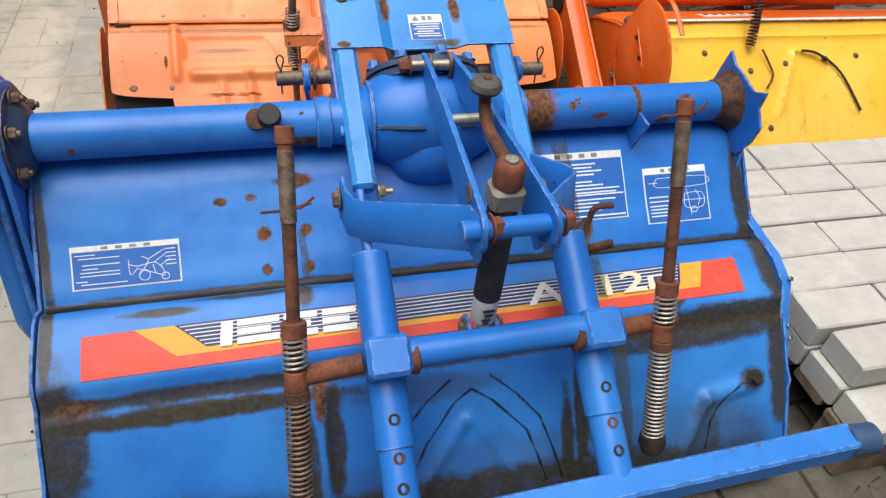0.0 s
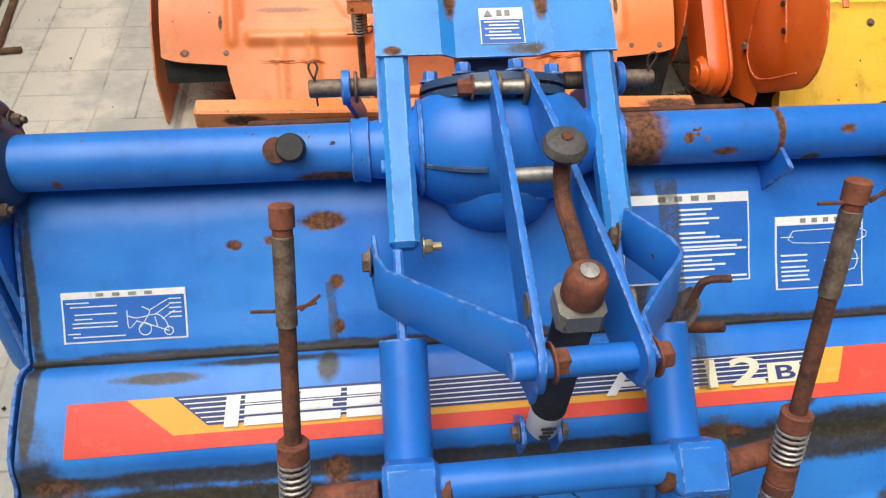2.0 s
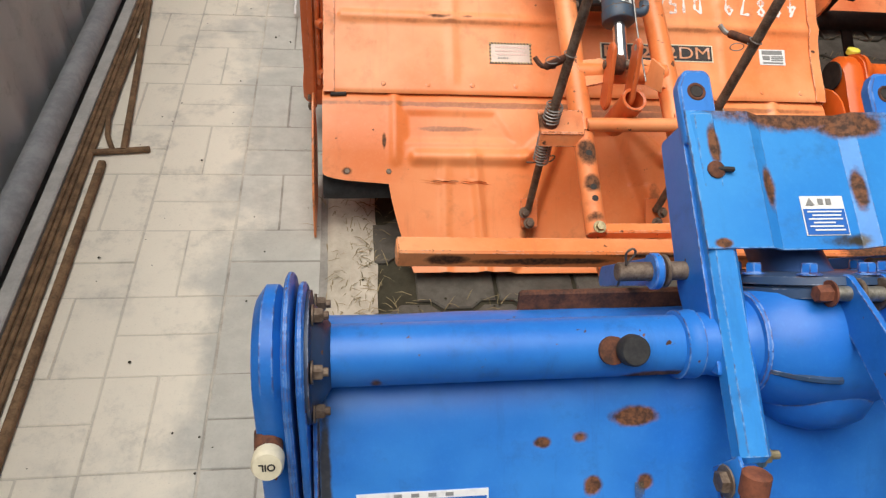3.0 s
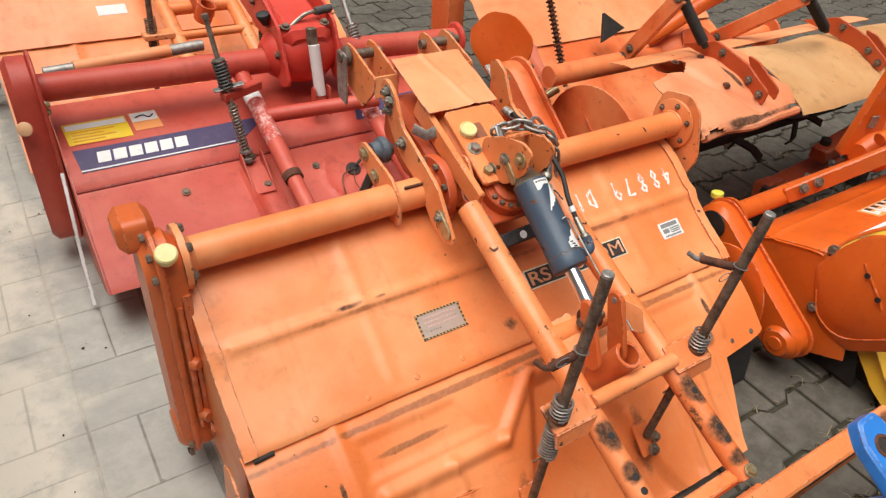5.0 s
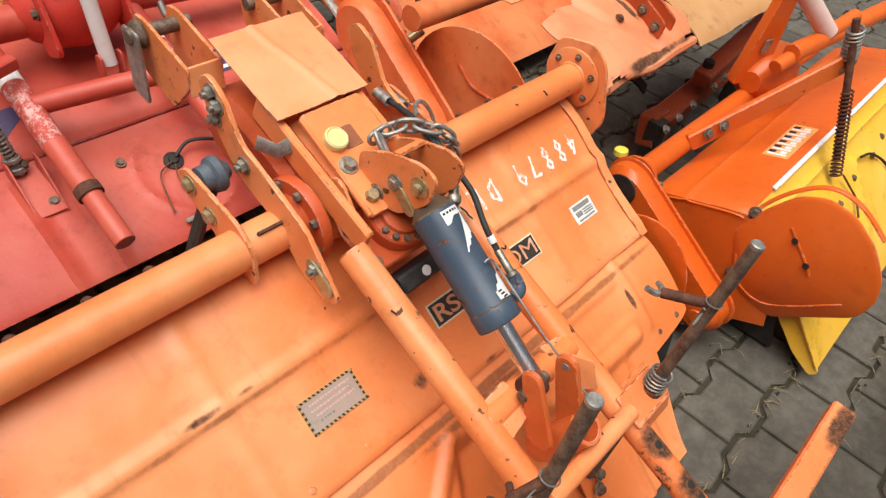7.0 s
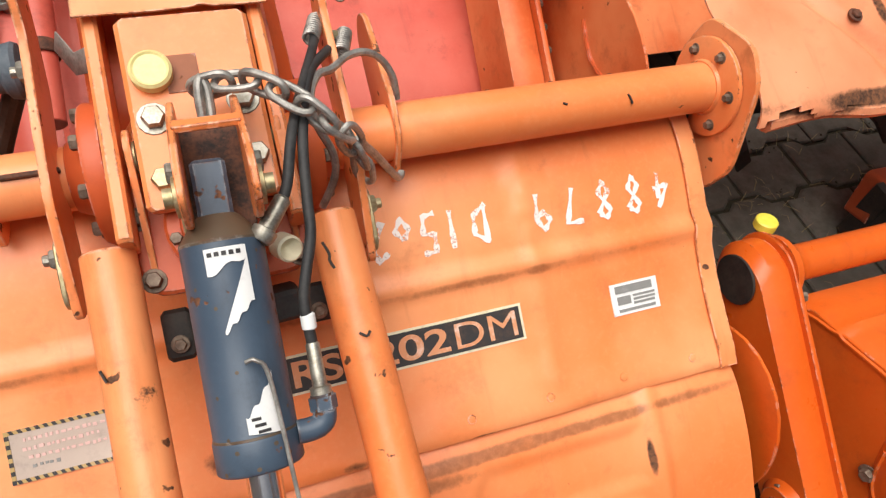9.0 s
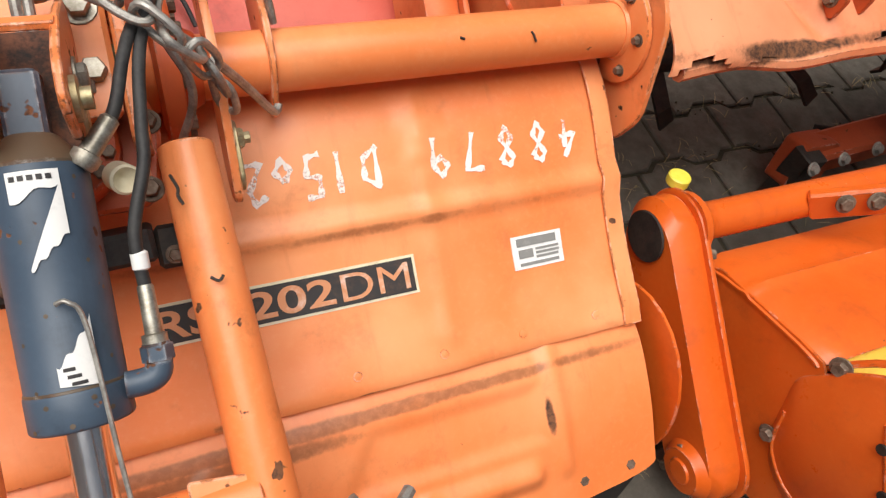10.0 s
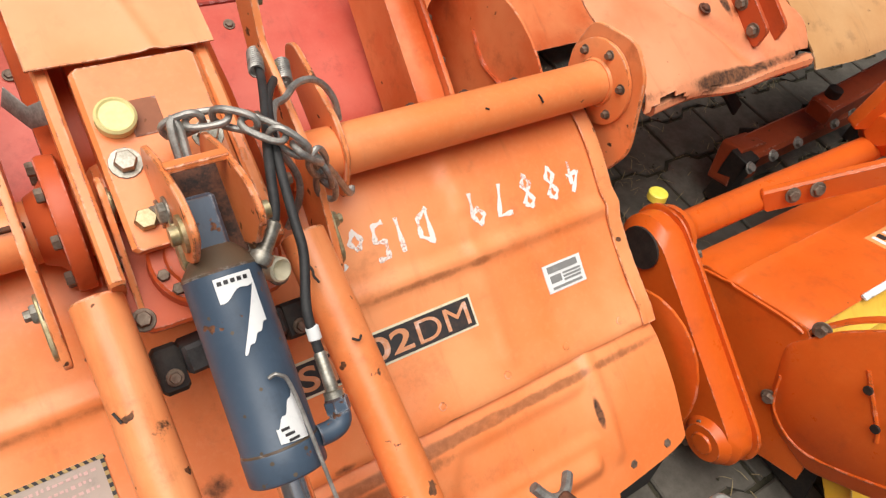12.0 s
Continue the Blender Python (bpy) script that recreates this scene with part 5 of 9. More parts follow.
def notice(sheet, parent, x0, y0, x1, y1, label, header, lines, art):
    """A blue notice film with a white rim, rows of print and a line drawing."""
    a, b = sheet.s_of(y0), sheet.s_of(y1)
    st = part("sticker", sheet.decal(B(), x0, a, x1, b, 0.0012, nx=14, ns=8), f_pale, parent, label)
    w, h = x1 - x0, b - a
    part("sticker_header", sheet.decal(B(), x0 + 0.001, a + 0.001, x1 - 0.001, a + h * header, 0.0018, nx=14, ns=2), f_white, st)
    part("sticker_field", sheet.decal(B(), x0 + 0.0026, a + h * header, x1 - 0.0026, b - 0.0026, 0.0022, nx=14, ns=8), f_blue, st)
    bm = B()
    for u0, u1, v in lines:
        sheet.decal(bm, x0 + w * u0, a + h * v, x0 + w * u1, a + h * (v + 0.022), 0.0030, nx=3, ns=1)
    if lines:
        tagged(part("print", bm, f_pale, st), kind="stuff")
    bm = B()
    for i in range(4):
        sheet.decal(bm, x0 + w * (0.28 + 0.13 * i), a + h * header * 0.25, x0 + w * (0.34 + 0.13 * i), a + h * header * 0.75, 0.0026, nx=2, ns=1)
    tagged(part("print", bm, f_grey, st), kind="stuff")
    bm = B()
    for stroke in art:
        path(bm, [sheet.at(x0 + w * u, a + h * q, 0.0024) for u, q in stroke], 0.0007, 5, 3)
    if art:
        part("line_drawing", bm, f_pale, st)
    return st


def circ(u, q, ru, rq, n=10):
    return [(u + ru * math.cos(2 * math.pi * i / n), q + rq * math.sin(2 * math.pi * i / n)) for i in range(n + 1)]


rng = random.Random(4)
notice(hoodA, tA, -0.570, 0.987, -0.408, 0.936, "blue notice sticker with a white line drawing of a machine", 0.13,
       [(0.04, 0.22, 0.20), (0.07, 0.44, 0.28), (0.10, 0.44, 0.43), (0.10, 0.24, 0.52), (0.08, 0.44, 0.60), (0.08, 0.44, 0.68), (0.04, 0.14, 0.80), (0.08, 0.50, 0.87)] + [(0.86, 0.96, 0.20 + 0.09 * i) for i in range(5)],
       [circ(0.66, 0.78, 0.05, 0.12), circ(0.85, 0.84, 0.035, 0.08), [(0.52, 0.5), (0.6, 0.56), (0.75, 0.5), (0.82, 0.62), (0.85, 0.8)], [(0.52, 0.4), (0.53, 0.75), (0.6, 0.6)], [(0.64, 0.34), (0.7, 0.42), (0.68, 0.55), (0.62, 0.75)],
        [(0.7, 0.42), (0.85, 0.22)], [(0.75, 0.5), (0.86, 0.33)], [(0.8, 0.6), (0.9, 0.45)], [(0.6, 0.62), (0.72, 0.72), (0.85, 0.84)], [(0.74, 0.55), (0.76, 0.75)]])
notice(hoodA, tA, 0.198, 1.055, 0.385, 0.962, "large blue notice sticker with white print, stained", 0.11,
       [(0.44 if i < 9 else 0.40, 0.62 + 0.34 * rng.random(), 0.17 + 0.052 * i) for i in range(14) if i not in (4, 9)] + [(0.38, 0.97, 0.62), (0.38, 0.97, 0.93)],
       [[(0.08, 0.5), (0.2, 0.34), (0.3, 0.55), (0.34, 0.75)], [(0.16, 0.32), (0.2, 0.6), (0.12, 0.66)], circ(0.27, 0.72, 0.05, 0.09), circ(0.13, 0.62, 0.04, 0.07), [(0.2, 0.5), (0.32, 0.46)], [(0.1, 0.55), (0.3, 0.66)]])
notice(hoodA, tA, 0.424, 1.025, 0.556, 0.948, "blue notice sticker with a white plan drawing and torn header", 0.12,
       [(0.06, 0.36, 0.52), (0.06, 0.36, 0.60), (0.06, 0.34, 0.68), (0.06, 0.38, 0.74), (0.06, 0.36, 0.80), (0.06, 0.38, 0.86)],
       [[(0.2, 0.2), (0.95, 0.2), (0.95, 0.36), (0.2, 0.36), (0.2, 0.2)], [(0.06, 0.28), (0.2, 0.28)], [(0.62, 0.5), (0.9, 0.5), (0.9, 0.75), (0.62, 0.75), (0.62, 0.5)], [(0.66, 0.42), (0.7, 0.9)], [(0.55, 0.62), (0.95, 0.62)], circ(0.75, 0.8, 0.05, 0.05), [(0.8, 0.45), (0.86, 0.6), (0.82, 0.72)]])

# brown run-off over the notice and down the hood
for line, wid in (([(0.262, 1.075), (0.266, 1.04), (0.268, 1.00), (0.274, 0.95), (0.278, 0.925)], 0.030), ([(0.292, 0.895), (0.290, 0.86), (0.286, 0.82)], 0.016), ([(0.300, 0.79), (0.302, 0.768), (0.306, 0.73), (0.308, 0.68), (0.306, 0.63)], 0.026), ([(-0.215, 0.985), (-0.213, 0.95), (-0.214, 0.925)], 0.012)):
    bm = B()
    ribbon(bm, hoodA, [(x, hoodA.s_of(y)) for x, y in line], wid, 0.0068 if line[0][1] < 0.9 else 0.0040, 0.05)
    part("run_stain", bm, stain, tA)

# ---- faded orange tiller with the slate blue cylinder ----
tB = thing("rotary_tiller", B_BASE, "faded orange rotary tiller with slate blue hydraulic cylinder and chain", "tiller", "parked tillers")


def relief_b(x, y, s):
    o = 0.0
    o += 0.007 * soft(abs(y - 2.153), 0.016) * (0 if abs(x) > 0.60 else 1)
    for x0, w in ((-0.335, 0.02), (0.355, 0.02)):
        o += 0.004 * soft(abs(x - x0), w) * soft(max(0, 2.03 - y), 0.02)
    o += 0.0025 * noise.noise((x * 5, s * 6, 11.0)) + 0.001 * noise.noise((x * 20, s * 24, 15.0))
    o += 0.0035 * soft(math.hypot(x - 0.36, (y - 2.22)) , 0.07) * noise.noise((x * 60, s * 60, 2.0))
    return o


hoodB = Sheet([(2.32, 0.488), (2.28, 0.478), (2.235, 0.458), (2.195, 0.430), (2.165, 0.407), (2.135, 0.384), (2.10, 0.358), (2.06, 0.332), (2.02, 0.310), (1.998, 0.298), (1.995, 0.291)], -0.632, 0.608, relief_b)
part("hood", hoodB.mesh(140, 60, 0.0035), orange_hood, tB, "faded orange sheet hood with pressed ridges")


def relief_b2(x, y, s):
    o = 0.0
    for m in (-1, 1):
        X = x * m
        o += raised(X, y, [(0.20, 1.90), (0.45, 1.90), (0.45, 1.955), (0.24, 1.955)], -0.006, 0.018)
        o += 0.011 * soft(seg_d(X, y, 0.17, 1.87, 0.43, 1.87), 0.019) + 0.011 * soft(seg_d(X, y, 0.17, 1.87, 0.06, 1.95), 0.019)
        o += 0.006 * soft(abs(X - 0.475), 0.019) * soft(max(0, 1.87 - y), 0.02) + 0.005 * soft(abs(X - 0.36), 0.019) * soft(max(0, y - 1.85), 0.02)
        o += 0.010 * soft(seg_d(X, y, 0.29, 1.87, 0.26, 1.60), 0.019)
    o += raised(x, y, [(-0.20, 1.66), (0.20, 1.66), (0.06, 1.93), (-0.06, 1.93)], -0.024, 0.03)
    o += raised(x, y, [(-0.33, 1.705), (-0.29, 1.705), (-0.29, 1.722), (-0.33, 1.722)], 0.006, 0.010)
    o += 0.002 * noise.noise((x * 6, s * 6, 21.0))
    return o


lowB = Sheet([(2.012, 0.286), (1.985, 0.282), (1.955, 0.268), (1.90, 0.232), (1.85, 0.186), (1.80, 0.140), (1.74, 0.085), (1.69, 0.045), (1.665, 0.034)], -0.640, 0.612, relief_b2)


def flap_span(s):
    """The flap narrows below its shoulder to leave the two aprons free."""
    a, b = lowB.s_of(1.842), lowB.s_of(1.826)
    t = min(1.0, max(0.0, (s - a) / (b - a)))
    u = max(0.0, (s - b) / (lowB.L - b))
    k = 0.150 * (1 - math.sqrt(max(0.0, 1 - t * t)) * 1.0 if t < 1 else 1.0) + (0.055 * u ** 1.3 if t >= 1 else 0.0)
    return -0.640 + k, 0.612 - k


part("rear_flap", lowB.mesh(190, 110, 0.0035, span=flap_span), orange_flap, tB, "faded orange hinged rear flap with pressed ribs")
# rubber aprons below the cut-outs
for x0, x1 in ((-0.640, -0.480), (0.462, 0.614)):
    drop = 0.105 if x0 < 0 else 0.006
    sh = Sheet([(1.865, 0.165), (1.845, 0.130), (1.838, 0.12 if x0 < 0 else 0.09), (1.836 - 0.01 * (x0 > 0), drop)], x0, x1, lambda x, y, s: 0.004 * noise.noise((x * 9, s * 9, 3)))
    part("rubber_apron", sh.mesh(12, 8, 0.006), rubber, tB, "black rubber apron")
bolts(tB, [((x, 1.848, 0.178), (0, -0.6, 0.8)) for x in (-0.585, -0.49, 0.572, 0.50)], steel_brown, 0.007, 0.006)
part("flap_pin", tube(B(), (-0.622, 1.992, 0.287), (-0.585, 1.994, 0.288), 0.005, seg=8), dark, tB)
# small studs along the seam
for i in range(11):
    x = -0.50 + i * 0.105
    if abs(x) > 0.12:
        part("rivet", lathe(B(), hoodB.at(x, hoodB.s_of(2.012), 0.0), (0, -0.55, 0.85), [(0, 0.006), (0.0015, 0.0055), (0.0025, 0.0)], 10), orange, tB)
# hood ends: flanged edge and side walls
for x, sg in ((-0.635, -1), (0.612, 1)):
    prof = [hoodB.at(0, hoodB.L * k / 16) for k in range(17)]
    poly = [(p.y, p.z) for p in prof] + [(2.00, 0.16), (2.08, 0.08), (2.25, 0.08), (2.40, 0.20), (2.40, 0.45)]
    part("side_plate", plate(B(), poly, (x, 0, 0), (0, 1, 0), (0, 0, 1), 0.004), orange, tB)
    bm = B()
    strap(bm, [Vector((x - sg * 0.010, p.y, p.z)) + Vector((0, -0.002, 0.003)) for p in prof], 0.026, 0.003, (1, 0, 0))
    part("edge_flange", bm, orange_arm, tB)
part("side_disc", plate(B(), [(0.155 * math.cos(a) * 0.8, 0.155 * math.sin(a)) for a in (2 * math.pi * i / 28 for i in range(28))], (0.632, 1.985, 0.165), (0, 1, 0), (0, 0, 1), 0.005), orange2, tB)
part("side_shield", plate(B(), rounded([(1.80, 0.0), (1.98, 0.0), (2.06, 0.10), (2.03, 0.27), (1.985, 0.28), (1.90, 0.22), (1.82, 0.13)], 0.02), (-0.662, 0, 0), (0, 1, 0), (0, 0, 1), 0.005), orange, tB)

# axle tubes and collars
yb, zb = 2.281, 0.527
for a, b in ((-0.61, -0.095), (0.11, 0.620)):
    part("axle_tube", tube(B(), (a, yb, zb), (b, yb, zb), 0.032, seg=30), orange, tB)
for x in (-0.205, 0.197):
    bm = B()
    plate(bm, rounded([(-0.040, -0.046), (0.022, -0.05), (0.06, -0.012), (0.135, 0.025), (0.145, 0.055), (0.120, 0.072), (0.0, 0.048), (-0.034, 0.02)], 0.014), (x, yb, zb), (0, 1, 0), (0, 0, 1), 0.007)
    part("bracket_plate", bm, orange_arm, tB)
part("bush", lathe(B(), (-0.196, yb + 0.112, zb + 0.048), (1, 0, 0), [(0, 0.012), (0.002, 0.020), (0.018, 0.021), (0.022, 0.027), (0.032, 0.029), (0.036, 0.027), (0.040, 0.018), (0.05, 0.012)], 26), bush_blue, tB, "blue-grey rubber bush")
bolts(tB, [((-0.209, yb + 0.112, zb + 0.048), (-1, 0, 0)), ((-0.209, yb + 0.065, zb + 0.020), (-1, 0, 0))], brass, 0.011, 0.009)
# right end flange
part("end_flange", lathe(B(), (0.616, yb, zb), (1, 0, 0), [(0, 0.034), (0.004, 0.036), (0.006, 0.062), (0.007, 0.064), (0.013, 0.064), (0.014, 0.03)], 30), orange, tB)
part("end_bracket", plate(B(), rounded([(-0.068, 0.055), (-0.03, 0.088), (0.055, 0.07), (0.075, 0.0), (0.03, -0.12), (-0.075, -0.125), (-0.10, -0.06)], 0.02), (0.634, yb, zb), (0, 1, 0), (0, 0, 1), 0.007), orange_arm, tB)
bolts(tB, [((0.622, yb + 0.05 * math.cos(a), zb + 0.05 * math.sin(a)), (-1, 0, 0)) for a in (radians(k * 60 + 35) for k in range(6))], steel_brown, 0.0054, 0.008)
# chain case on the left
bm = B()
plate(bm, hull((2.275, 0.535), 0.056, (2.262, 0.13), 0.050, 14), (-0.664, 0, 0), (0, 1, 0), (0, 0, 1), 0.062, 0.016)
ccB = part("chain_case", bm, case_orange, tB, "orange cast chain case with worn paint")
rim = hull((2.275, 0.535), 0.068, (2.262, 0.13), 0.062, 22)
part("case_rim", plate(B(), rim, (-0.672, 0, 0), (0, 1, 0), (0, 0, 1), 0.012, 0.003), case_orange, ccB)
part("case_rib", path(B(), [(-0.640, 2.222, 0.49), (-0.640, 2.216, 0.40), (-0.640, 2.212, 0.28), (-0.640, 2.214, 0.17)], 0.009, 8, 4), case_orange, ccB)
part("case_rib", path(B(), [(-0.655, 2.218, 0.47), (-0.655, 2.208, 0.40), (-0.655, 2.203, 0.28), (-0.655, 2.206, 0.17)], 0.006, 8, 4), case_orange, ccB)
bm = B()
plate(bm, rounded([(2.262, 0.565), (2.350, 0.565), (2.352, 0.618), (2.275, 0.622)], 0.016), (-0.688, 0, 0), (0, 1, 0), (0, 0, 1), 0.062, 0.012)
part("case_head", bm, case_orange, ccB)
for k, (y, z) in enumerate(rim[::4]):
    part("bolt", hexbolt(B(), (-0.679, 2.27 + (y - 2.27) * 0.97, z), (-1, 0, 0), 0.0075, 0.009, False), steel_brown, ccB)
for y, z in ((2.204, 0.345), (2.203, 0.205)):
    part("boss", lathe(B(), (-0.650, y, z), (0.5, -1, 0.1), [(0, 0.013), (0.008, 0.012), (0.014, 0.009), (0.0145, 0)], 14), case_orange, ccB)
part("case_foot", lathe(B(), (-0.700, 2.262, 0.13), (1, 0, 0), [(0, 0.034), (0.006, 0.042), (0.02, 0.052), (0.055, 0.054), (0.070, 0.045)], 24), case_orange, ccB)
part("end_flange", lathe(B(), (-0.632, yb, zb), (1, 0, 0), [(0, 0.060), (0.012, 0.060), (0.013, 0.050), (0.020, 0.036), (0.026, 0.032)], 28), orange_arm, tB)
bolts(tB, [((-0.620, yb + 0.050 * math.cos(a), zb + 0.050 * math.sin(a)), (1, 0, 0)) for a in (radians(k * 60 + 10) for k in range(6))], steel_brown, 0.008, 0.010)
bolts(tB, [((-0.632, 2.205, 0.31), (1, -0.3, 0)), ((-0.64, 2.20, 0.16), (1, -0.3, 0))], orange_arm, 0.012, 0.01)
part("oil_cap", lathe(B(), (-0.659, 2.217, 0.583), (0, -0.45, 0.85), [(-0.01, 0.014), (0, 0.0165), (0.002, 0.0185), (0.012, 0.0185), (0.015, 0.016), (0.0155, 0.0)], 24), pale_yellow, tB, "pale yellow plastic oil cap")

# gearbox
bm = B()
lathe(bm, (-0.125, yb, zb), (1, 0, 0), [(0, 0.033), (0.02, 0.036), (0.05, 0.040), (0.06, 0.052), (0.09, 0.060), (0.125, 0.062), (0.16, 0.060), (0.19, 0.052), (0.20, 0.040), (0.23, 0.036), (0.25, 0.033)], 28)
bar(bm, (0.0, 2.225, 0.545), (0.0, 2.44, 0.627), 0.115, 0.110, (0, -0.4, 0.9), 0.016)
part("gearbox", bm, orange, tB, "orange cast gearbox")
bm = B()
plate(bm, rounded([(2.285, 0.500), (2.296, 0.578), (2.350, 0.610), (2.460, 0.640), (2.520, 0.632), (2.530, 0.540), (2.410, 0.470)], 0.025), (0, 0, 0), (0, 1, 0), (0, 0, 1), 0.200, 0.016)
part("gear_casing", bm, orange_dark, tB, "brownish orange cast casing behind the mast plates")
for sg in (-1, 1):
    fl = part("casing_flange", lathe(B(), (sg * 0.108, yb, zb), (sg, 0, 0), [(-0.020, 0.050), (-0.016, 0.070), (-0.002, 0.071), (0.002, 0.069), (0.003, 0.048), (0.010, 0.040), (0.022, 0.0345)], 34), orange_dark, tB)
    for k in range(8):
        a = radians(45 * k + 12)
        part("bolt", hexbolt(B(), (sg * 0.110, yb + 0.060 * math.cos(a), zb + 0.060 * math.sin(a)), (sg, 0, 0), 0.0075, 0.008, False), steel_brown, fl)
part("tube_rib", bar(B(), (-0.134, yb - 0.016, zb + 0.030), (-0.186, yb - 0.016, zb + 0.030), 0.005, 0.008, (0, -0.5, 1), 0.001), rust_pit, tB)
fd = Vector((0, 0.90, 0.43)).normalized()
fn = Vector((1, 0, 0)).cross(fd)
fo = Vector((0.0, 2.215, 0.608))
bm = B()
bar(bm, fo - fd * 0.050 - fn * 0.004, fo + fd * 0.132 - fn * 0.004, 0.118, 0.014, fn, 0.005)
part("gearbox_lid", bm, orange, tB)
hb_ = fo - fd * 0.062 - fn * 0.030
part("bearing_housing", lathe(B(), hb_, fn, [(-0.03, 0.050), (0.006, 0.050), (0.010, 0.047), (0.012, 0.036), (0.018, 0.034), (0.020, 0.030)], 30), orange_dark, tB, "round cast bearing housing with bolts")
for k in range(7):
    a = radians(195 + 25 * k)
    part("bolt", hexbolt(B(), hb_ + fn * 0.009 + Vector((math.cos(a), 0, 0)) * 0.042 + fd * math.sin(a) * 0.042, fn, 0.006, 0.007, False), steel_brown, tB)
part("housing_flange", plate(B(), rounded([(-0.075, -0.055), (0.072, -0.055), (0.085, 0.02), (0.07, 0.06), (-0.075, 0.06), (-0.088, 0.02)], 0.02), hb_ - fn * 0.022, (1, 0, 0), fd, 0.010, 0.003), orange_dark, tB)
bolts(tB, [(hb_ - fn * 0.017 + Vector((x, 0, 0)) + fd * k, fn) for x, k in ((-0.068, -0.04), (0.066, -0.04), (-0.074, 0.02), (0.074, 0.02))], steel_brown, 0.008, 0.009)
lidbolts = [(-0.039, 0.033), (0.040, 0.042), (-0.040, -0.024), (0.043, -0.013)]
bolts(tB, [(fo + Vector((x, 0, 0)) + fd * k + fn * 0.003, fn) for x, k in lidbolts[:2]], zinc, 0.0105, 0.010)
for x, k in lidbolts[2:]:
    part("bolt", hexbolt(B(), fo + Vector((x, 0, 0)) + fd * k + fn * 0.003, fn, 0.0105, 0.010, False), brass if x < 0 else zinc, tB)
part("filler_cap", lathe(B(), fo + Vector((-0.034, 0, 0)) + fd * 0.075 + fn * 0.002, fn, [(0, 0.016), (0.002, 0.0185), (0.012, 0.0185), (0.0145, 0.016), (0.013, 0.014), (0.013, 0.0)], 26), pale_yellow, tB, "pale yellow filler cap")
part("data_patch", film_flat(B(), fo + fd * 0.073 + Vector((-0.008, 0, 0)), rt, fd, -0.0145, -0.018, 0.0145, 0.018, 0.0042), patch_brown, tB)
for x in (-0.080, 0.068):
    bm = B()
    bar(bm, fo + Vector((x, 0, 0)) - fd * 0.075 - fn * 0.016, fo + Vector((x, 0, 0)) + fd * 0.190 - fn * 0.036, 0.014, 0.046, fn, 0.003)
    part("lid_rail", bm, orange, tB)
# mast cheeks
for x, sg in ((-0.140, -1), (0.140, 1)):
    bm = B()
    plate(bm, rounded([(2.135, 0.488), (2.168, 0.466), (2.215, 0.482), (2.28, 0.545), (2.355, 0.570), (2.395, 0.605), (2.440, 0.665), (2.452, 0.700), (2.430, 0.718), (2.395, 0.700), (2.360, 0.640), (2.29, 0.612), (2.21, 0.575)], 0.016), (x, 0, 0), (0, 1, 0), (0, 0, 1), 0.008)
    part("mast_cheek", bm, orange_arm, tB)
    bolts(tB, [((x + sg * 0.004, 2.188, 0.522), (sg, 0, 0)), ((x + sg * 0.004, 2.350, 0.607), (sg, 0, 0)), ((x + sg * 0.004, 2.420, 0.692), (sg, 0, 0)), ((x + sg * 0.004, 2.405, 0.678), (sg, 0, 0)), ((x + sg * 0.004, 2.412, 0.655), (sg, 0, 0))], zinc if sg < 0 else brass, 0.010, 0.010, tail=0.006)
    part("slot_plate", plate(B(), hull((0, 0), 0.015, (0.030, 0.022), 0.014, 8), (x + sg * 0.006, 2.163, 0.500), (0, 1, 0), (0, 0, 1), 0.005), brass, tB)
    # channel ears of the hitch
    for xx in ((-0.136, -0.080) if sg < 0 else (0.060, 0.116)):
        bm = B()
        plate(bm, rounded([(2.490, 0.655), (2.488, 0.690), (2.595, 0.722), (2.625, 0.722), (2.64, 0.69), (2.62, 0.63), (2.54, 0.60)], 0.010), (xx, 0, 0), (0, 1, 0), (0, 0, 1), 0.006)
        part("hitch_ear", bm, orange_arm, tB)
    part("ear_web", bar(B(), (-0.136 if sg < 0 else 0.060, 2.490, 0.668), (-0.080 if sg < 0 else 0.116, 2.490, 0.668), 0.006, 0.046, (0, 0.2, 1), 0.001), orange, tB)
    part("hitch_pin", tube(B(), (-0.165 if sg < 0 else 0.045, 2.605, 0.698), (-0.06 if sg < 0 else 0.15, 2.605, 0.698), 0.0115, seg=16), steel_brown, tB)
    part("hitch_washer", lathe(B(), (-0.142 if sg < 0 else 0.122, 2.605, 0.698), (sg, 0, 0), [(0, 0.022), (0.004, 0.023), (0.012, 0.018), (0.014, 0.014), (0.022, 0.012)], 20), steel_brown, tB)
part("hitch_tab", plate(B(), rounded([(-0.02, 0.02), (0.025, 0.02), (0.03, -0.09), (-0.012, -0.10)], 0.01), (-0.158, 2.60, 0.690), (0, 1, 0), (0, 0.1, 1), 0.005), steel, tB)
# bent cover plate over the input shaft
cvB = Sheet([(2.500, 0.722), (2.47, 0.711), (2.42, 0.696), (2.38, 0.682), (2.338, 0.669)], -0.092, 0.080, lambda x, y, s: 0.0035 * soft(abs(x - 0.0 + (y - 2.42) * 0.25), 0.012) + 0.003 * noise.noise((x * 14, s * 14, 6)))
part("cover_plate", cvB.mesh(36, 26, 0.002), peach, tB, "bleached orange sheet cover with a crease")
part("bent_tab", strap(B(), [(-0.115, 2.36, 0.63), (-0.10, 2.33, 0.625), (-0.085, 2.315, 0.64)], 0.022, 0.002, (0.2, 0.2, 1)), steel, tB)

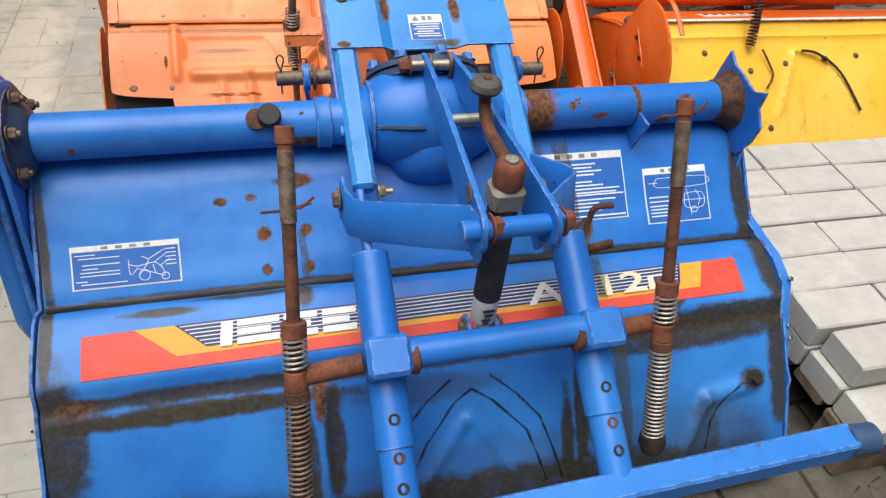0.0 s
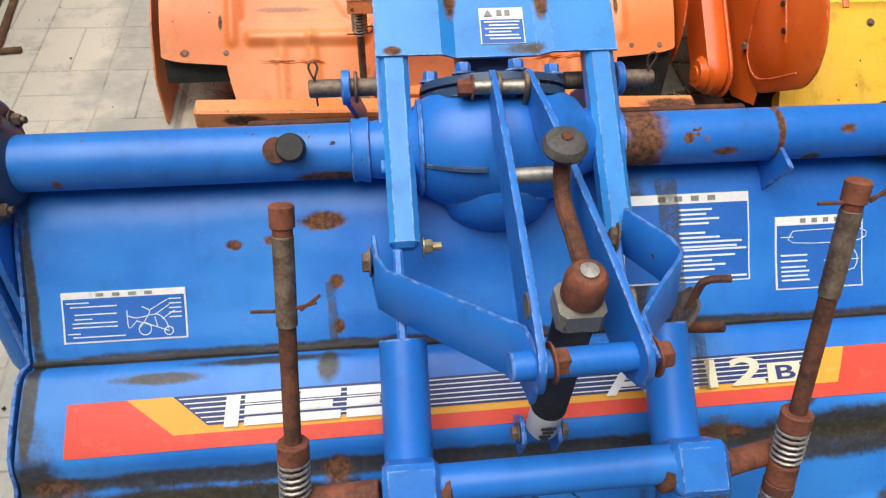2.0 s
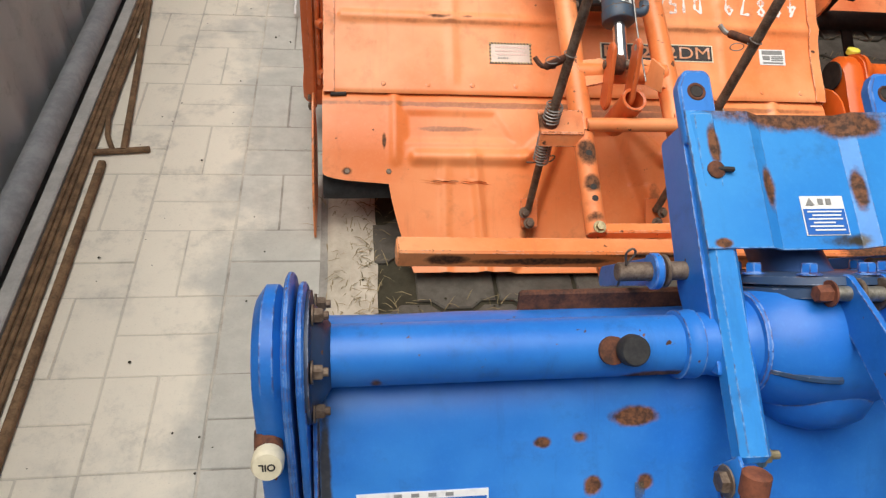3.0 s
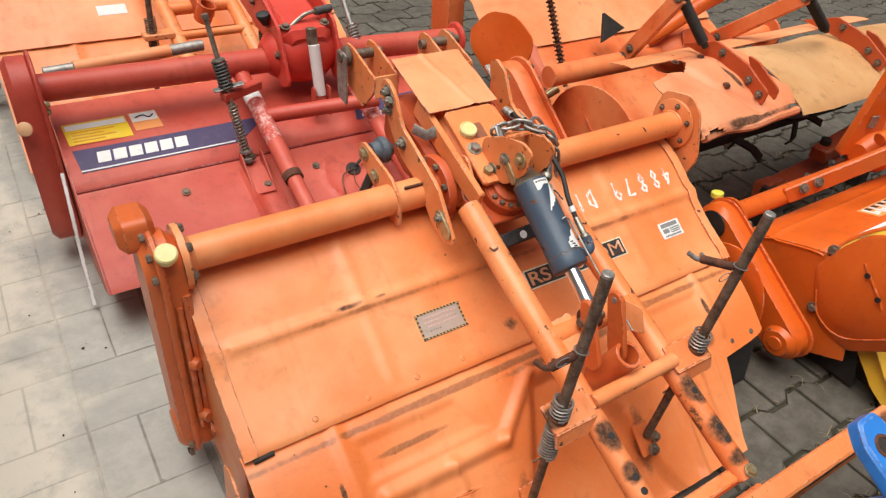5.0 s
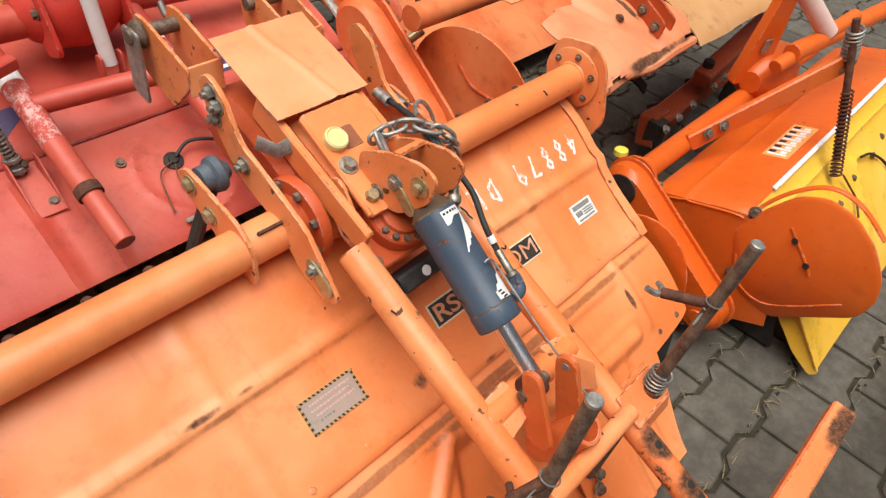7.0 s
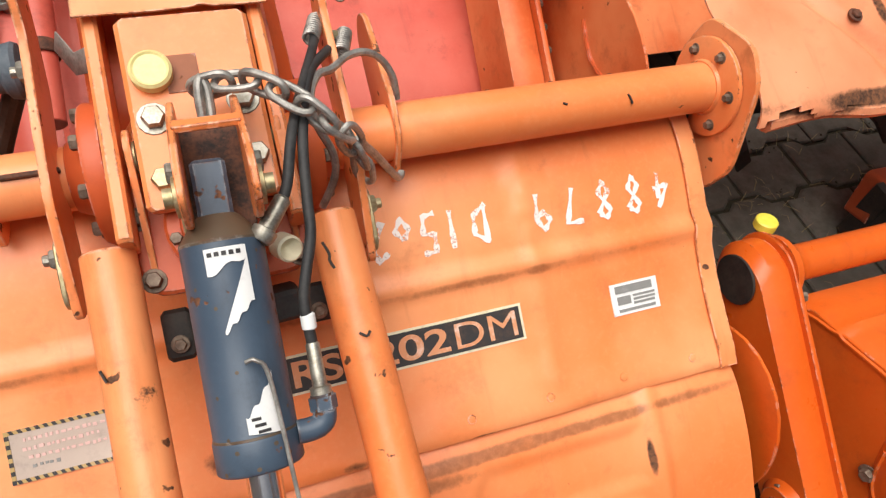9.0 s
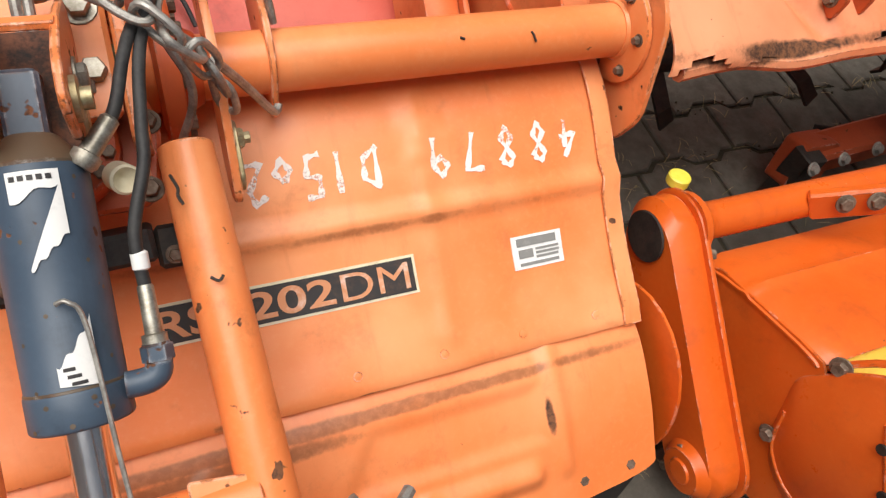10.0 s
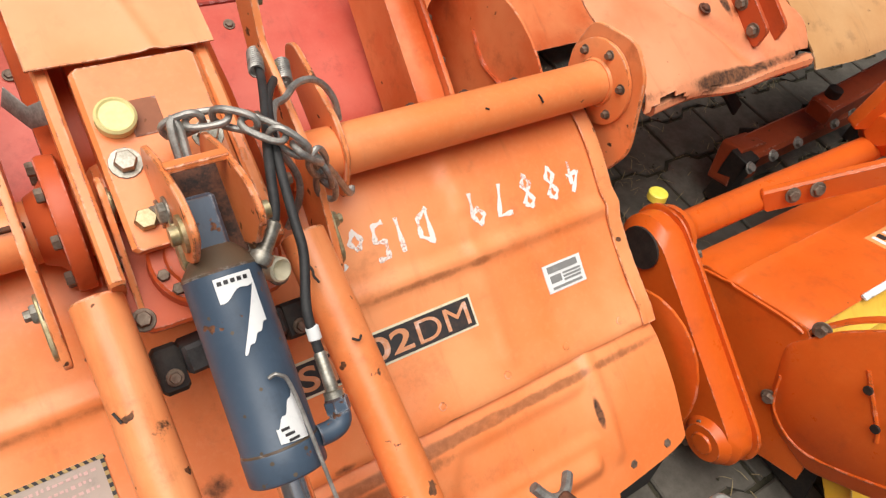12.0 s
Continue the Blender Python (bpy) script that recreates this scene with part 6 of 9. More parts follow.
# cylinder bracket, cylinder, rod
for x in (-0.023, 0.030):
    part("cylinder_bracket", plate(B(), rounded([(2.238, 0.650), (2.182, 0.680), (2.118, 0.698), (2.086, 0.688), (2.098, 0.640), (2.150, 0.588), (2.235, 0.572)], 0.014), (x, 0, 0), (0, 1, 0), (0, 0, 1), 0.006), orange_arm, tB)
    part("slot_plate", plate(B(), hull((2.150, 0.632), 0.010, (2.128, 0.612), 0.010, 8), (x + (0.004 if x > 0 else -0.004), 0, 0), (0, 1, 0), (0, 0, 1), 0.005), brass, tB)
    bolts(tB, [((x + (0.004 if x > 0 else -0.004), 2.160, 0.640), (1 if x > 0 else -1, 0, 0)), ((x + (0.004 if x > 0 else -0.004), 2.195, 0.600), (1 if x > 0 else -1, 0, 0))], zinc, 0.010, 0.008)
    part("bracket_washer", lathe(B(), (x * 1.1, 2.115, 0.662), (1 if x > 0 else -1, 0, 0), [(0, 0.016), (0.004, 0.016), (0.005, 0.008), (0.012, 0.008)], 18), brass, tB)
part("bracket_web", plate(B(), rounded([(-0.022, -0.045), (0.029, -0.045), (0.029, 0.045), (-0.022, 0.045)], 0.003), (0, 2.160, 0.628), (1, 0, 0), (0, 0.86, 0.50), 0.005), rust_pit, tB)
part("bracket_bridge", bar(B(), (-0.023, 2.168, 0.683), (0.030, 2.168, 0.683), 0.014, 0.006, (0, 0.35, 1), 0.001), orange_arm, tB)
c0, c1 = Vector((-0.003, 2.106, 0.612)), Vector((-0.006, 1.950, 0.512))
cd = (c1 - c0).normalized()
bm = B()
lathe(bm, c0 - cd * 0.085, cd, [(0.066, 0.012), (0.067, 0.019), (0.0855, 0.0322), (0.0865, 0.0333), (0.088, 0.0335), (0.155, 0.0335), (0.2425, 0.0335), (0.2435, 0.0342), (0.245, 0.0348), (0.2675, 0.0348), (0.2690, 0.0340), (0.2700, 0.0325), (0.271, 0.015)], 40)
bar(bm, c0 - cd * 0.066, c0 - cd * 0.010, 0.028, 0.022, (0, -0.5, 0.85), 0.003)
cyl = part("hydraulic_cylinder", bm, slate, tB, "slate blue hydraulic cylinder with torn white stickers")
rusty_slate = paint("rust_bitten_slate_paint", (0.085, 0.060, 0.040), (0.14, 0.095, 0.055), rust=0.9, chips=1.0)
part("weld_ring", lathe(B(), c0 - cd * 0.0205, cd, [(0, 0.0160), (0.003, 0.0196), (0.011, 0.0260), (0.0200, 0.0329), (0.0215, 0.0338), (0.0235, 0.0336), (0.024, 0.0325)], 36), rusty_slate, cyl, "rusty weld round the cylinder's shoulder")
part("weld_ring", lathe(B(), c0 + cd * 0.1555, cd, [(0, 0.0330), (0.001, 0.0340), (0.0025, 0.0342), (0.0035, 0.0335)], 36), rusty_slate, cyl)
ce = c0 + cd * 0.19
part("piston_rod", tube(B(), ce - cd * 0.01, ce + cd * 0.085, 0.0142, seg=28), chrome, tB, "chromed piston rod")
side = Vector((1, 0, 0)) - cd * cd.x
side.normalize()
front = side.cross(cd)
if front.z < 0:
    front = -front


def on_cyl(bm, k0, k1, a0, a1, r, ragged=None, n=10):
    """A film wrapped on the cylinder; a: degrees round it from its upper face."""
    f = lambda k, a: c0 + cd * k + (front * math.cos(radians(a)) + side * math.sin(radians(a))) * r
    rows = []
    for i in range(n + 1):
        t = i / n
        lo, hi = (k0, k1) if ragged is None else ragged(t, k0, k1)
        rows.append((bm.verts.new(f(lo, a0 + (a1 - a0) * t)), bm.verts.new(f(hi, a0 + (a1 - a0) * t))))
    for a, b in zip(rows, rows[1:]):
        bm.faces.new((a[0], b[0], b[1], a[1]))
    return bm


part("sticker", on_cyl(B(), 0.008, 0.030, -24, 30, 0.0347, lambda t, a, b: (a, a + (b - a) * (0.95 - 0.55 * t + 0.10 * math.sin(9 * t)))), f_white, cyl, "torn white sticker")
part("sticker", on_cyl(B(), 0.015, 0.075, -14, 30, 0.0348, lambda t, a, b: (b - 0.058 * t - 0.002, b - 0.024 * t + 0.0015 * math.sin(20 * t)), 16), f_white, cyl, "torn white sticker")
part("sticker", on_cyl(B(), 0.110, 0.156, -8, 34, 0.0348, lambda t, a, b: (b - 0.016 - 0.03 * t ** 1.3 + 0.002 * math.sin(17 * t), b - 0.003 * (1 - t)), 16), f_white, cyl, "torn white sticker")
bm = B()
for i in range(5):
    on_cyl(bm, 0.011, 0.0145, -20 + 9 * i, -14 + 9 * i, 0.0352, None, 2)
tagged(part("print", bm, f_black, cyl), kind="stuff")
bm = B()
for i in range(3):
    on_cyl(bm, 0.141 + 0.005 * i, 0.1435 + 0.005 * i, -2 + 3 * i, 10 + 5 * i, 0.0352, None, 3)
tagged(part("print", bm, f_black, cyl), kind="stuff")
for k, a in ((0.012, 46), (0.052, -24), (0.070, 44), (0.103, -12), (0.153, -40), (0.120, -46), (0.035, -50), (0.138, 52), (0.090, 60)):
    part("paint_chip", on_cyl(B(), k, k + 0.0035, a, a + 5, 0.03375, lambda t, p, q: (p + 0.001 * abs(2 * t - 1), q - 0.0012 * abs(2 * t - 1)), 4), rusty_slate, cyl)
for k, a in ((0.163, -30), (0.178, -6), (0.172, 38), (0.179, -52), (0.162, 20)):
    part("paint_chip", on_cyl(B(), k, k + 0.004, a, a + 6, 0.03505, lambda t, p, q: (p + 0.001 * abs(2 * t - 1), q - 0.0012 * abs(2 * t - 1)), 4), rusty_slate, cyl)

# indicator wire
w0 = c0 + cd * 0.098 + front * 0.0385 + side * 0.012
part("indicator_wire", path(B(), [w0 + side * -0.010, w0 + side * -0.002 + front * 0.003, w0 + cd * 0.02 + side * 0.006, w0 + cd * 0.13 + side * 0.012, w0 + cd * 0.235 + side * 0.022], 0.0018, 8, 5), steel, tB, "thin bent steel wire")
# port elbow and hoses
e0 = c0 + cd * 0.164 + side * 0.032 + front * 0.010
bm = B()
path(bm, [e0, e0 + side * 0.011, e0 + side * 0.019 - cd * 0.002, e0 + side * 0.0235 - cd * 0.008, e0 + side * 0.0240 - cd * 0.026], 0.0098, 14, 4)
lathe(bm, e0 + side * 0.0240 - cd * 0.012, -cd, [(0, 0.0098), (0.001, 0.0115), (0.012, 0.0115), (0.013, 0.009)], 6)
part("port_elbow", bm, slate, tB)
h0 = e0 + side * 0.024 - cd * 0.025
part("hose_fitting", lathe(B(), h0, -cd, [(0, 0.0075), (0.001, 0.009), (0.007, 0.009), (0.008, 0.0062), (0.042, 0.0058), (0.044, 0.0045)], 16), zinc, tB)
bm = B()
h1 = h0 - cd * 0.042
path(bm, [h1, h1 - cd * 0.04 + front * 0.005, Vector((0.067, 2.090, 0.617)), Vector((0.071, 2.12, 0.630)), Vector((0.080, 2.176, 0.648)), Vector((0.102, 2.254, 0.645)), Vector((0.132, 2.313, 0.622)), Vector((0.164, 2.355, 0.605))], 0.0047, 12, 6)
part("hose", bm, rubber, tB, "black rubber hydraulic hose")
part("hose_band", tube(B(), h1 - cd * 0.012 + front * 0.001, h1 - cd * 0.026 + front * 0.003, 0.0062, seg=14), f_white, tB)
part("hose_fitting", lathe(B(), Vector((0.026, 2.092, 0.620)), Vector((0.6, 0.66, 0.36)), [(0, 0.008), (0.004, 0.0105), (0.011, 0.0105), (0.012, 0.0075), (0.040, 0.007), (0.042, 0.005)], 16), zinc, tB)
bm = B()
k0 = Vector((0.026, 2.092, 0.620)) + Vector((0.6, 0.66, 0.36)).normalized() * 0.041
path(bm, [k0, k0 + Vector((0.006, 0.012, 0.005)), Vector((0.067, 2.164, 0.650)), Vector((0.076, 2.192, 0.652)), Vector((0.096, 2.246, 0.648)), Vector((0.119, 2.313, 0.632)), Vector((0.135, 2.372, 0.618))], 0.0047, 12, 6)
part("hose", bm, rubber, tB, "black rubber hydraulic hose")
for q in ((0.131, 2.360, 0.622), (0.160, 2.352, 0.607)):
    q = Vector(q)
    part("hose_guard", spring(B(), q - Vector((0.012, 0.035, -0.008)), q + Vector((0.004, 0.012, -0.003)), 0.0076, 0.0016, 10), steel, tB)
part("plug", lathe(B(), (0.046, 2.118, 0.575), (0.25, -0.6, 0.45), [(0, 0.012), (0.018, 0.012), (0.020, 0.010), (0.015, 0.008), (0.008, 0.0)], 20), cream, tB, "cream plastic hose plug")
part("wire_loop", path(B(), [(0.101, 2.198, 0.52), (0.114, 2.200, 0.56), (0.113, 2.205, 0.59), (0.100, 2.217, 0.62), (0.099, 2.233, 0.64), (0.112, 2.261, 0.638), (0.128, 2.272, 0.634), (0.150, 2.296, 0.628), (0.172, 2.306, 0.622), (0.190, 2.308, 0.608), (0.202, 2.302, 0.588), (0.206, 2.294, 0.564)], 0.0040, 8, 5), steel, tB, "stiff grey wire loop")
# chain
ch = [Vector(p) for p in ((0.004, 2.240, 0.656), (0.024, 2.236, 0.664), (0.046, 2.228, 0.669), (0.067, 2.212, 0.669), (0.087, 2.194, 0.664), (0.104, 2.182, 0.650), (0.120, 2.184, 0.634), (0.131, 2.190, 0.610), (0.139, 2.193, 0.585), (0.143, 2.195, 0.560))]
chain = thing("chain", (0.07, 2.22, 0.60), "grey steel link chain hanging over the gearbox", "chain")
for i in range(len(ch) - 1):
    a, b = ch[i], ch[i + 1]
    m_, dd = (a + b) / 2, (b - a).normalized()
    _, u, v = axes(dd)
    w = u if i % 2 else v
    L, W = (b - a).length * 0.5 + 0.0075, 0.0108
    pts = []
    for k in range(17):
        t = 2 * math.pi * k / 16
        pts.append(m_ + dd * L * math.copysign(abs(math.cos(t)) ** 0.7, math.cos(t)) + w * W * math.copysign(abs(math.sin(t)) ** 0.7, math.sin(t)))
    part("link", path(B(), pts, 0.0035, 10, 1), steel, chain)
part("hook_rod", path(B(), [(0.135, 2.198, 0.61), (0.161, 2.212, 0.566), (0.188, 2.226, 0.516), (0.195, 2.230, 0.509), (0.198, 2.236, 0.511)], 0.0042, 8, 4), steel, chain)
part("shackle", path(B(), [(0.002, 2.205, 0.636), (0.002, 2.228, 0.660), (0.006, 2.240, 0.668), (0.010, 2.232, 0.660), (0.009, 2.212, 0.640)], 0.0042, 10, 4), steel, chain)

# arms
for sx, sx2, sg in ((-0.100, -0.094, -1), (0.100, 0.122, 1)):
    a, b = Vector((sx, 2.162, 0.550)), Vector((sx2, 1.55, 0.272))
    dd = (b - a).normalized()
    ar = part("lower_arm", tube(B(), a, a + dd * 0.45, 0.0238, seg=28, hollow=0.019), orange_arm, tB)
    part("lower_arm_inner", tube(B(), a + dd * 0.44, b, 0.0212, seg=24), orange_rusty, tB)
    up = Vector((0, -0.42, 0.9))
    for k in (0.50, 0.575, 0.60):
        q = a + dd * k + up * 0.0187
        part("arm_hole", lathe(B(), q, up, [(0, 0.0068), (0.0026, 0.0068), (0.003, 0.005), (0.0030, 0)], 12), dark, ar)
    bolts(tB, [(b + up * 0.024 - dd * 0.01, up)], brass, 0.009, 0.008)
    # hanger links at the arm's upper end
    for off in (-0.034, 0.034):
        if off * sg > 0:
            continue
        part("hanger_link", plate(B(), hull((2.165, 0.51), 0.020, (2.235, 0.60), 0.018, 8), (sx + off * 1.0, 0, 0), (0, 1, 0), (0, 0, 1), 0.006), orange_arm, tB)
        bolts(tB, [((sx + off + 0.004 * -sg, 2.17, 0.512), (-sg, 0, 0)), ((sx + off - 0.004 * sg, 2.23, 0.595), (-sg, 0, 0))], brass, 0.010, 0.009, tail=0.006)
    # guide plate for the spring rod
    gp = Vector((sg * 0.165, 1.757, 0.392))
    part("guide_plate", plate(B(), rounded([(-0.052, -0.028), (0.042, -0.028), (0.042, 0.028), (-0.052, 0.028)], 0.004), gp + Vector((sg * -0.012, 0, 0.0)), (sg, 0, 0), (0, 0.9, 0.42), 0.006), orange_rusty, tB)
    part("guide_lip", bar(B(), gp + Vector((sg * -0.06, -0.026, -0.022)), gp + Vector((sg * 0.03, -0.026, -0.022)), 0.004, 0.032, (0, 0.3, 1), 0.001), orange_rusty, tB)
    t0 = Vector((-0.160, 1.750, 0.703)) if sg < 0 else Vector((0.190, 1.738, 0.708))
    t1 = Vector((-0.168, 1.768, 0.130)) if sg < 0 else Vector((0.145, 1.768, 0.130))
    mid_ = Vector((sg * 0.172, 1.757, 0.392))
    dd1, dd2 = (mid_ - t0).normalized(), (t1 - mid_).normalized()
    part("spring_rod", tube(B(), t0, mid_, 0.0095, seg=14), steel_brown, tB, "dark worn steel spring rod")
    part("spring_rod", tube(B(), mid_, t1, 0.0085, seg=14), steel_brown, tB)
    part("rod_end", tube(B(), t0 - dd1 * 0.004, t0 + dd1 * 0.004, 0.0096, seg=14), steel, tB)
    part("spring", spring(B(), mid_ - dd1 * 0.045, mid_ - dd1 * 0.006, 0.0165, 0.0020, 5), steel, tB)
    part("spring", spring(B(), mid_ + dd2 * 0.012, mid_ + dd2 * 0.105, 0.0160, 0.0020, 12), steel, tB)
    part("spring_seat", tube(B(), mid_ - dd1 * 0.006, mid_ + dd2 * 0.012, 0.018, seg=16), rust, tB)
    q = mid_ + dd2 * 0.11
    part("split_pin", path(B(), [q + Vector((-0.03, 0, 0)), q, q + Vector((0.022, 0, 0.003)), q + Vector((0.03, 0, 0.016)), q + Vector((0.018, 0, 0.018)), q + Vector((0.0, -0.004, 0.002))], 0.0018, 6, 4), steel_brown, tB)
    part("foot_bracket", plate(B(), rounded([(-0.02, -0.035), (0.02, -0.035), (0.02, 0.035), (-0.02, 0.035)], 0.004), t1 + Vector((sg * -0.004, 0.0, -0.006)), (1, 0, 0), (0, 0.74, 0.68), 0.005), case_orange, tB)
    bolts(tB, [(t1 + Vector((sg * 0.012, -0.012, 0.006)), (0.2, -0.7, 0.7)), (t1 + Vector((0, -0.028, -0.012)), (0.0, -0.7, 0.7))], steel_brown, 0.009, 0.010)
    # wing-bolt handle wired to the rod
    q = t0 + dd1 * (0.115 if sg > 0 else 0.155)
    hb = q + Vector((-0.016, 0.066, -0.020)) if sg > 0 else q + Vector((-0.036, 0.022, -0.038))
    part("wing_bolt", tube(B(), q, hb, 0.008, seg=12), rust, tB)
    part("wing", path(B(), [hb + Vector((-0.020, 0.016, 0.010)), hb + Vector((-0.010, 0.004, 0.002)), hb, hb + Vector((0.010, 0.004, -0.002)), hb + Vector((0.022, 0.014, -0.008))], 0.0048, 8, 4), steel if sg > 0 else rust, tB)
    part("tie_wire", path(B(), [q + Vector((0.012 * math.cos(a), 0.012 * math.sin(a), 0.006 * math.sin(a * 0.5))) for a in (0.7 * i for i in range(14))], 0.0012, 5, 3), steel, tB)
    part("tie_wire", path(B(), [q + Vector((-0.03, 0, -0.012)) + Vector((0.014 * math.cos(a), 0.004, 0.008 * math.sin(a))) for a in (0.7 * i for i in range(10))], 0.0010, 5, 3), steel, tB)
    # weld plates on the arms
    part("gusset", plate(B(), rounded([(-0.028, -0.03), (0.03, -0.03), (0.03, 0.03), (-0.02, 0.035)], 0.005), a + dd * 0.315 + Vector((sg * -0.030, 0, 0.018)), (sg * -1, 0.1, 0.1), dd, 0.006), orange_rusty, tB)
part("cross_bar", tube(B(), (-0.095, 1.757, 0.388), (0.112, 1.757, 0.390), 0.0145, seg=20), orange_arm, tB)
part("cross_bar", tube(B(), (-0.098, 1.885, 0.428), (0.105, 1.885, 0.430), 0.022, seg=24), orange_arm, tB)
part("cross_bar", bar(B(), (-0.092, 1.565, 0.270), (0.118, 1.565, 0.270), 0.026, 0.022), orange_arm, tB)
# lever with its socket pipe
part("lever_plate", plate(B(), hull((1.840, 0.520), 0.018, (1.806, 0.425), 0.022, 10), (0.002, 0, 0), (0, 1, 0), (0, 0, 1), 0.010, 0.003), case_orange, tB)
part("lever_eye", tube(B(), (-0.004, 1.840, 0.520), (0.0085, 1.840, 0.520), 0.007, seg=14), steel, tB)
part("lever_tab", plate(B(), rounded([(-0.02, -0.03), (0.02, -0.03), (0.022, 0.02), (-0.01, 0.03)], 0.004), (0.055, 1.835, 0.462), (0.5, -0.5, 0), (0, 0.5, 0.9), 0.005), orange, tB)
part("lever_pin", tube(B(), (-0.048, 1.866, 0.462), (0.010, 1.866, 0.462), 0.009, seg=14), steel_brown, tB)
part("rod_clevis", tube(B(), (-0.034, 1.868, 0.462), (-0.006, 1.868, 0.462), 0.021, seg=20), rust, tB)
part("lever_plate", plate(B(), hull((1.862, 0.500), 0.016, (1.822, 0.405), 0.022, 10), (-0.040, 0, 0), (0, 1, 0), (0, 0, 1), 0.010, 0.003), case_orange, tB)
part("socket_pipe", tube(B(), (-0.003, 1.829, 0.332), (0.003, 1.780, 0.437), 0.0265, seg=30, hollow=0.020), case_orange, tB, "open orange socket pipe")
# tool bar
part("tool_bar", bar(B(), (-0.495, 1.508, 0.276), (0.515, 1.500, 0.262), 0.042, 0.044, (0, 0, 1), 0.004), bar_orange, tB, "rust-streaked orange square tool bar")
part("bar_bracket", bar(B(), (-0.06, 1.525, 0.235), (0.16, 1.525, 0.235), 0.03, 0.03, (0, 0, 1), 0.003), orange_arm, tB)
part("bar_bracket", bar(B(), (-0.08, 1.52, 0.20), (0.15, 1.52, 0.20), 0.05, 0.008, (0, 0, 1), 0.002), orange_arm, tB)
# small latch left of the cylinder and front apron
part("clamp_block", bar(B(), (-0.072, 2.118, 0.462), (-0.045, 2.118, 0.462), 0.05, 0.03, (0, -0.5, 0.8), 0.004), dark, tB)
part("rubber_block", bar(B(), (-0.045, 2.122, 0.468), (0.060, 2.126, 0.470), 0.03, 0.050, (0, -0.7, 0.7), 0.004), rubber, tB)
part("block_mark", lathe(B(), (0.006, 2.1055, 0.4866), (0, -0.7, 0.7), [(0, 0.0085), (0.0008, 0.0085), (0.0009, 0.0055)], 16), f_white, tB)
part("clamp_block", bar(B(), (0.060, 2.122, 0.462), (0.090, 2.122, 0.462), 0.04, 0.03, (0, -0.5, 0.8), 0.004), dark, tB)
bolts(tB, [((-0.058, 2.100, 0.474), (0, -0.6, 0.7)), ((0.075, 2.104, 0.474), (0, -0.6, 0.7))], steel_brown, 0.006, 0.006)
apB = Sheet([(2.315, 0.498), (2.345, 0.497), (2.365, 0.487), (2.375, 0.45), (2.38, 0.35)], -0.62, 0.605, lambda x, y, s: 0.002 * noise.noise((x * 7, s * 7, 19)))
part("apron", apB.mesh(40, 10, 0.003), orange_arm, tB)
bolts(tB, [((x, 2.352, 0.496), (0, 0.2, 1)) for x in (-0.5, -0.40, -0.31, 0.35, 0.44, 0.53)], rust, 0.006, 0.005)
part("stay_arm", path(B(), [(-0.245, 2.38, 0.40), (-0.215, 2.39, 0.47), (-0.180, 2.395, 0.54), (-0.165, 2.393, 0.57)], 0.011, 10, 4), dark, tB)

# scratches down to the dark metal
for pts in ([(0.488, 2.262, 0.553), (0.490, 2.258, 0.551), (0.492, 2.252, 0.546)], [(0.083, 2.121, 0.5637), (0.087, 2.110, 0.5595), (0.086, 2.104, 0.557), (0.089, 2.097, 0.5535)],
            [(0.098, 2.040, 0.5282), (0.104, 2.036, 0.5265), (0.108, 2.040, 0.5275)], [(-0.118, 2.06, 0.5265), (-0.114, 2.05, 0.5225)], [(0.40, 2.262, 0.5535), (0.405, 2.260, 0.5525)]):
    part("scratch", path(B(), pts, 0.0014, 5, 3), dark, tB)

# decals
sb = hoodB.s_of
mp_ = part("model_plate", hoodB.decal(B(), 0.033, sb(2.116), 0.326, sb(2.079), 0.0012, nx=24), f_cream, tB, "black model plate with worn orange letters")
part("plate_field", hoodB.decal(B(), 0.0365, sb(2.116) + 0.0030, 0.3225, sb(2.079) - 0.0030, 0.0022, nx=24), f_black, mp_)
bm = B()
hoodB.text(bm, "RS", 0.042, sb(2.079) - 0.0075, sb(2.079) - sb(2.116) - 0.0145, 0.0036, width=0.056, bold=0.018)
hoodB.text(bm, "1202", 0.112, sb(2.079) - 0.0075, sb(2.079) - sb(2.116) - 0.0145, 0.0036, width=0.116, bold=0.018)
hoodB.text(bm, "DM", 0.236, sb(2.079) - 0.0075, sb(2.079) - sb(2.116) - 0.0145, 0.0036, width=0.080, bold=0.0)
part("lettering", bm, f_peeled, mp_)
lb = part("sticker", hoodB.decal(B(), 0.452, sb(2.112), 0.522, sb(2.078), 0.0012), f_white, tB, "small worn white maker's label")
for i, (u0, u1, v, h, mt) in enumerate(((0.10, 0.88, 0.08, 0.24, f_grey), (0.12, 0.40, 0.42, 0.26, f_grey), (0.46, 0.92, 0.42, 0.07, f_grey), (0.46, 0.92, 0.54, 0.07, f_grey), (0.46, 0.90, 0.66, 0.07, f_grey), (0.12, 0.90, 0.82, 0.09, f_grey))):
    a0, ww, hh = sb(2.112), 0.07, sb(2.078) - sb(2.112)
    part("print_bar", hoodB.decal(B(), 0.452 + ww * u0, a0 + hh * v, 0.452 + ww * u1, a0 + hh * (v + h), 0.0022, nx=3, ns=1), mt, lb)
hz = part("hazard_label", hoodB.decal(B(), -0.245, sb(2.108), -0.142, sb(2.063), 0.0012), f_silver, tB, "silver label with black and yellow hazard border")
a0, a1 = sb(2.108), sb(2.063)
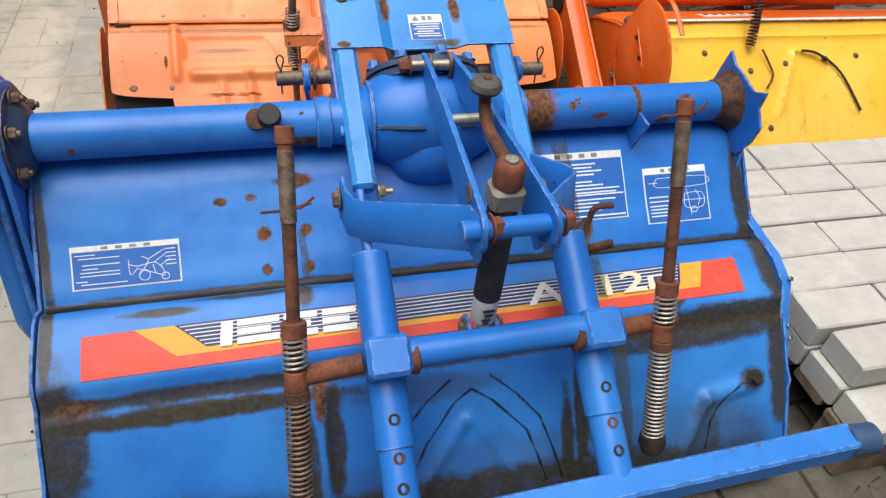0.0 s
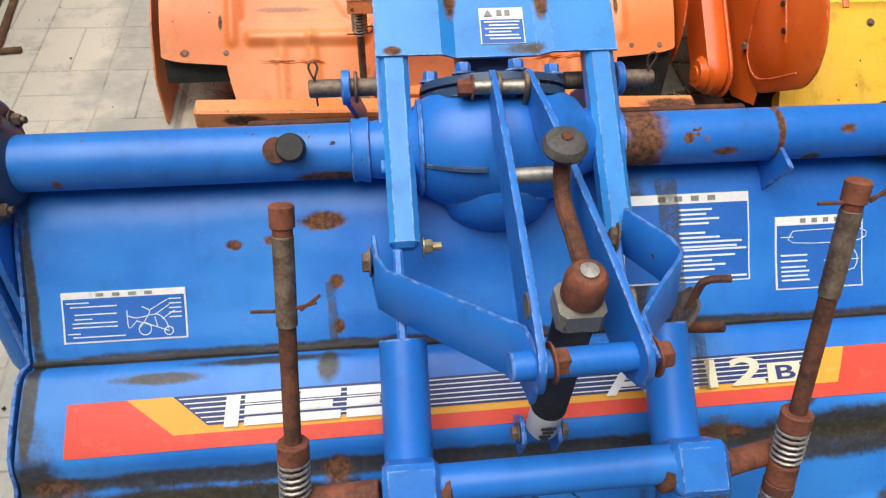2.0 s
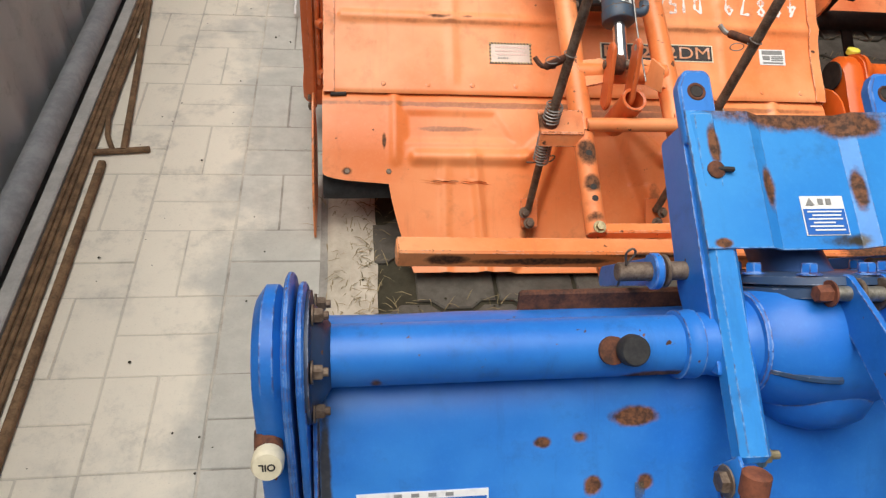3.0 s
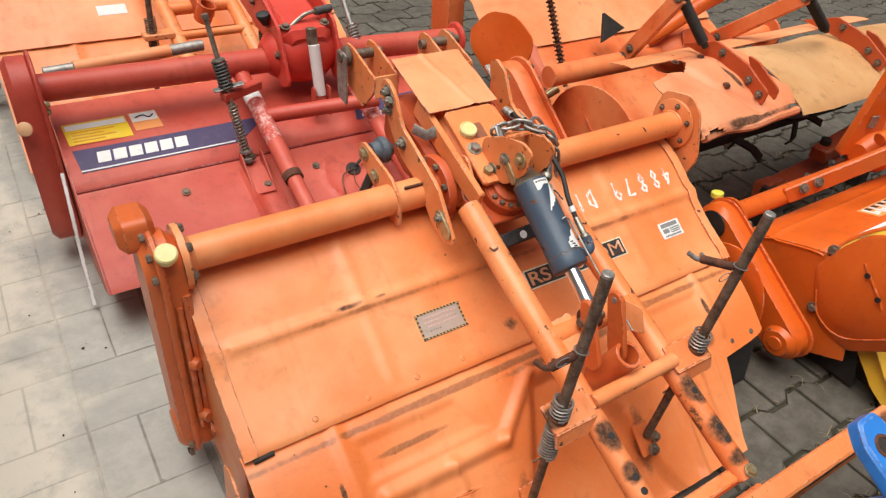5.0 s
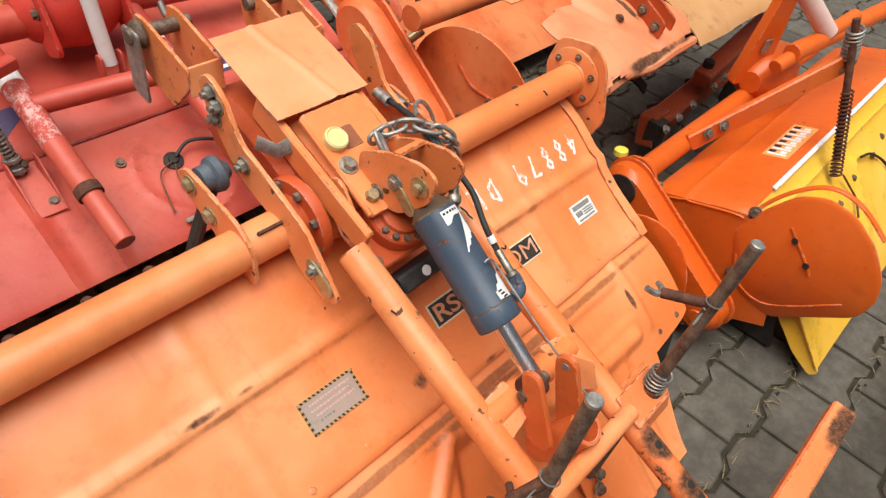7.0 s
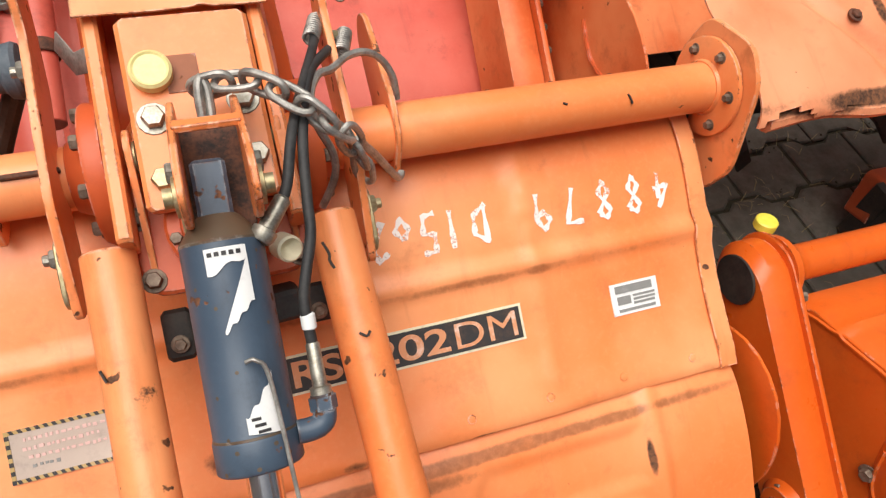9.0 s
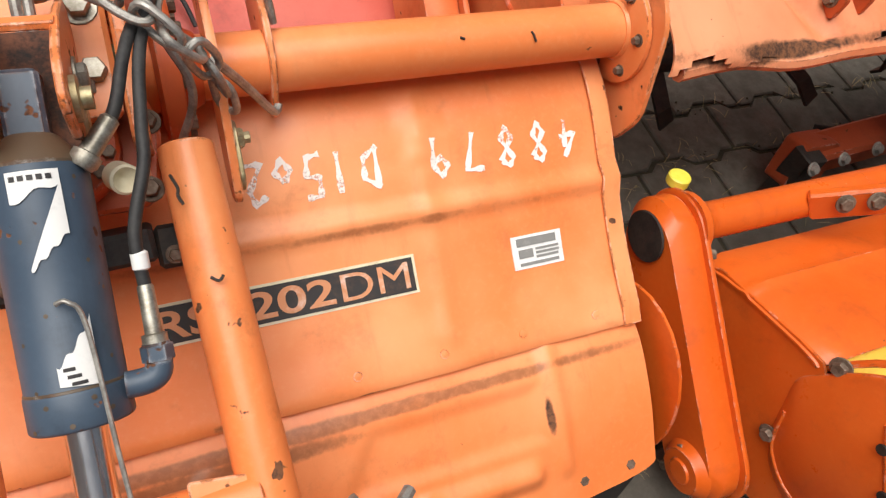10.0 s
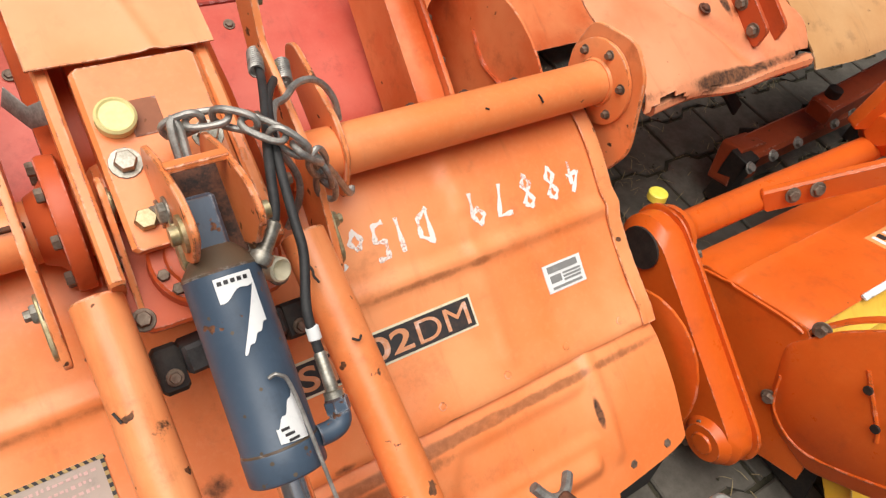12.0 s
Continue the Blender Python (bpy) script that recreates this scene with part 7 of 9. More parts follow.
for i in range(26):
    x = -0.245 + 0.103 * i / 26
    mt = f_black if i % 2 else f_mustard
    for y0, y1 in ((a0, a0 + 0.004), (a1 - 0.004, a1)):
        part("hazard_block", hoodB.decal(B(), x, y0, x + 0.00396, y1, 0.0020, (0.002, 0.002), 1, 1), mt, hz)
for i in range(12):
    y = a0 + (a1 - a0) * i / 12
    for x in (-0.245, -0.146):
        part("hazard_block", hoodB.decal(B(), x, y, x + 0.004, y + (a1 - a0) / 12, 0.0021, (0, 0), 1, 1), f_black if i % 2 else f_mustard, hz)
rh = random.Random(31)
for i, (u0, u1) in enumerate(((0.16, 0.86), (0.14, 0.84), (0.18, 0.88), (0.2, 0.46))):
    y = a0 + (a1 - a0) * (0.18 + 0.17 * i)
    bm = B()
    u = u0
    while u < u1:
        w = rh.uniform(0.02, 0.045)
        hoodB.decal(bm, -0.245 + 0.103 * u, y + rh.uniform(0, 0.001), -0.245 + 0.103 * (u + w), y + rh.uniform(0.003, 0.0045), 0.0021, nx=1, ns=1)
        u += w + rh.uniform(0.012, 0.03)
    tagged(part("print_bar", bm, f_pink if i < 3 else f_grey, hz), kind="stuff")
# chalk figures, written from the far side, so upside down
strokes = {
    "4": [[(0.75, 0.0), (0.1, 0.6), (0.95, 0.55)], [(0.7, 0.25), (0.6, 1.0)]],
    "8": [[(0.8, 0.15), (0.45, 0.0), (0.2, 0.2), (0.75, 0.7), (0.5, 1.0), (0.2, 0.75), (0.85, 0.15)]],
    "7": [[(0.05, 0.05), (0.9, 0.05), (0.45, 1.0)]],
    "9": [[(0.85, 0.3), (0.5, 0.0), (0.15, 0.25), (0.45, 0.5), (0.85, 0.3), (0.75, 1.0)]],
    "D": [[(0.2, 0.0), (0.2, 1.0)], [(0.1, 0.0), (0.8, 0.25), (0.75, 0.75), (0.1, 1.0)]],
    "1": [[(0.5, 0.0), (0.5, 1.0)]],
    "5": [[(0.9, 0.0), (0.3, 0.0), (0.25, 0.45), (0.8, 0.5), (0.7, 0.95), (0.15, 1.0)]],
    "0": [[(0.5, 0.45), (0.2, 0.7), (0.5, 1.0), (0.85, 0.7), (0.5, 0.45)]],
    "2": [[(0.15, 0.2), (0.6, 0.0), (0.8, 0.35), (0.2, 0.95), (0.95, 0.95)]],
}
row = [("4", 0.550), ("8", 0.508), ("8", 0.464), ("7", 0.420), ("9", 0.377), ("D", 0.292), ("1", 0.256), ("5", 0.228), ("0", 0.196), ("2", 0.166)]
for chn, cx in row:
    bm = B()
    for st in strokes[chn]:
        ribbon(bm, hoodB, [(cx + (0.5 - u) * 0.026, sb(2.200) + (0.5 - w) * 0.046) for u, w in st], 0.0058, 0.0012)
    part("chalk_figure", bm, f_chalk, tB)

# ---- red tiller ----
tC = thing("rotary_tiller", C_BASE, "faded red rotary tiller with violet banner and yellow sticker", "tiller", "parked tillers")


def relief_c(x, y, s):
    o = 0.002 * noise.noise((x * 5, s * 6, 31.0))
    if y < 2.96:
        for x0 in (-0.30, -0.21):
            o += 0.012 * soft(abs(x - x0), 0.014) * soft(max(0, y - 2.94), 0.02)
        o += 0.006 * soft(abs(math.hypot(x - 0.02, y - 2.84) - 0.11), 0.010)
    return o


yc, zc = 3.175, 0.48
hoodC = Sheet([(3.30, 0.372), (3.24, 0.370), (3.17, 0.360), (3.10, 0.340), (3.03, 0.310), (2.995, 0.290), (2.985, 0.278), (2.978, 0.270), (2.97, 0.268), (2.90, 0.245), (2.82, 0.215), (2.75, 0.185), (2.71, 0.160), (2.70, 0.150)], -0.722, 0.600, relief_c)
part("hood", hoodC.mesh(120, 70, 0.003), red, tC, "faded red sheet hood")
part("hood_edge", bar(B(), (-0.722, 2.982, 0.272), (0.600, 2.982, 0.272), 0.008, 0.012), paint("dark_seam_paint", (0.27, 0.030, 0.022), (0.34, 0.05, 0.035), rust=0.4), tC)
for x in (-0.725, 0.603):
    prof = [hoodC.at(0, hoodC.L * k / 24) for k in range(25)]
    part("side_plate", plate(B(), [(p.y, p.z) for p in prof] + [(2.78, 0.10), (2.95, 0.05), (3.30, 0.05)], (x, 0, 0), (0, 1, 0), (0, 0, 1), 0.004), red, tC)
part("edge_strip", path(B(), [(0.615, 2.80, 0.235), (0.63, 2.90, 0.27), (0.64, 3.02, 0.32), (0.645, 3.10, 0.36)], 0.014, 8, 4, 0.5), steel, tC)
for a, b, da, db in ((-0.73, -0.12, 0.0, -0.012), (0.10, 0.53, -0.016, -0.030)):
    part("axle_tube", tube(B(), (a, yc, zc + da), (b, yc + db * 0.5, zc + db), 0.036, seg=26), red, tC)
part("end_flange", lathe(B(), (0.53, yc - 0.015, zc - 0.03), (1, 0, 0), [(0, 0.05), (0.004, 0.055), (0.012, 0.055), (0.014, 0.03)], 24), red_bright, tC)
bm = B()
lathe(bm, (-0.14, yc, zc), (1, 0, 0), [(0, 0.036), (0.02, 0.06), (0.06, 0.085), (0.12, 0.095), (0.17, 0.085), (0.21, 0.06), (0.24, 0.036)], 24)
bar(bm, (-0.02, 3.11, 0.50), (-0.02, 3.50, 0.60), 0.15, 0.13, (0, -0.3, 0.9), 0.02)
part("gearbox", bm, red_bright, tC, "crimson cast gearbox")
for x in (-0.105, 0.068):
    part("mast_cheek", plate(B(), rounded([(3.05, 0.43), (3.12, 0.40), (3.20, 0.52), (3.60, 0.60), (3.60, 0.70), (3.25, 0.64), (3.12, 0.58)], 0.02), (x, 0, 0), (0, 1, 0), (0, 0, 1), 0.010), red_bright, tC)
bolts(tC, [((-0.112, y, z), (-1, 0, 0)) for y, z in ((3.12, 0.50), (3.20, 0.57), (3.30, 0.60), (3.40, 0.62))] + [((x, 3.13, 0.575), (0, -0.3, 1)) for x in (-0.08, 0.04)], steel_brown, 0.010, 0.009)
part("gear_lever", tube(B(), (-0.10, 3.195, 0.555), (-0.122, 3.18, 0.572), 0.006, seg=10), steel, tC)
part("lever_knob", lathe(B(), (-0.122, 3.18, 0.570), (-0.2, -0.1, 1), [(0, 0.008), (0.01, 0.012), (0.026, 0.020), (0.034, 0.019), (0.038, 0.01), (0.0385, 0)], 16), rubber, tC, "black lever knob")
part("crank", path(B(), [(-0.095, 3.15, 0.572), (-0.07, 3.14, 0.566), (-0.03, 3.15, 0.586), (0.0, 3.15, 0.600), (0.06, 3.16, 0.600)], 0.006, 8, 4), zinc, tC)
part("crank_grip", tube(B(), (0.02, 3.15, 0.602), (0.075, 3.16, 0.604), 0.012, seg=14), rubber_grey, tC)
part("screw_head", bar(B(), (-0.025, 3.07, 0.535), (-0.025, 3.078, 0.585), 0.026, 0.026), steel_brown, tC)
part("screw_sleeve", tube(B(), (-0.024, 3.065, 0.54), (-0.020, 3.035, 0.395), 0.0165, seg=18), white_paint, tC, "white painted screw sleeve")
for x in (-0.042, 0.004):
    part("clevis_plate", plate(B(), rounded([(-0.02, -0.04), (0.02, -0.04), (0.014, 0.05), (-0.01, 0.05)], 0.008), (x, 3.03, 0.375), (0, 1, 0), (0, 0, 1), 0.005), red, tC)
part("chain_case", plate(B(), hull((3.18, 0.48), 0.085, (3.12, 0.13), 0.06, 12), (-0.765, 0, 0), (0, 1, 0), (0, 0, 1), 0.07, 0.014), red, tC)
part("case_rim", plate(B(), hull((3.18, 0.48), 0.095, (3.12, 0.13), 0.07, 12), (-0.735, 0, 0), (0, 1, 0), (0, 0, 1), 0.010, 0.003), red, tC)
part("oil_cap", lathe(B(), (-0.787, 3.075, 0.425), (-0.25, -0.8, 0.4), [(0, 0.012), (0.004, 0.018), (0.012, 0.018), (0.014, 0.014), (0.0145, 0)], 16), paint("pale_orange_cap", (0.75, 0.42, 0.22), (0.8, 0.55, 0.35), rust=0.1), tC, "pale orange oil cap")
bolts(tC, [((-0.728, 3.175 + 0.06 * math.cos(a), 0.48 + 0.06 * math.sin(a)), (1, 0, 0)) for a in (radians(200), radians(250), radians(300))], brass, 0.008, 0.01)
part("skid_strip", path(B(), [(-0.738, 3.05, 0.30), (-0.745, 2.98, 0.22), (-0.752, 2.93, 0.12), (-0.758, 2.84, 0.02)], 0.0045, 8, 5, 0.3), white_paint, tC, "bent bare metal strip")
scraped = scratched("scraped_red_paint", RED, (0.72, 0.46, 0.42))
spring_dark = plain("dark_spring_steel", (0.025, 0.032, 0.032), (0.085, 0.10, 0.095), rough=0.55, metal=0.3, scale=60)
# arms, spring rod, stay
for sx in (-0.215, 0.100):
    a, b = Vector((sx, 3.17, 0.45)), Vector((sx - 0.004, 2.66, 0.26))
    dd = (b - a).normalized()
    ar = part("lower_arm", tube(B(), a, a + dd * 0.42, 0.024, seg=22), red, tC)
    part("lower_arm_inner", tube(B(), a + dd * 0.41, b, 0.021, seg=20), red, tC)
    part("arm_band", tube(B(), a + dd * 0.105, a + dd * 0.135, 0.0247, seg=22), f_white, ar)
    part("scraped_patch", tube(B(), a + dd * 0.14, a + dd * 0.290, 0.0245, seg=22), scraped, ar)
    part("arm_collar", tube(B(), a + dd * 0.402, a + dd * 0.426, 0.0262, seg=22, hollow=0.0215), rust, ar)
part("cross_bar", tube(B(), (-0.205, 2.99, 0.385), (0.10, 2.90, 0.42), 0.021, seg=20), red, tC)
t0, t1 = Vector((-0.335, 3.045, 0.715)), Vector((-0.280, 2.945, 0.265))
dd = (t1 - t0).normalized()
part("spring_rod", tube(B(), t0 + dd * 0.050, t1, 0.0068, seg=12), zinc, tC)
part("rod_end", lathe(B(), t0 + dd * 0.044, dd, [(0, 0.006), (0.002, 0.010), (0.014, 0.010), (0.016, 0.007)], 12), steel_brown, tC)
part("spring", spring(B(), t0 + dd * 0.165, t0 + dd * 0.235, 0.0165, 0.0035, 8), spring_dark, tC, "stout dark coil spring")
part("spring_cap", lathe(B(), t0 + dd * 0.158, dd, [(0, 0.007), (0.001, 0.016), (0.006, 0.017), (0.007, 0.008)], 16), zinc, tC)
part("spring_plate", bar(B(), t0 + dd * 0.240 + Vector((-0.035, 0, 0)), t0 + dd * 0.240 + Vector((0.045, 0, 0.01)), 0.022, 0.005), steel, tC)
part("spring_bracket", bar(B(), t0 + dd * 0.262 + Vector((-0.018, 0, 0)), t0 + dd * 0.262 + Vector((0.10, 0.04, 0.005)), 0.026, 0.026), red, tC)
part("spring", spring(B(), t0 + dd * 0.280, t0 + dd * 0.415, 0.0115, 0.0024, 15), zinc, tC)
part("spring_cap", lathe(B(), t0 + dd * 0.415, dd, [(0, 0.008), (0.001, 0.017), (0.008, 0.017), (0.012, 0.012), (0.022, 0.012), (0.024, 0.016), (0.034, 0.016), (0.036, 0.006)], 16), steel, tC)
fb = part("foot_bracket", plate(B(), rounded([(-0.030, -0.10), (0.030, -0.10), (0.024, 0.02), (-0.024, 0.02)], 0.005), (-0.272, 2.94, 0.268), (1, 0, 0), (0, 0.93, 0.37), 0.005), red, tC, "red pressed channel bracket")
for x in (-0.302, -0.244):
    part("bracket_side", plate(B(), rounded([(2.842, 0.228), (2.958, 0.272), (2.962, 0.306), (2.935, 0.304)], 0.006), (x, 0, 0), (0, 1, 0), (0, 0, 1), 0.004), red, fb)
bolts(tC, [((-0.272, 2.945, 0.295), (0.3, -0.7, 0.6)), ((-0.258, 2.87, 0.242), (0, -0.5, 0.9)), ((-0.47, 2.91, 0.252), (0, -0.4, 0.9)), ((-0.1, 2.90, 0.248), (0, -0.4, 0.9)), ((0.56, 2.735, 0.187), (0, -0.4, 0.9)), ((0.3, 2.93, 0.256), (0, -0.4, 0.9))], steel_brown, 0.008, 0.006)
part("round_stop", lathe(B(), (0.0, 2.86, 0.232), (0, -0.4, 0.9), [(0, 0.022), (0.004, 0.022), (0.006, 0.012), (0.010, 0.010), (0.011, 0)], 18), dark, tC)
part("cable", path(B(), [(0.006, 2.858, 0.243), (0.05, 2.868, 0.262), (0.11, 2.835, 0.258), (0.155, 2.79, 0.235), (0.175, 2.74, 0.20)], 0.0042, 8, 5), rubber, tC, "black rubber cable")
part("rust_wire", path(B(), [(-0.008, 2.852, 0.238), (-0.045, 2.835, 0.234), (-0.062, 2.79, 0.216), (-0.070, 2.745, 0.196)], 0.0020, 6, 5), rust_red, tC)
part("rust_wire", path(B(), [(-0.004, 2.845, 0.236), (-0.020, 2.80, 0.222), (-0.005, 2.75, 0.200)], 0.0014, 6, 5), rust_red, tC)
part("loose_bar", bar(B(), (-0.060, 2.722, 0.180), (0.022, 2.722, 0.184), 0.012, 0.010), steel, tC)
t0, t1 = Vector((0.165, 3.30, 0.63)), Vector((0.17, 3.12, 0.42))
part("spring_rod", tube(B(), t0, t1, 0.009, seg=12), steel, tC)
part("spring", spring(B(), t0.lerp(t1, 0.5), t0.lerp(t1, 0.75), 0.0165, 0.003, 7), steel, tC)
# banner and stickers
sc = hoodC.s_of
bn = part("banner_decal", hoodC.decal(B(), -0.700, sc(3.088), -0.172, sc(3.020), 0.0012, (0.006, -0.105), 40), f_violet, tC, "dark violet banner decal with a white rule")
part("white_rule", hoodC.decal(B(), -0.694, sc(3.020) - 0.007, -0.290, sc(3.020) - 0.003, 0.0022, (0, 0), 30, 1), f_white, bn)
for i in range(6):
    x = -0.645 + 0.040 * i
    part("mark_block", hoodC.decal(B(), x, sc(3.072), x + 0.033, sc(3.040), 0.0022, (-0.004, -0.004), 3, 3), f_white, bn)
ys = part("sticker", hoodC.decal(B(), -0.705, sc(3.185), -0.545, sc(3.105), 0.0012, (0.004, 0.004), 14), f_yellow, tC, "yellow warning sticker with white header")
part("sticker_header", hoodC.decal(B(), -0.699, sc(3.178), -0.549, sc(3.158), 0.0022, (0.001, 0.001), 12, 2), f_white, ys)
for i in range(5):
    y = sc(3.15) + 0.011 * i
    part("print_bar", hoodC.decal(B(), -0.688, y, -0.61 if i % 2 else -0.58, y + 0.004, 0.0022, (0, 0), 4, 1), f_gold, ys)
os_ = part("sticker", hoodC.decal(B(), -0.535, sc(3.190), -0.462, sc(3.118), 0.0012, (0.004, 0.004), 8), f_orange, tC, "small white and orange warning sticker")
part("sticker_header", hoodC.decal(B(), -0.532, sc(3.185), -0.464, sc(3.150), 0.0022, (0.001, 0.001), 6, 3), f_white, os_)
part("line_drawing", path(B(), [hoodC.at(-0.52, sc(3.165), 0.003), hoodC.at(-0.50, sc(3.172), 0.003), hoodC.at(-0.485, sc(3.16), 0.003), hoodC.at(-0.472, sc(3.17), 0.003)], 0.002, 6, 3), f_black, os_)
b2 = part("banner_decal", hoodC.decal(B(), 0.11, sc(3.075), 0.33, sc(3.015), 0.0012, (-0.02, 0.0), 16), f_violet, tC, "dark violet banner decal")
part("white_rule", hoodC.decal(B(), 0.115, sc(3.03), 0.32, sc(3.022), 0.0022, (0, 0), 14, 1), f_white, b2)

# ---- tillers behind ----


def tiller_far(base, label, xl, xr, y, z, mt_hood, mt_low, mt_metal, group="parked tillers"):
    """A plainer tiller whose hood slopes towards the walk."""
    t = thing("rotary_tiller", base, label, "tiller", group)
    hood = Sheet([(y + 0.03, z - 0.03), (y - 0.04, z - 0.05), (y - 0.12, z - 0.11), (y - 0.20, z - 0.17), (y - 0.28, z - 0.23)], xl, xr, lambda x, yy, s: 0.003 * noise.noise((x * 5, s * 6, y)) + 0.006 * soft(abs(s - 0.16), 0.014))
    part("hood", hood.mesh(60, 24, 0.003), mt_hood, t)
    low = Sheet([(y - 0.265, z - 0.235), (y - 0.33, z - 0.26), (y - 0.43, z - 0.34), (y - 0.56, z - 0.44), (y - 0.66, max(0.03, z - 0.49))], xl - 0.005, xr + 0.005,
                lambda x, yy, s: 0.008 * soft(abs(abs(x - (xl + xr) / 2) - 0.38), 0.014) + 0.006 * soft(abs(s - 0.12), 0.012) + 0.003 * noise.noise((x * 5, s * 6, 3 + y)))
    part("rear_flap", low.mesh(60, 24, 0.003), mt_low, t)
    cx = (xl + xr) / 2
    part("axle_tube", tube(B(), (xl - 0.01, y, z), (cx - 0.09, y, z), 0.033, seg=22), mt_metal, t)
    part("axle_tube", tube(B(), (cx + 0.09, y, z), (xr, y, z), 0.033, seg=22), mt_metal, t)
    part("gearbox", lathe(B(), (cx - 0.12, y, z), (1, 0, 0), [(0, 0.033), (0.03, 0.065), (0.08, 0.085), (0.12, 0.09), (0.17, 0.085), (0.21, 0.065), (0.24, 0.033)], 20), mt_metal, t)
    part("end_flange", lathe(B(), (xr - 0.012, y, z), (1, 0, 0), [(0, 0.036), (0.003, 0.062), (0.012, 0.062), (0.014, 0.03)], 22), mt_metal, t)
    part("chain_case", plate(B(), hull((y, z), 0.07, (y - 0.03, 0.12), 0.06, 10), (xl - 0.045, 0, 0), (0, 1, 0), (0, 0, 1), 0.07, 0.014), mt_metal, t)
    for x in (cx - 0.11, cx + 0.11):
        part("mast_cheek", plate(B(), rounded([(y - 0.14, z - 0.05), (y - 0.08, z - 0.08), (y + 0.1, z + 0.06), (y + 0.35, z + 0.10), (y + 0.35, z + 0.18), (y + 0.05, z + 0.14)], 0.02), (x, 0, 0), (0, 1, 0), (0, 0, 1), 0.008), mt_metal, t)
    return t, hood, low


tD, hoodD, lowD = tiller_far(D_BASE, "faded orange rotary tiller with arms and coil springs", -0.80, 0.45, 4.21, 0.53, orange_hood, orange_hood, orange)
for sx in (-0.26, -0.02):
    a, b = Vector((sx, 4.10, 0.545)), Vector((sx + 0.01, 3.47, 0.27))
    part("lower_arm", tube(B(), a, b, 0.025, seg=20), orange_arm, tD)
part("cross_bar", tube(B(), (-0.26, 3.68, 0.375), (-0.02, 3.68, 0.375), 0.0145, seg=16), orange, tD)
part("cross_bar", tube(B(), (-0.26, 3.82, 0.42), (-0.02, 3.82, 0.42), 0.022, seg=16), orange, tD)
part("socket_pipe", tube(B(), (-0.15, 3.74, 0.40), (-0.13, 3.72, 0.46), 0.031, seg=22, hollow=0.024), orange_dark, tD)
for x in (-0.16, -0.11):
    part("lever_plate", plate(B(), rounded([(3.83, 0.50), (3.79, 0.53), (3.73, 0.41), (3.78, 0.39), (3.83, 0.43)], 0.012), (x, 0, 0), (0, 1, 0), (0, 0, 1), 0.007), orange_dark, tD)
for sx in (-0.335, 0.05):
    t0, mid_, t1 = Vector((sx + 0.01, 3.68, 0.70)), Vector((sx, 3.69, 0.385)), Vector((sx - 0.01, 3.74, 0.12))
    part("spring_rod", tube(B(), t0, mid_, 0.0095, seg=12), steel_brown, tD)
    part("spring_rod", tube(B(), mid_, t1, 0.0085, seg=12), steel_brown, tD)
    part("spring", spring(B(), mid_ + Vector((0, 0, 0.012)), mid_ + Vector((0, 0, 0.06)), 0.017, 0.0022, 6), steel_brown, tD)
    part("spring", spring(B(), mid_ - Vector((0, 0, 0.10)), mid_ - Vector((0, 0, 0.012)), 0.016, 0.0022, 10), steel_brown, tD)
    part("guide_plate", bar(B(), mid_ + Vector((-0.03, 0, 0)), mid_ + Vector((0.07, 0, 0)), 0.05, 0.02), orange_arm, tD)
part("tool_bar", bar(B(), (-0.66, 3.44, 0.275), (0.36, 3.43, 0.265), 0.042, 0.044), peach, tD, "bleached orange square tool bar")
part("top_link", tube(B(), (-0.62, 3.40, 0.430), (-0.345, 3.41, 0.438), 0.019, seg=16), peach, tD, "bleached orange link tube")
part("link_sleeve", tube(B(), (-0.345, 3.41, 0.438), (-0.245, 3.413, 0.441), 0.017, seg=16), steel, tD)
part("link_end", tube(B(), (-0.70, 3.397, 0.428), (-0.62, 3.40, 0.430), 0.015, seg=14), steel, tD)
part("sticker", hoodD.decal(B(), -0.445, 0.235, -0.345, 0.275, 0.0012), f_white, tD, "narrow white label")

# bent tiller with the lifted flap
tE = thing("rotary_tiller", E_BASE, "weathered orange rotary tiller with a torn and lifted flap", "tiller", "parked tillers")
ye, ze = 2.70, 0.495
part("axle_tube", tube(B(), (0.56, ye, ze), (1.60, ye, ze), 0.032, seg=26), orange3, tE)
part("end_flange", lathe(B(), (1.58, ye, ze), (1, 0, 0), [(0, 0.036), (0.003, 0.062), (0.014, 0.062), (0.016, 0.03)], 22), orange3, tE)
part("chain_case", plate(B(), hull((2.865, 0.395), 0.080, (2.62, 0.22), 0.085, 12), (0.56, 0, 0), (0, 1, 0), (0, 0, 1), 0.06, 0.012), orange3, tE)
part("case_rim", plate(B(), hull((2.865, 0.395), 0.090, (2.62, 0.22), 0.095, 12), (0.598, 0, 0), (0, 1, 0), (0, 0, 1), 0.010, 0.003), orange3, tE)
bolts(tE, [((0.604, 2.830 - 0.034 * i, 0.468 - 0.0245 * i), (1, 0, 0)) for i in range(7)], steel_brown, 0.007, 0.008)
part("oil_plug", tube(B(), (0.605, 2.74, 0.41), (0.64, 2.73, 0.43), 0.012, seg=14), brass, tE)
disc = [(0.21 * math.cos(a), 0.205 * math.sin(a)) for a in (2 * math.pi * i / 40 for i in range(40))]
part("side_disc", plate(B(), disc, (0.645, 2.550, 0.295), (0, 1, 0), (0, 0, 1), 0.005), orange3, tE, "round side plate with scratched paint")
part("side_dent", path(B(), [(0.641, 2.60, 0.40), (0.640, 2.56, 0.37), (0.640, 2.53, 0.36), (0.640, 2.47, 0.36)], 0.004, 6, 4), orange_dark, tE)


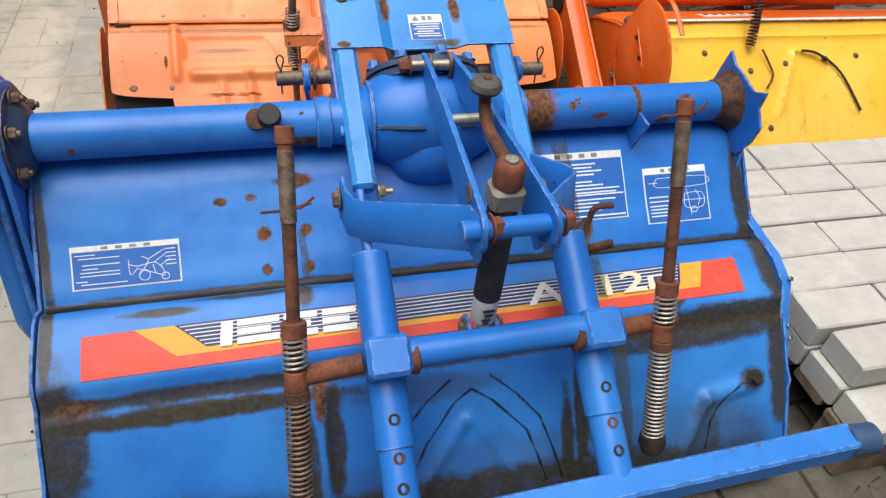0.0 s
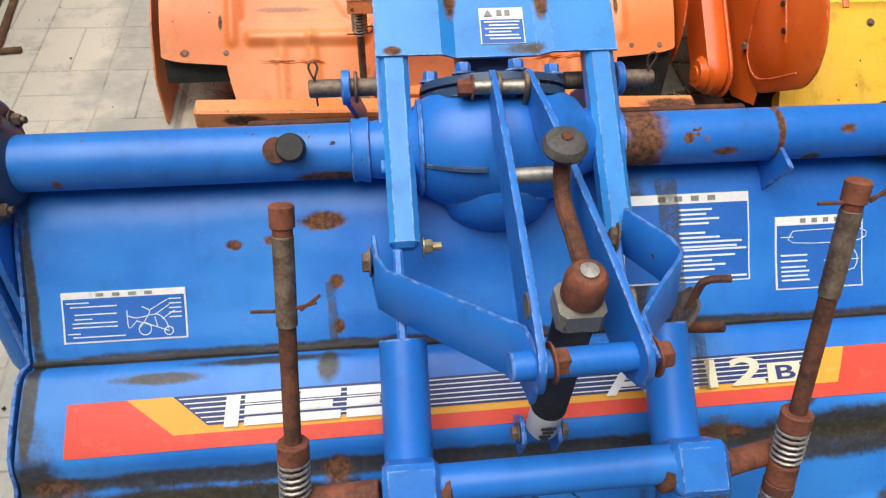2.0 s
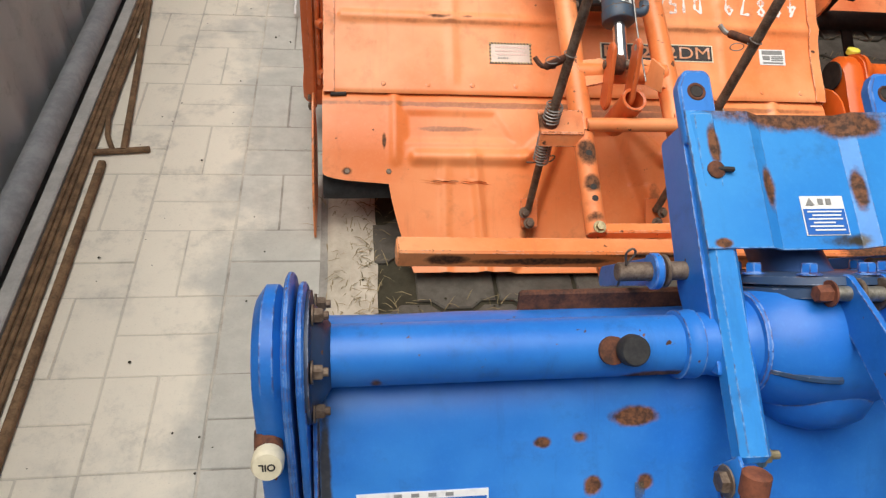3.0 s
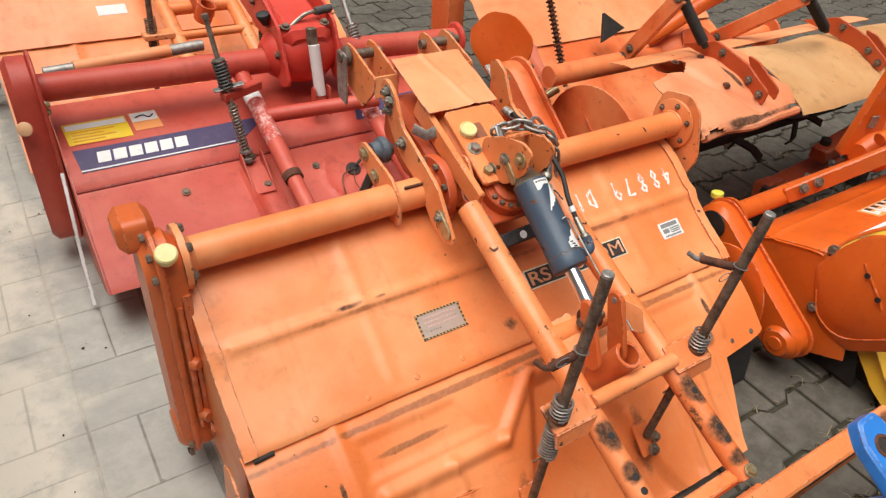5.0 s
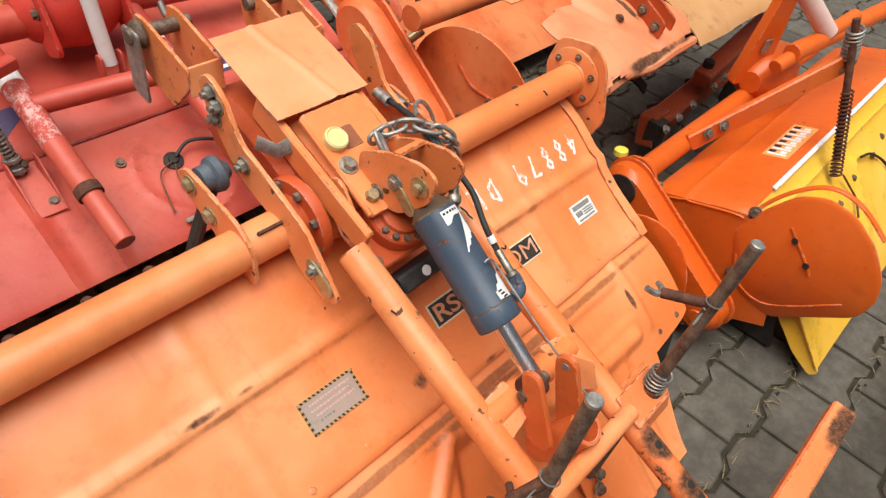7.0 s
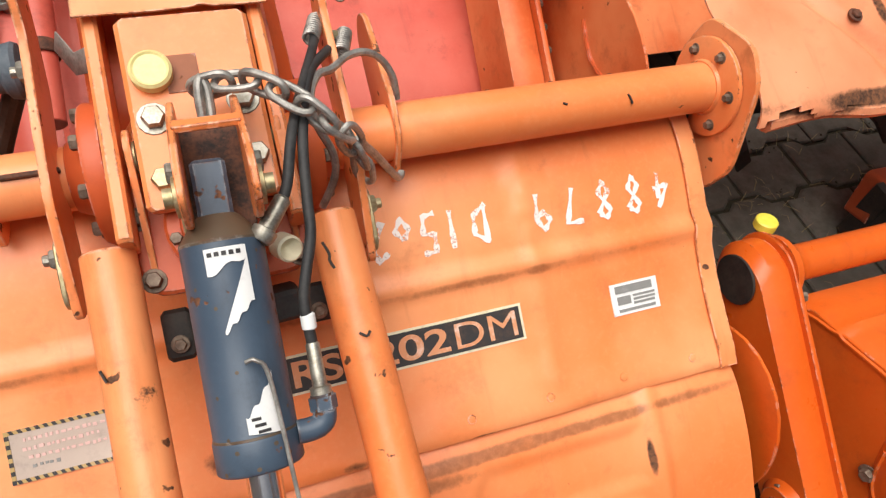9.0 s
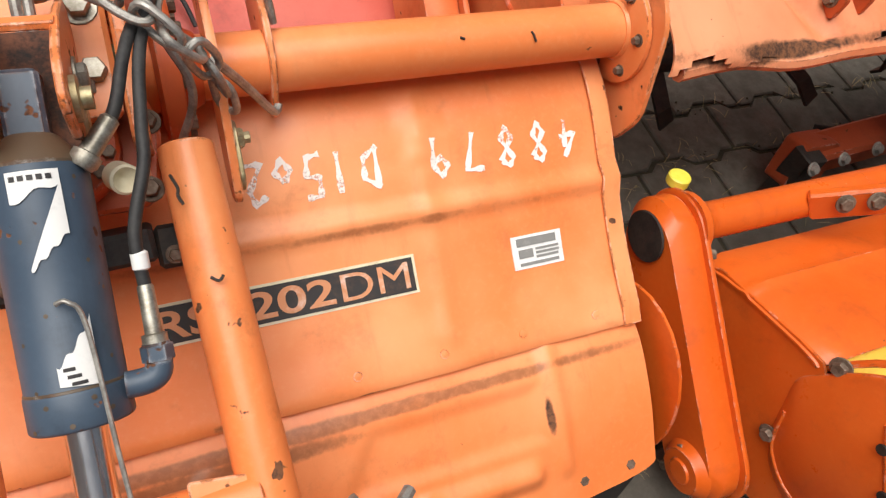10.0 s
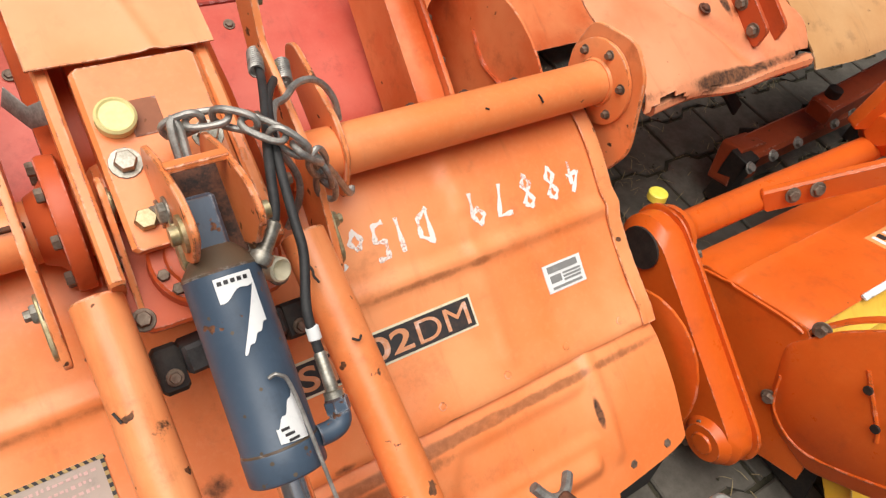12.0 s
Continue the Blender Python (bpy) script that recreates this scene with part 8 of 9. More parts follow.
def relief_e(x, y, s):
    o = 0.006 * noise.noise((x * 6, s * 8, 41.0)) + 0.003 * noise.noise((x * 18, s * 20, 45.0))
    return o - 0.012 * soft(seg_d(x, s, 0.80, 0.02, 0.98, 0.30), 0.03)


flapE = Sheet([(2.545, 0.560), (2.50, 0.572), (2.44, 0.570), (2.36, 0.552), (2.285, 0.524), (2.245, 0.506), (2.228, 0.492), (2.232, 0.476)], 0.70, 1.125, relief_e,
              lambda x, s: (0.012 * math.sin(s * 30), 0.022 * noise.noise((x * 5, s * 3, 7)), 0.016 * noise.noise((x * 7, s * 6, 9))))
part("lifted_flap", flapE.mesh(70, 46, 0.003, keep=lambda x, s: not (x < 0.86 + 0.02 * math.sin(s * 40) and s < 0.10 + 0.10 * (0.86 - x)) and not (s > flapE.L - 0.02 + 0.03 * noise.noise((x * 14, 0, 0)))), flap_paint, tE, "bleached orange flap with torn edge")
flapE2 = Sheet([(2.52, 0.560), (2.46, 0.566), (2.38, 0.560), (2.30, 0.530), (2.235, 0.500), (2.215, 0.478)], 1.128, 2.05, lambda x, y, s: 0.004 * noise.noise((x * 6, s * 8, 51.0)),
               lambda x, s: (0, 0.02 * noise.noise((x * 3, s * 3, 17)), 0.012 * noise.noise((x * 4, s * 6, 19)) - 0.02 * (x - 1.128)))
part("lifted_flap", flapE2.mesh(70, 30, 0.003), ochre, tE, "bleached ochre flap with a stained rim")
flapE3 = Sheet([(2.62, 0.545), (2.56, 0.562), (2.535, 0.562)], 0.72, 1.95, lambda x, y, s: 0.003 * noise.noise((x * 5, s * 8, 61.0)))
part("hinge_strip", flapE3.mesh(40, 6, 0.003), peach, tE)
bolts(tE, [((x, 2.50, 0.572), (0, -0.1, 1)) for x in (0.86, 0.97)] + [((0.93, 2.36, 0.548), (0, -0.3, 1))], rust, 0.008, 0.006)
part("rim_roll", path(B(), [(0.72, 2.240, 0.482), (0.82, 2.247, 0.484), (0.92, 2.238, 0.478), (1.02, 2.238, 0.486), (1.12, 2.236, 0.490)], 0.013, 8, 6), flap_paint, tE)
part("rotor_shaft", tube(B(), (0.66, 2.50, 0.25), (1.95, 2.50, 0.25), 0.03, seg=14), dark, tE)
for i in range(12):
    a = i * 1.9
    x = 0.76 + i * 0.10
    part("tine", strap(B(), [(x, 2.50, 0.25), (x + 0.01, 2.50 + 0.10 * math.cos(a), 0.25 + 0.10 * math.sin(a)), (x + 0.04, 2.50 + 0.13 * math.cos(a + 0.25), 0.25 + 0.13 * math.sin(a + 0.25))], 0.035, 0.008, (1, 0.2, 0.2)), dark, tE)
for x0, x1 in ((1.0, 1.03), (1.62, 1.64)):
    part("flap_bracket", plate(B(), rounded([(2.60, 0.575), (2.48, 0.625), (2.36, 0.60), (2.27, 0.55), (2.275, 0.51), (2.36, 0.545), (2.50, 0.57)], 0.01), (x0, 0, 0), (0.0, 1, 0), (0, 0, 1), 0.008), orange_dark, tE)
    part("flap_bracket", plate(B(), rounded([(2.40, 0.605), (2.36, 0.60), (2.27, 0.55), (2.275, 0.51), (2.36, 0.545)], 0.01), (x0 + 0.05, 0, 0), (0.0, 1, 0), (0, 0, 1), 0.008), orange_dark, tE)
    bolts(tE, [((x0 - 0.004, 2.295, 0.535), (-1, 0, 0)), ((x0 - 0.004, 2.34, 0.56), (-1, 0, 0)), ((x0 - 0.004, 2.45, 0.60), (-1, 0, 0))], steel_brown, 0.009, 0.009)
for x, b in ((0.86, (0.90, 2.575, 0.735)), (1.26, (1.32, 2.445, 0.735))):
    a = Vector((x, 2.70, 0.505))
    b = Vector(b)
    dd = (b - a).normalized()
    part("lift_arm", bar(B(), a - dd * 0.03, b, 0.022, 0.048, (0, 0.6, 0.6), 0.004), orange3, tE, "flat orange lift arm")
    part("arm_eye", tube(B(), b - Vector((0.016, 0, 0)), b + Vector((0.016, 0, 0)), 0.017, seg=16, hollow=0.010), steel_brown, tE)
    bolts(tE, [(a + dd * 0.015 + Vector((-0.012, 0, 0)), (-1, 0, 0)), (a + dd * 0.05 + Vector((-0.012, 0, 0)), (-1, 0, 0))], steel_brown, 0.010, 0.008)
    e = Vector((x + 0.12, 2.50, 0.60)) if x < 1 else Vector((x + 0.26, 2.45, 0.60))
    part("spring_rod", tube(B(), b, e, 0.010, seg=12), dark, tE)
    part("spring", spring(B(), b.lerp(e, 0.12), b.lerp(e, 0.9), 0.014, 0.003, 22), dark, tE, "dark coil spring")
bm = B()
lathe(bm, (1.02, ye, ze), (1, 0, 0), [(0, 0.032), (0.03, 0.06), (0.08, 0.075), (0.14, 0.075), (0.19, 0.06), (0.22, 0.032)], 20)
part("gearbox", bm, orange3, tE)
part("housing_plate", plate(B(), rounded([(-0.05, -0.06), (0.05, -0.06), (0.07, 0.02), (0.02, 0.07), (-0.05, 0.06)], 0.015), (1.12, 2.63, 0.53), (0.9, -0.3, 0.1), (0, 0.4, 0.9), 0.012), orange_dark, tE)
part("mast_tube", tube(B(), (0.98, 2.72, 0.54), (1.20, 2.62, 0.74), 0.024, seg=16), orange2, tE)
part("mast_tube", tube(B(), (1.10, 2.80, 0.53), (1.36, 2.72, 0.68), 0.024, seg=16), orange2, tE)

# tiller behind that one
tG, hoodG, lowG = tiller_far(G_BASE, "orange rotary tiller with a triangular hole in its flap", 0.78, 2.0, 3.52, 0.56, peach, orange3, orange3)
part("side_disc", plate(B(), rounded([(2.91, 0.45), (3.07, 0.31), (3.23, 0.38), (3.25, 0.44), (3.16, 0.535), (3.02, 0.562), (2.91, 0.52)], 0.05, 6), (0.62, 0, 0), (0, 1, 0), (0.1, 0, 1), 0.005), orange2, tG, "flat rounded orange side plate")
part("hole_patch", plate(B(), [(-0.06, -0.05), (0.07, -0.01), (-0.02, 0.06)], (1.27, 3.15, 0.40), (1, 0, 0), (0, 0.55, 0.8), 0.016), dark, tG)
part("foot_bracket", plate(B(), rounded([(-0.02, -0.09), (0.02, -0.09), (0.025, 0.07), (-0.02, 0.09)], 0.008), (0.88, 3.10, 0.32), (0.5, 0, 0.5), (0, 0.75, 0.65), 0.02), orange_dark, tG)
part("spring_rod", tube(B(), (0.93, 3.20, 0.62), (0.96, 3.02, 0.26), 0.009, seg=10), rust, tG)
part("spring", spring(B(), (0.932, 3.19, 0.60), (0.955, 3.05, 0.32), 0.014, 0.0028, 20), rust, tG)

# ---- deep orange and yellow tiller ----
tF = thing("rotary_tiller", F_BASE, "deep orange rotary tiller with a yellow rear flap", "tiller", "parked tillers")
yf, zf = 2.110, 0.305
bm = B()
plate(bm, hull((2.115, 0.288), 0.056, (1.825, 0.105), 0.054, 14), (0.727, 0, 0), (0, 1, 0), (0, 0, 1), 0.060, 0.016)
part("chain_case", bm, orange2, tF, "deep orange cast chain case")
part("case_rim", plate(B(), hull((2.115, 0.288), 0.063, (1.825, 0.105), 0.062, 14), (0.752, 0, 0), (0, 1, 0), (0, 0, 1), 0.008, 0.003), orange2, tF)
part("case_bore", lathe(B(), (0.694, 2.112, 0.295), (-1, 0, 0), [(0, 0.038), (0.004, 0.038), (0.0042, 0.0)], 24), dark, tF)
part("case_hub", lathe(B(), (0.700, 1.825, 0.105), (-1, 0, 0), [(0, 0.046), (0.004, 0.044), (0.012, 0.036), (0.016, 0.034), (0.0165, 0.02), (0.02, 0.018), (0.0205, 0)], 24), orange2, tF)
bolts(tF, [((0.757, 1.99, 0.245), (1, -0.6, 0.4)), ((0.757, 1.905, 0.180), (1, -0.6, 0.4)), ((0.700, 1.850, 0.125), (-1, 0, 0)), ((0.700, 1.845, 0.062), (-1, 0, 0)), ((0.756, 2.055, 0.31), (1, -0.5, 0.4))], steel_brown, 0.008, 0.012)
part("oil_neck", tube(B(), (0.762, 2.155, 0.310), (0.764, 2.168, 0.330), 0.010, seg=14), rust, tF)
part("oil_cap", lathe(B(), (0.765, 2.170, 0.326), (0.02, 0.15, 1), [(0, 0.0155), (0.002, 0.017), (0.014, 0.017), (0.016, 0.015), (0.0165, 0)], 20), lemon, tF, "lemon yellow oil cap")
part("axle_tube", lathe(B(), (0.750, yf, zf), (1, 0, 0), [(0, 0.052), (0.012, 0.050), (0.03, 0.032), (0.05, 0.028), (0.35, 0.028)], 24), orange2, tF)
part("axle_tube", tube(B(), (1.05, yf, zf), (2.05, yf, zf), 0.028, seg=22), orange2, tF)
hoodF = Sheet([(2.075, 0.262), (2.045, 0.285), (2.02, 0.297), (1.97, 0.315), (1.90, 0.338), (1.865, 0.345), (1.855, 0.342)], 0.790, 2.05, lambda x, y, s: 0.002 * noise.noise((x * 5, s * 6, 71.0)) + 0.004 * soft(abs(s - 0.09), 0.012) + (-0.014 * soft(x - 0.79, 0.03)))
part("hood", hoodF.mesh(70, 26, 0.003), orange2, tF, "deep orange sheet hood")
part("rubber_apron", plate(B(), rounded([(1.66, 0.015), (1.98, 0.015), (2.02, 0.20), (1.72, 0.20)], 0.01), (0.842, 0, 0), (0, 1, 0), (0, 0, 1), 0.006), dark, tF, "black rubber side apron")
part("white_trim", bar(B(), (0.93, 1.855, 0.347), (2.05, 1.855, 0.347), 0.012, 0.004), white_paint, tF)
part("side_wall", plate(B(), [(2.07, 0.25), (2.04, 0.28), (1.90, 0.33), (1.86, 0.34), (1.74, 0.27), (1.70, 0.10), (1.80, 0.05), (1.98, 0.10)], (0.795, 0, 0), (0, 1, 0), (0, 0, 1), 0.004), orange2, tF)


def relief_f(x, y, s):
    o = 0.003 * noise.noise((x * 5, s * 6, 81.0))
    o += 0.009 * soft(seg_d(x, s, 1.37, 0.10, 1.28, 0.30), 0.014) + 0.009 * soft(seg_d(x, s, 1.37, 0.10, 1.47, 0.12), 0.014) + 0.009 * soft(seg_d(x, s, 1.47, 0.12, 1.56, 0.30), 0.014)
    return o + 0.006 * soft(abs(s - 0.05), 0.012)


flapF = Sheet([(1.858, 0.340), (1.84, 0.325), (1.80, 0.290), (1.74, 0.245), (1.66, 0.175), (1.585, 0.095), (1.555, 0.060)], 0.815, 2.05, relief_f)
part("rear_flap", flapF.mesh(90, 40, 0.003, keep=lambda x, s: not (x < 0.92 and s > flapF.s_of(1.70) and x < 0.82 + 0.0)), yellow, tF, "yellow rear flap with scratches")
part("flap_wing", plate(B(), rounded([(1.68, 0.18), (1.60, 0.10), (1.545, 0.05), (1.56, 0.03), (1.62, 0.06), (1.70, 0.13)], 0.012), (0.815, 0, 0), (0, 1, 0), (0.15, 0, 1), 0.005), yellow, tF)
bm = B()
dome = rounded([(1.865, 0.290), (1.828, 0.378), (1.788, 0.440), (1.735, 0.468), (1.675, 0.460), (1.615, 0.420), (1.570, 0.365), (1.552, 0.310), (1.565, 0.255), (1.705, 0.132), (1.790, 0.148), (1.825, 0.190)], 0.02, 4)
plate(bm, dome, (0.796, 0, 0), (0, 1, 0), (0.0, 0, 1), 0.016, 0.006)
dm = part("side_dome", bm, orange2, tF, "rounded deep orange side plate with two holes")
part("dome_rib", path(B(), [(0.788, 1.765, 0.372), (0.788, 1.745, 0.352), (0.788, 1.70, 0.310), (0.788, 1.685, 0.29)], 0.0035, 8, 5), orange2, dm)
part("dome_rib", path(B(), [(0.789, 1.835, 0.240), (0.789, 1.80, 0.175), (0.789, 1.72, 0.165), (0.789, 1.60, 0.270)], 0.0032, 8, 5), orange2, dm)
for y, z in ((1.745, 0.352), (1.70, 0.312)):
    part("dome_hole", lathe(B(), (0.782, y, z), (-1, 0, 0), [(0, 0.007), (0.0035, 0.007), (0.0036, 0.0)], 14), dark, dm)
bolts(tF, [((0.789, 1.822, 0.188), (-1, -0.2, 0)), ((0.80, 1.845, 0.352), (-1, -0.2, 0.2))], steel_brown, 0.010, 0.010)
part("dome_lip", path(B(), [(0.800, 1.868, 0.292), (0.815, 1.832, 0.385), (0.822, 1.785, 0.448), (0.826, 1.735, 0.476), (0.828, 1.675, 0.466), (0.828, 1.61, 0.425)], 0.007, 8, 4, 0.5), orange2, dm)
bolts(tF, [(flapF.at(x, s, 0.0), (0, -0.6, 0.8)) for x, s in ((1.20, 0.16), (1.47, 0.13), (1.33, 0.14), (1.05, 0.10), (1.25, 0.34), (1.60, 0.12))], steel_brown, 0.007, 0.006)
part("flap_hook", path(B(), [flapF.at(1.24, 0.10, 0.02), flapF.at(1.26, 0.14, 0.012), flapF.at(1.27, 0.18, 0.01), flapF.at(1.24, 0.22, 0.012)], 0.003, 6, 4), rust, tF)
part("flap_wire", path(B(), [flapF.at(1.385, 0.105, 0.008), flapF.at(1.44, 0.12, 0.014), flapF.at(1.52, 0.18, 0.01), flapF.at(1.58, 0.30, 0.008)], 0.004, 6, 5), dark, tF, "black wire hanging on the flap")
# nameplate: unreadable marks
npF = part("nameplate", hoodF.decal(B(), 1.085, hoodF.s_of(1.945), 1.30, hoodF.s_of(1.885), 0.0012, nx=12), f_orange, tF, "worn orange nameplate with dark marks")
for i in range(6):
    x = 1.095 + 0.033 * i
    part("mark_block", hoodF.decal(B(), x, hoodF.s_of(1.938), x + 0.009, hoodF.s_of(1.894), 0.0022, nx=1, ns=1), f_white, npF)
    part("mark_block", hoodF.decal(B(), x + 0.013, hoodF.s_of(1.938), x + 0.026, hoodF.s_of(1.922), 0.0022, nx=1, ns=1), f_black, npF)
    part("mark_block", hoodF.decal(B(), x + 0.013, hoodF.s_of(1.912), x + 0.026, hoodF.s_of(1.898), 0.0022, nx=1, ns=1), f_white, npF)
# lift arm, mast, spring rod
la, lb_ = Vector((0.972, 2.092, 0.318)), Vector((1.235, 1.905, 0.552))
part("lift_arm", bar(B(), la, lb_, 0.020, 0.048, (-0.3, 0.4, 0.8), 0.004), orange2, tF, "flat deep orange lift arm")
part("arm_eye", tube(B(), lb_ - Vector((0.02, 0.0, 0)), lb_ + Vector((0.022, 0.0, 0)), 0.019, seg=18, hollow=0.011), steel_brown, tF)
bolts(tF, [(la.lerp(lb_, k) + Vector((-0.008, -0.012, 0.014)), (-0.4, -0.7, 0.4)) for k in (0.10, 0.20)], steel_brown, 0.010, 0.008)
part("spring_rod", tube(B(), (1.21, 1.93, 0.66), (1.215, 1.80, 0.33), 0.009, seg=12), rust, tF)
part("spring", spring(B(), (1.212, 1.92, 0.64), (1.236, 1.905, 0.565), 0.018, 0.003, 8), steel, tF)
part("spring", spring(B(), (1.216, 1.865, 0.50), (1.20, 1.78, 0.30), 0.013, 0.0025, 22), rust, tF)
part("mast_post", plate(B(), rounded([(-0.055, -0.10), (0.055, -0.10), (0.03, 0.18), (-0.015, 0.18)], 0.01), (1.36, 2.135, 0.45), (0.9, -0.4, 0.1), (0.05, 0, 1), 0.03), orange2, tF)
part("mast_slot", plate(B(), rounded([(-0.013, -0.02), (0.013, -0.02), (0.013, 0.02), (-0.013, 0.02)], 0.004), (1.352, 2.117, 0.46), (0.9, -0.4, 0.1), (0.05, 0, 1), 0.004), zinc, tF)
part("top_sleeve", tube(B(), (1.40, 2.12, 0.62), (1.50, 2.02, 0.50), 0.026, seg=20), pink_white, tF, "pinkish white screw sleeve")
part("mast_tube", tube(B(), (1.30, 2.06, 0.44), (1.62, 2.00, 0.53), 0.020, seg=16), orange2, tF)
part("mast_tube", tube(B(), (1.35, 2.05, 0.47), (1.9, 1.95, 0.52), 0.026, seg=16), orange2, tF)
part("gearbox", lathe(B(), (1.33, yf, 0.36), (1, 0, 0), [(0, 0.03), (0.03, 0.06), (0.08, 0.075), (0.16, 0.075), (0.21, 0.06), (0.24, 0.03)], 20), orange2, tF)

# low dark orange implement lying between the tillers
tH = thing("implement_frame", (1.4, 2.3, 0), "low dark orange bolted implement frame on the pavers", "implement")
tH.location.x += 0.085
part("frame_beam", bar(B(), (1.22, 2.310, 0.115), (1.85, 2.30, 0.205), 0.075, 0.055, (0, 0, 1), 0.008), rust_orange, tH)
part("frame_nose", plate(B(), rounded([(-0.05, -0.045), (0.05, -0.05), (0.06, 0.04), (-0.03, 0.05)], 0.012), (1.22, 2.312, 0.105), (1, 0, 0.12), (0, 0.2, 0.7), 0.06), rust_orange, tH)
part("frame_top", bar(B(), (1.38, 2.28, 0.235), (1.85, 2.30, 0.30), 0.06, 0.05, (0, 0, 1), 0.006), rust_orange, tH)
bolts(tH, [((x, 2.252, z), (0, -0.6, 0.5)) for x, z in ((1.17, 0.15), (1.24, 0.165), (1.32, 0.18), (1.44, 0.205), (1.50, 0.22))], steel, 0.010, 0.010)
part("frame_cap", tube(B(), (1.42, 2.29, 0.262), (1.42, 2.29, 0.285), 0.018, seg=14), dark, tH)
for i in range(2, 5):
    a = 0.6 + i * 0.9
    part("tine", strap(B(), [(1.16 + 0.13 * i, 2.32, 0.10), (1.15 + 0.13 * i, 2.37 + 0.03 * math.cos(a), 0.09), (1.10 + 0.13 * i, 2.40, 0.03 + 0.05 * abs(math.sin(a)))], 0.04, 0.008, (0.3, 0, 1)), dark, tH)
for x in (1.2, 1.8):
    part("frame_foot", bar(B(), (x, 2.29, 0.0), (x, 2.29, 0.15), 0.05, 0.05, (0, 1, 0)), dark, tH)

# ---- pavers on a pallet ----
pal = thing("pallet", (1.2, 1.0, 0), "weathered wooden pallet under stacked pavers", "pallet")
for i in range(8):
    y = 0.62 + 0.10 * i
    part("deck_board", bar(B(), (0.76, y, 0.108), (1.72, y, 0.108), 0.085, 0.02), wood, pal)
for y in (0.62, 0.95, 1.29):
    part("bearer", bar(B(), (0.77, y, 0.05), (1.72, y, 0.05), 0.09, 0.095), wood, pal)
r2 = random.Random(8)
bm = B()
bar(bm, (-0.098, 0, 0), (0.098, 0, 0), 0.0965, 0.058, (0, 0, 1), 0.004)
pv = bpy.data.meshes.new("loose_paver")
bmesh.ops.recalc_face_normals(bm, faces=bm.faces)
bm.to_mesh(pv)
bm.free()
pv.materials.append(paver_new)
for lay in range(2):
    for i in range(5):
        for j in range(-3, 5):
            if lay == 1 and j == -3:
                continue
            ob = new("loose_paver", pv)
            x = 0.852 + 0.2 * i + max(0, -j - 1) * 0.012 * (lay + 0.6) + r2.uniform(-0.004, 0.004)
            y = 0.911 + 0.1005 * j + r2.uniform(-0.003, 0.003)
            ob.matrix_world = pose(x, y, 0.149 + 0.060 * lay, r2.uniform(-0.5, 0.5), r2.uniform(-0.4, 0.4), r2.uniform(-1.2, 1.2) + (1.5 if j < -1 else 0))
            tagged(ob, "new pale grey concrete paver in a flat stack", "paver", "stacked pavers")

# ---- paving pieces, last ----
WP, HP, AMP = 0.192, 0.139, 0.011


def wave_outline(phase):
    """Outline of one wavy paver, with the wave's phase at its left edge."""
    def f(u):
        u = (u + phase) % 1.0
        for a, b, va, vb in ((0, 0.18, -1, -1), (0.18, 0.32, -1, 1), (0.32, 0.68, 1, 1), (0.68, 0.82, 1, -1), (0.82, 1.0, -1, -1)):
            if a <= u <= b:
                return AMP * (va + (vb - va) * (u - a) / (b - a))
        return 0
    ks = (0.0, 0.18, 0.32, 0.5, 0.68, 0.82, 1.0)
    g = 0.0052
    low = [((k - 0.5) * (WP - 2 * g), f(k) - HP / 2 + g) for k in ks]
    return low + [((k - 0.5) * (WP - 2 * g), f(k) + HP / 2 - g) for k in ks[::-1]]


def piece_rows(out, cx, cy, z, tilt=(0, 0), e=0.0035):
    c = (sum(p[0] for p in out) / len(out), sum(p[1] for p in out) / len(out))
    shrink = lambda p: (p[0] - math.copysign(e, p[0] - c[0]), p[1] - math.copysign(e, p[1] - c[1]))
    lev = lambda P, h: [Vector((cx + p[0], cy + p[1], z + h + p[0] * tilt[0] + p[1] * tilt[1])) for p in P]
    return [lev(out, -0.03), lev(out, -e), lev([shrink(p) for p in out], 0.0)]


def piece_mesh(name, out, material, e=0.0035):
    bm = B()
    rings(bm, piece_rows(out, 0, 0, 0, (0, 0), e), cap0=False)
    bmesh.ops.recalc_face_normals(bm, faces=bm.faces)
    me = bpy.data.meshes.new(name)
    bm.to_mesh(me)
    bm.free()
    me.materials.append(material)
    return me


wave = [wave_outline(0.0), wave_outline(0.5)]
wmesh = [piece_mesh("paver", w, paver_dark) for w in wave]
rr = random.Random(12)
verts, faces = [], []
for j in range(-26, 62):
    y = 1.525 + HP * j
    for i in range(0, 38):
        x = -0.53 + WP * (i + 0.5 + 0.5 * (j % 2))
        out = wave[j % 2]
        tl = (rr.uniform(-0.012, 0.012), rr.uniform(-0.012, 0.012))
        z = rr.uniform(-0.002, 0.002)
        if (1.28 < y < 3.35 and x < 2.1) and not (y > 2.4 and x < 0.45):
            ob = new("paver", wmesh[j % 2])
            ob.matrix_world = pose(x, y, z, math.degrees(tl[1]), -math.degrees(tl[0]), 0)
            ob.parent = bed
        else:
            loops = piece_rows(out, x, y, z, tl)
            k, n = len(verts), len(out)
            verts += [tuple(p) for lp in loops for p in lp]
            for a in (0, 1):
                faces += [(k + a * n + q, k + a * n + (q + 1) % n, k + (a + 1) * n + (q + 1) % n, k + (a + 1) * n + q) for q in range(n)]
            faces.append(tuple(k + 2 * n + q for q in range(n)))
me = bpy.data.meshes.new("far_pavers")
me.from_pydata(verts, [], faces)
me.materials.append(paver_dark)
fp = new("far_pavers", me)
fp.parent = bed
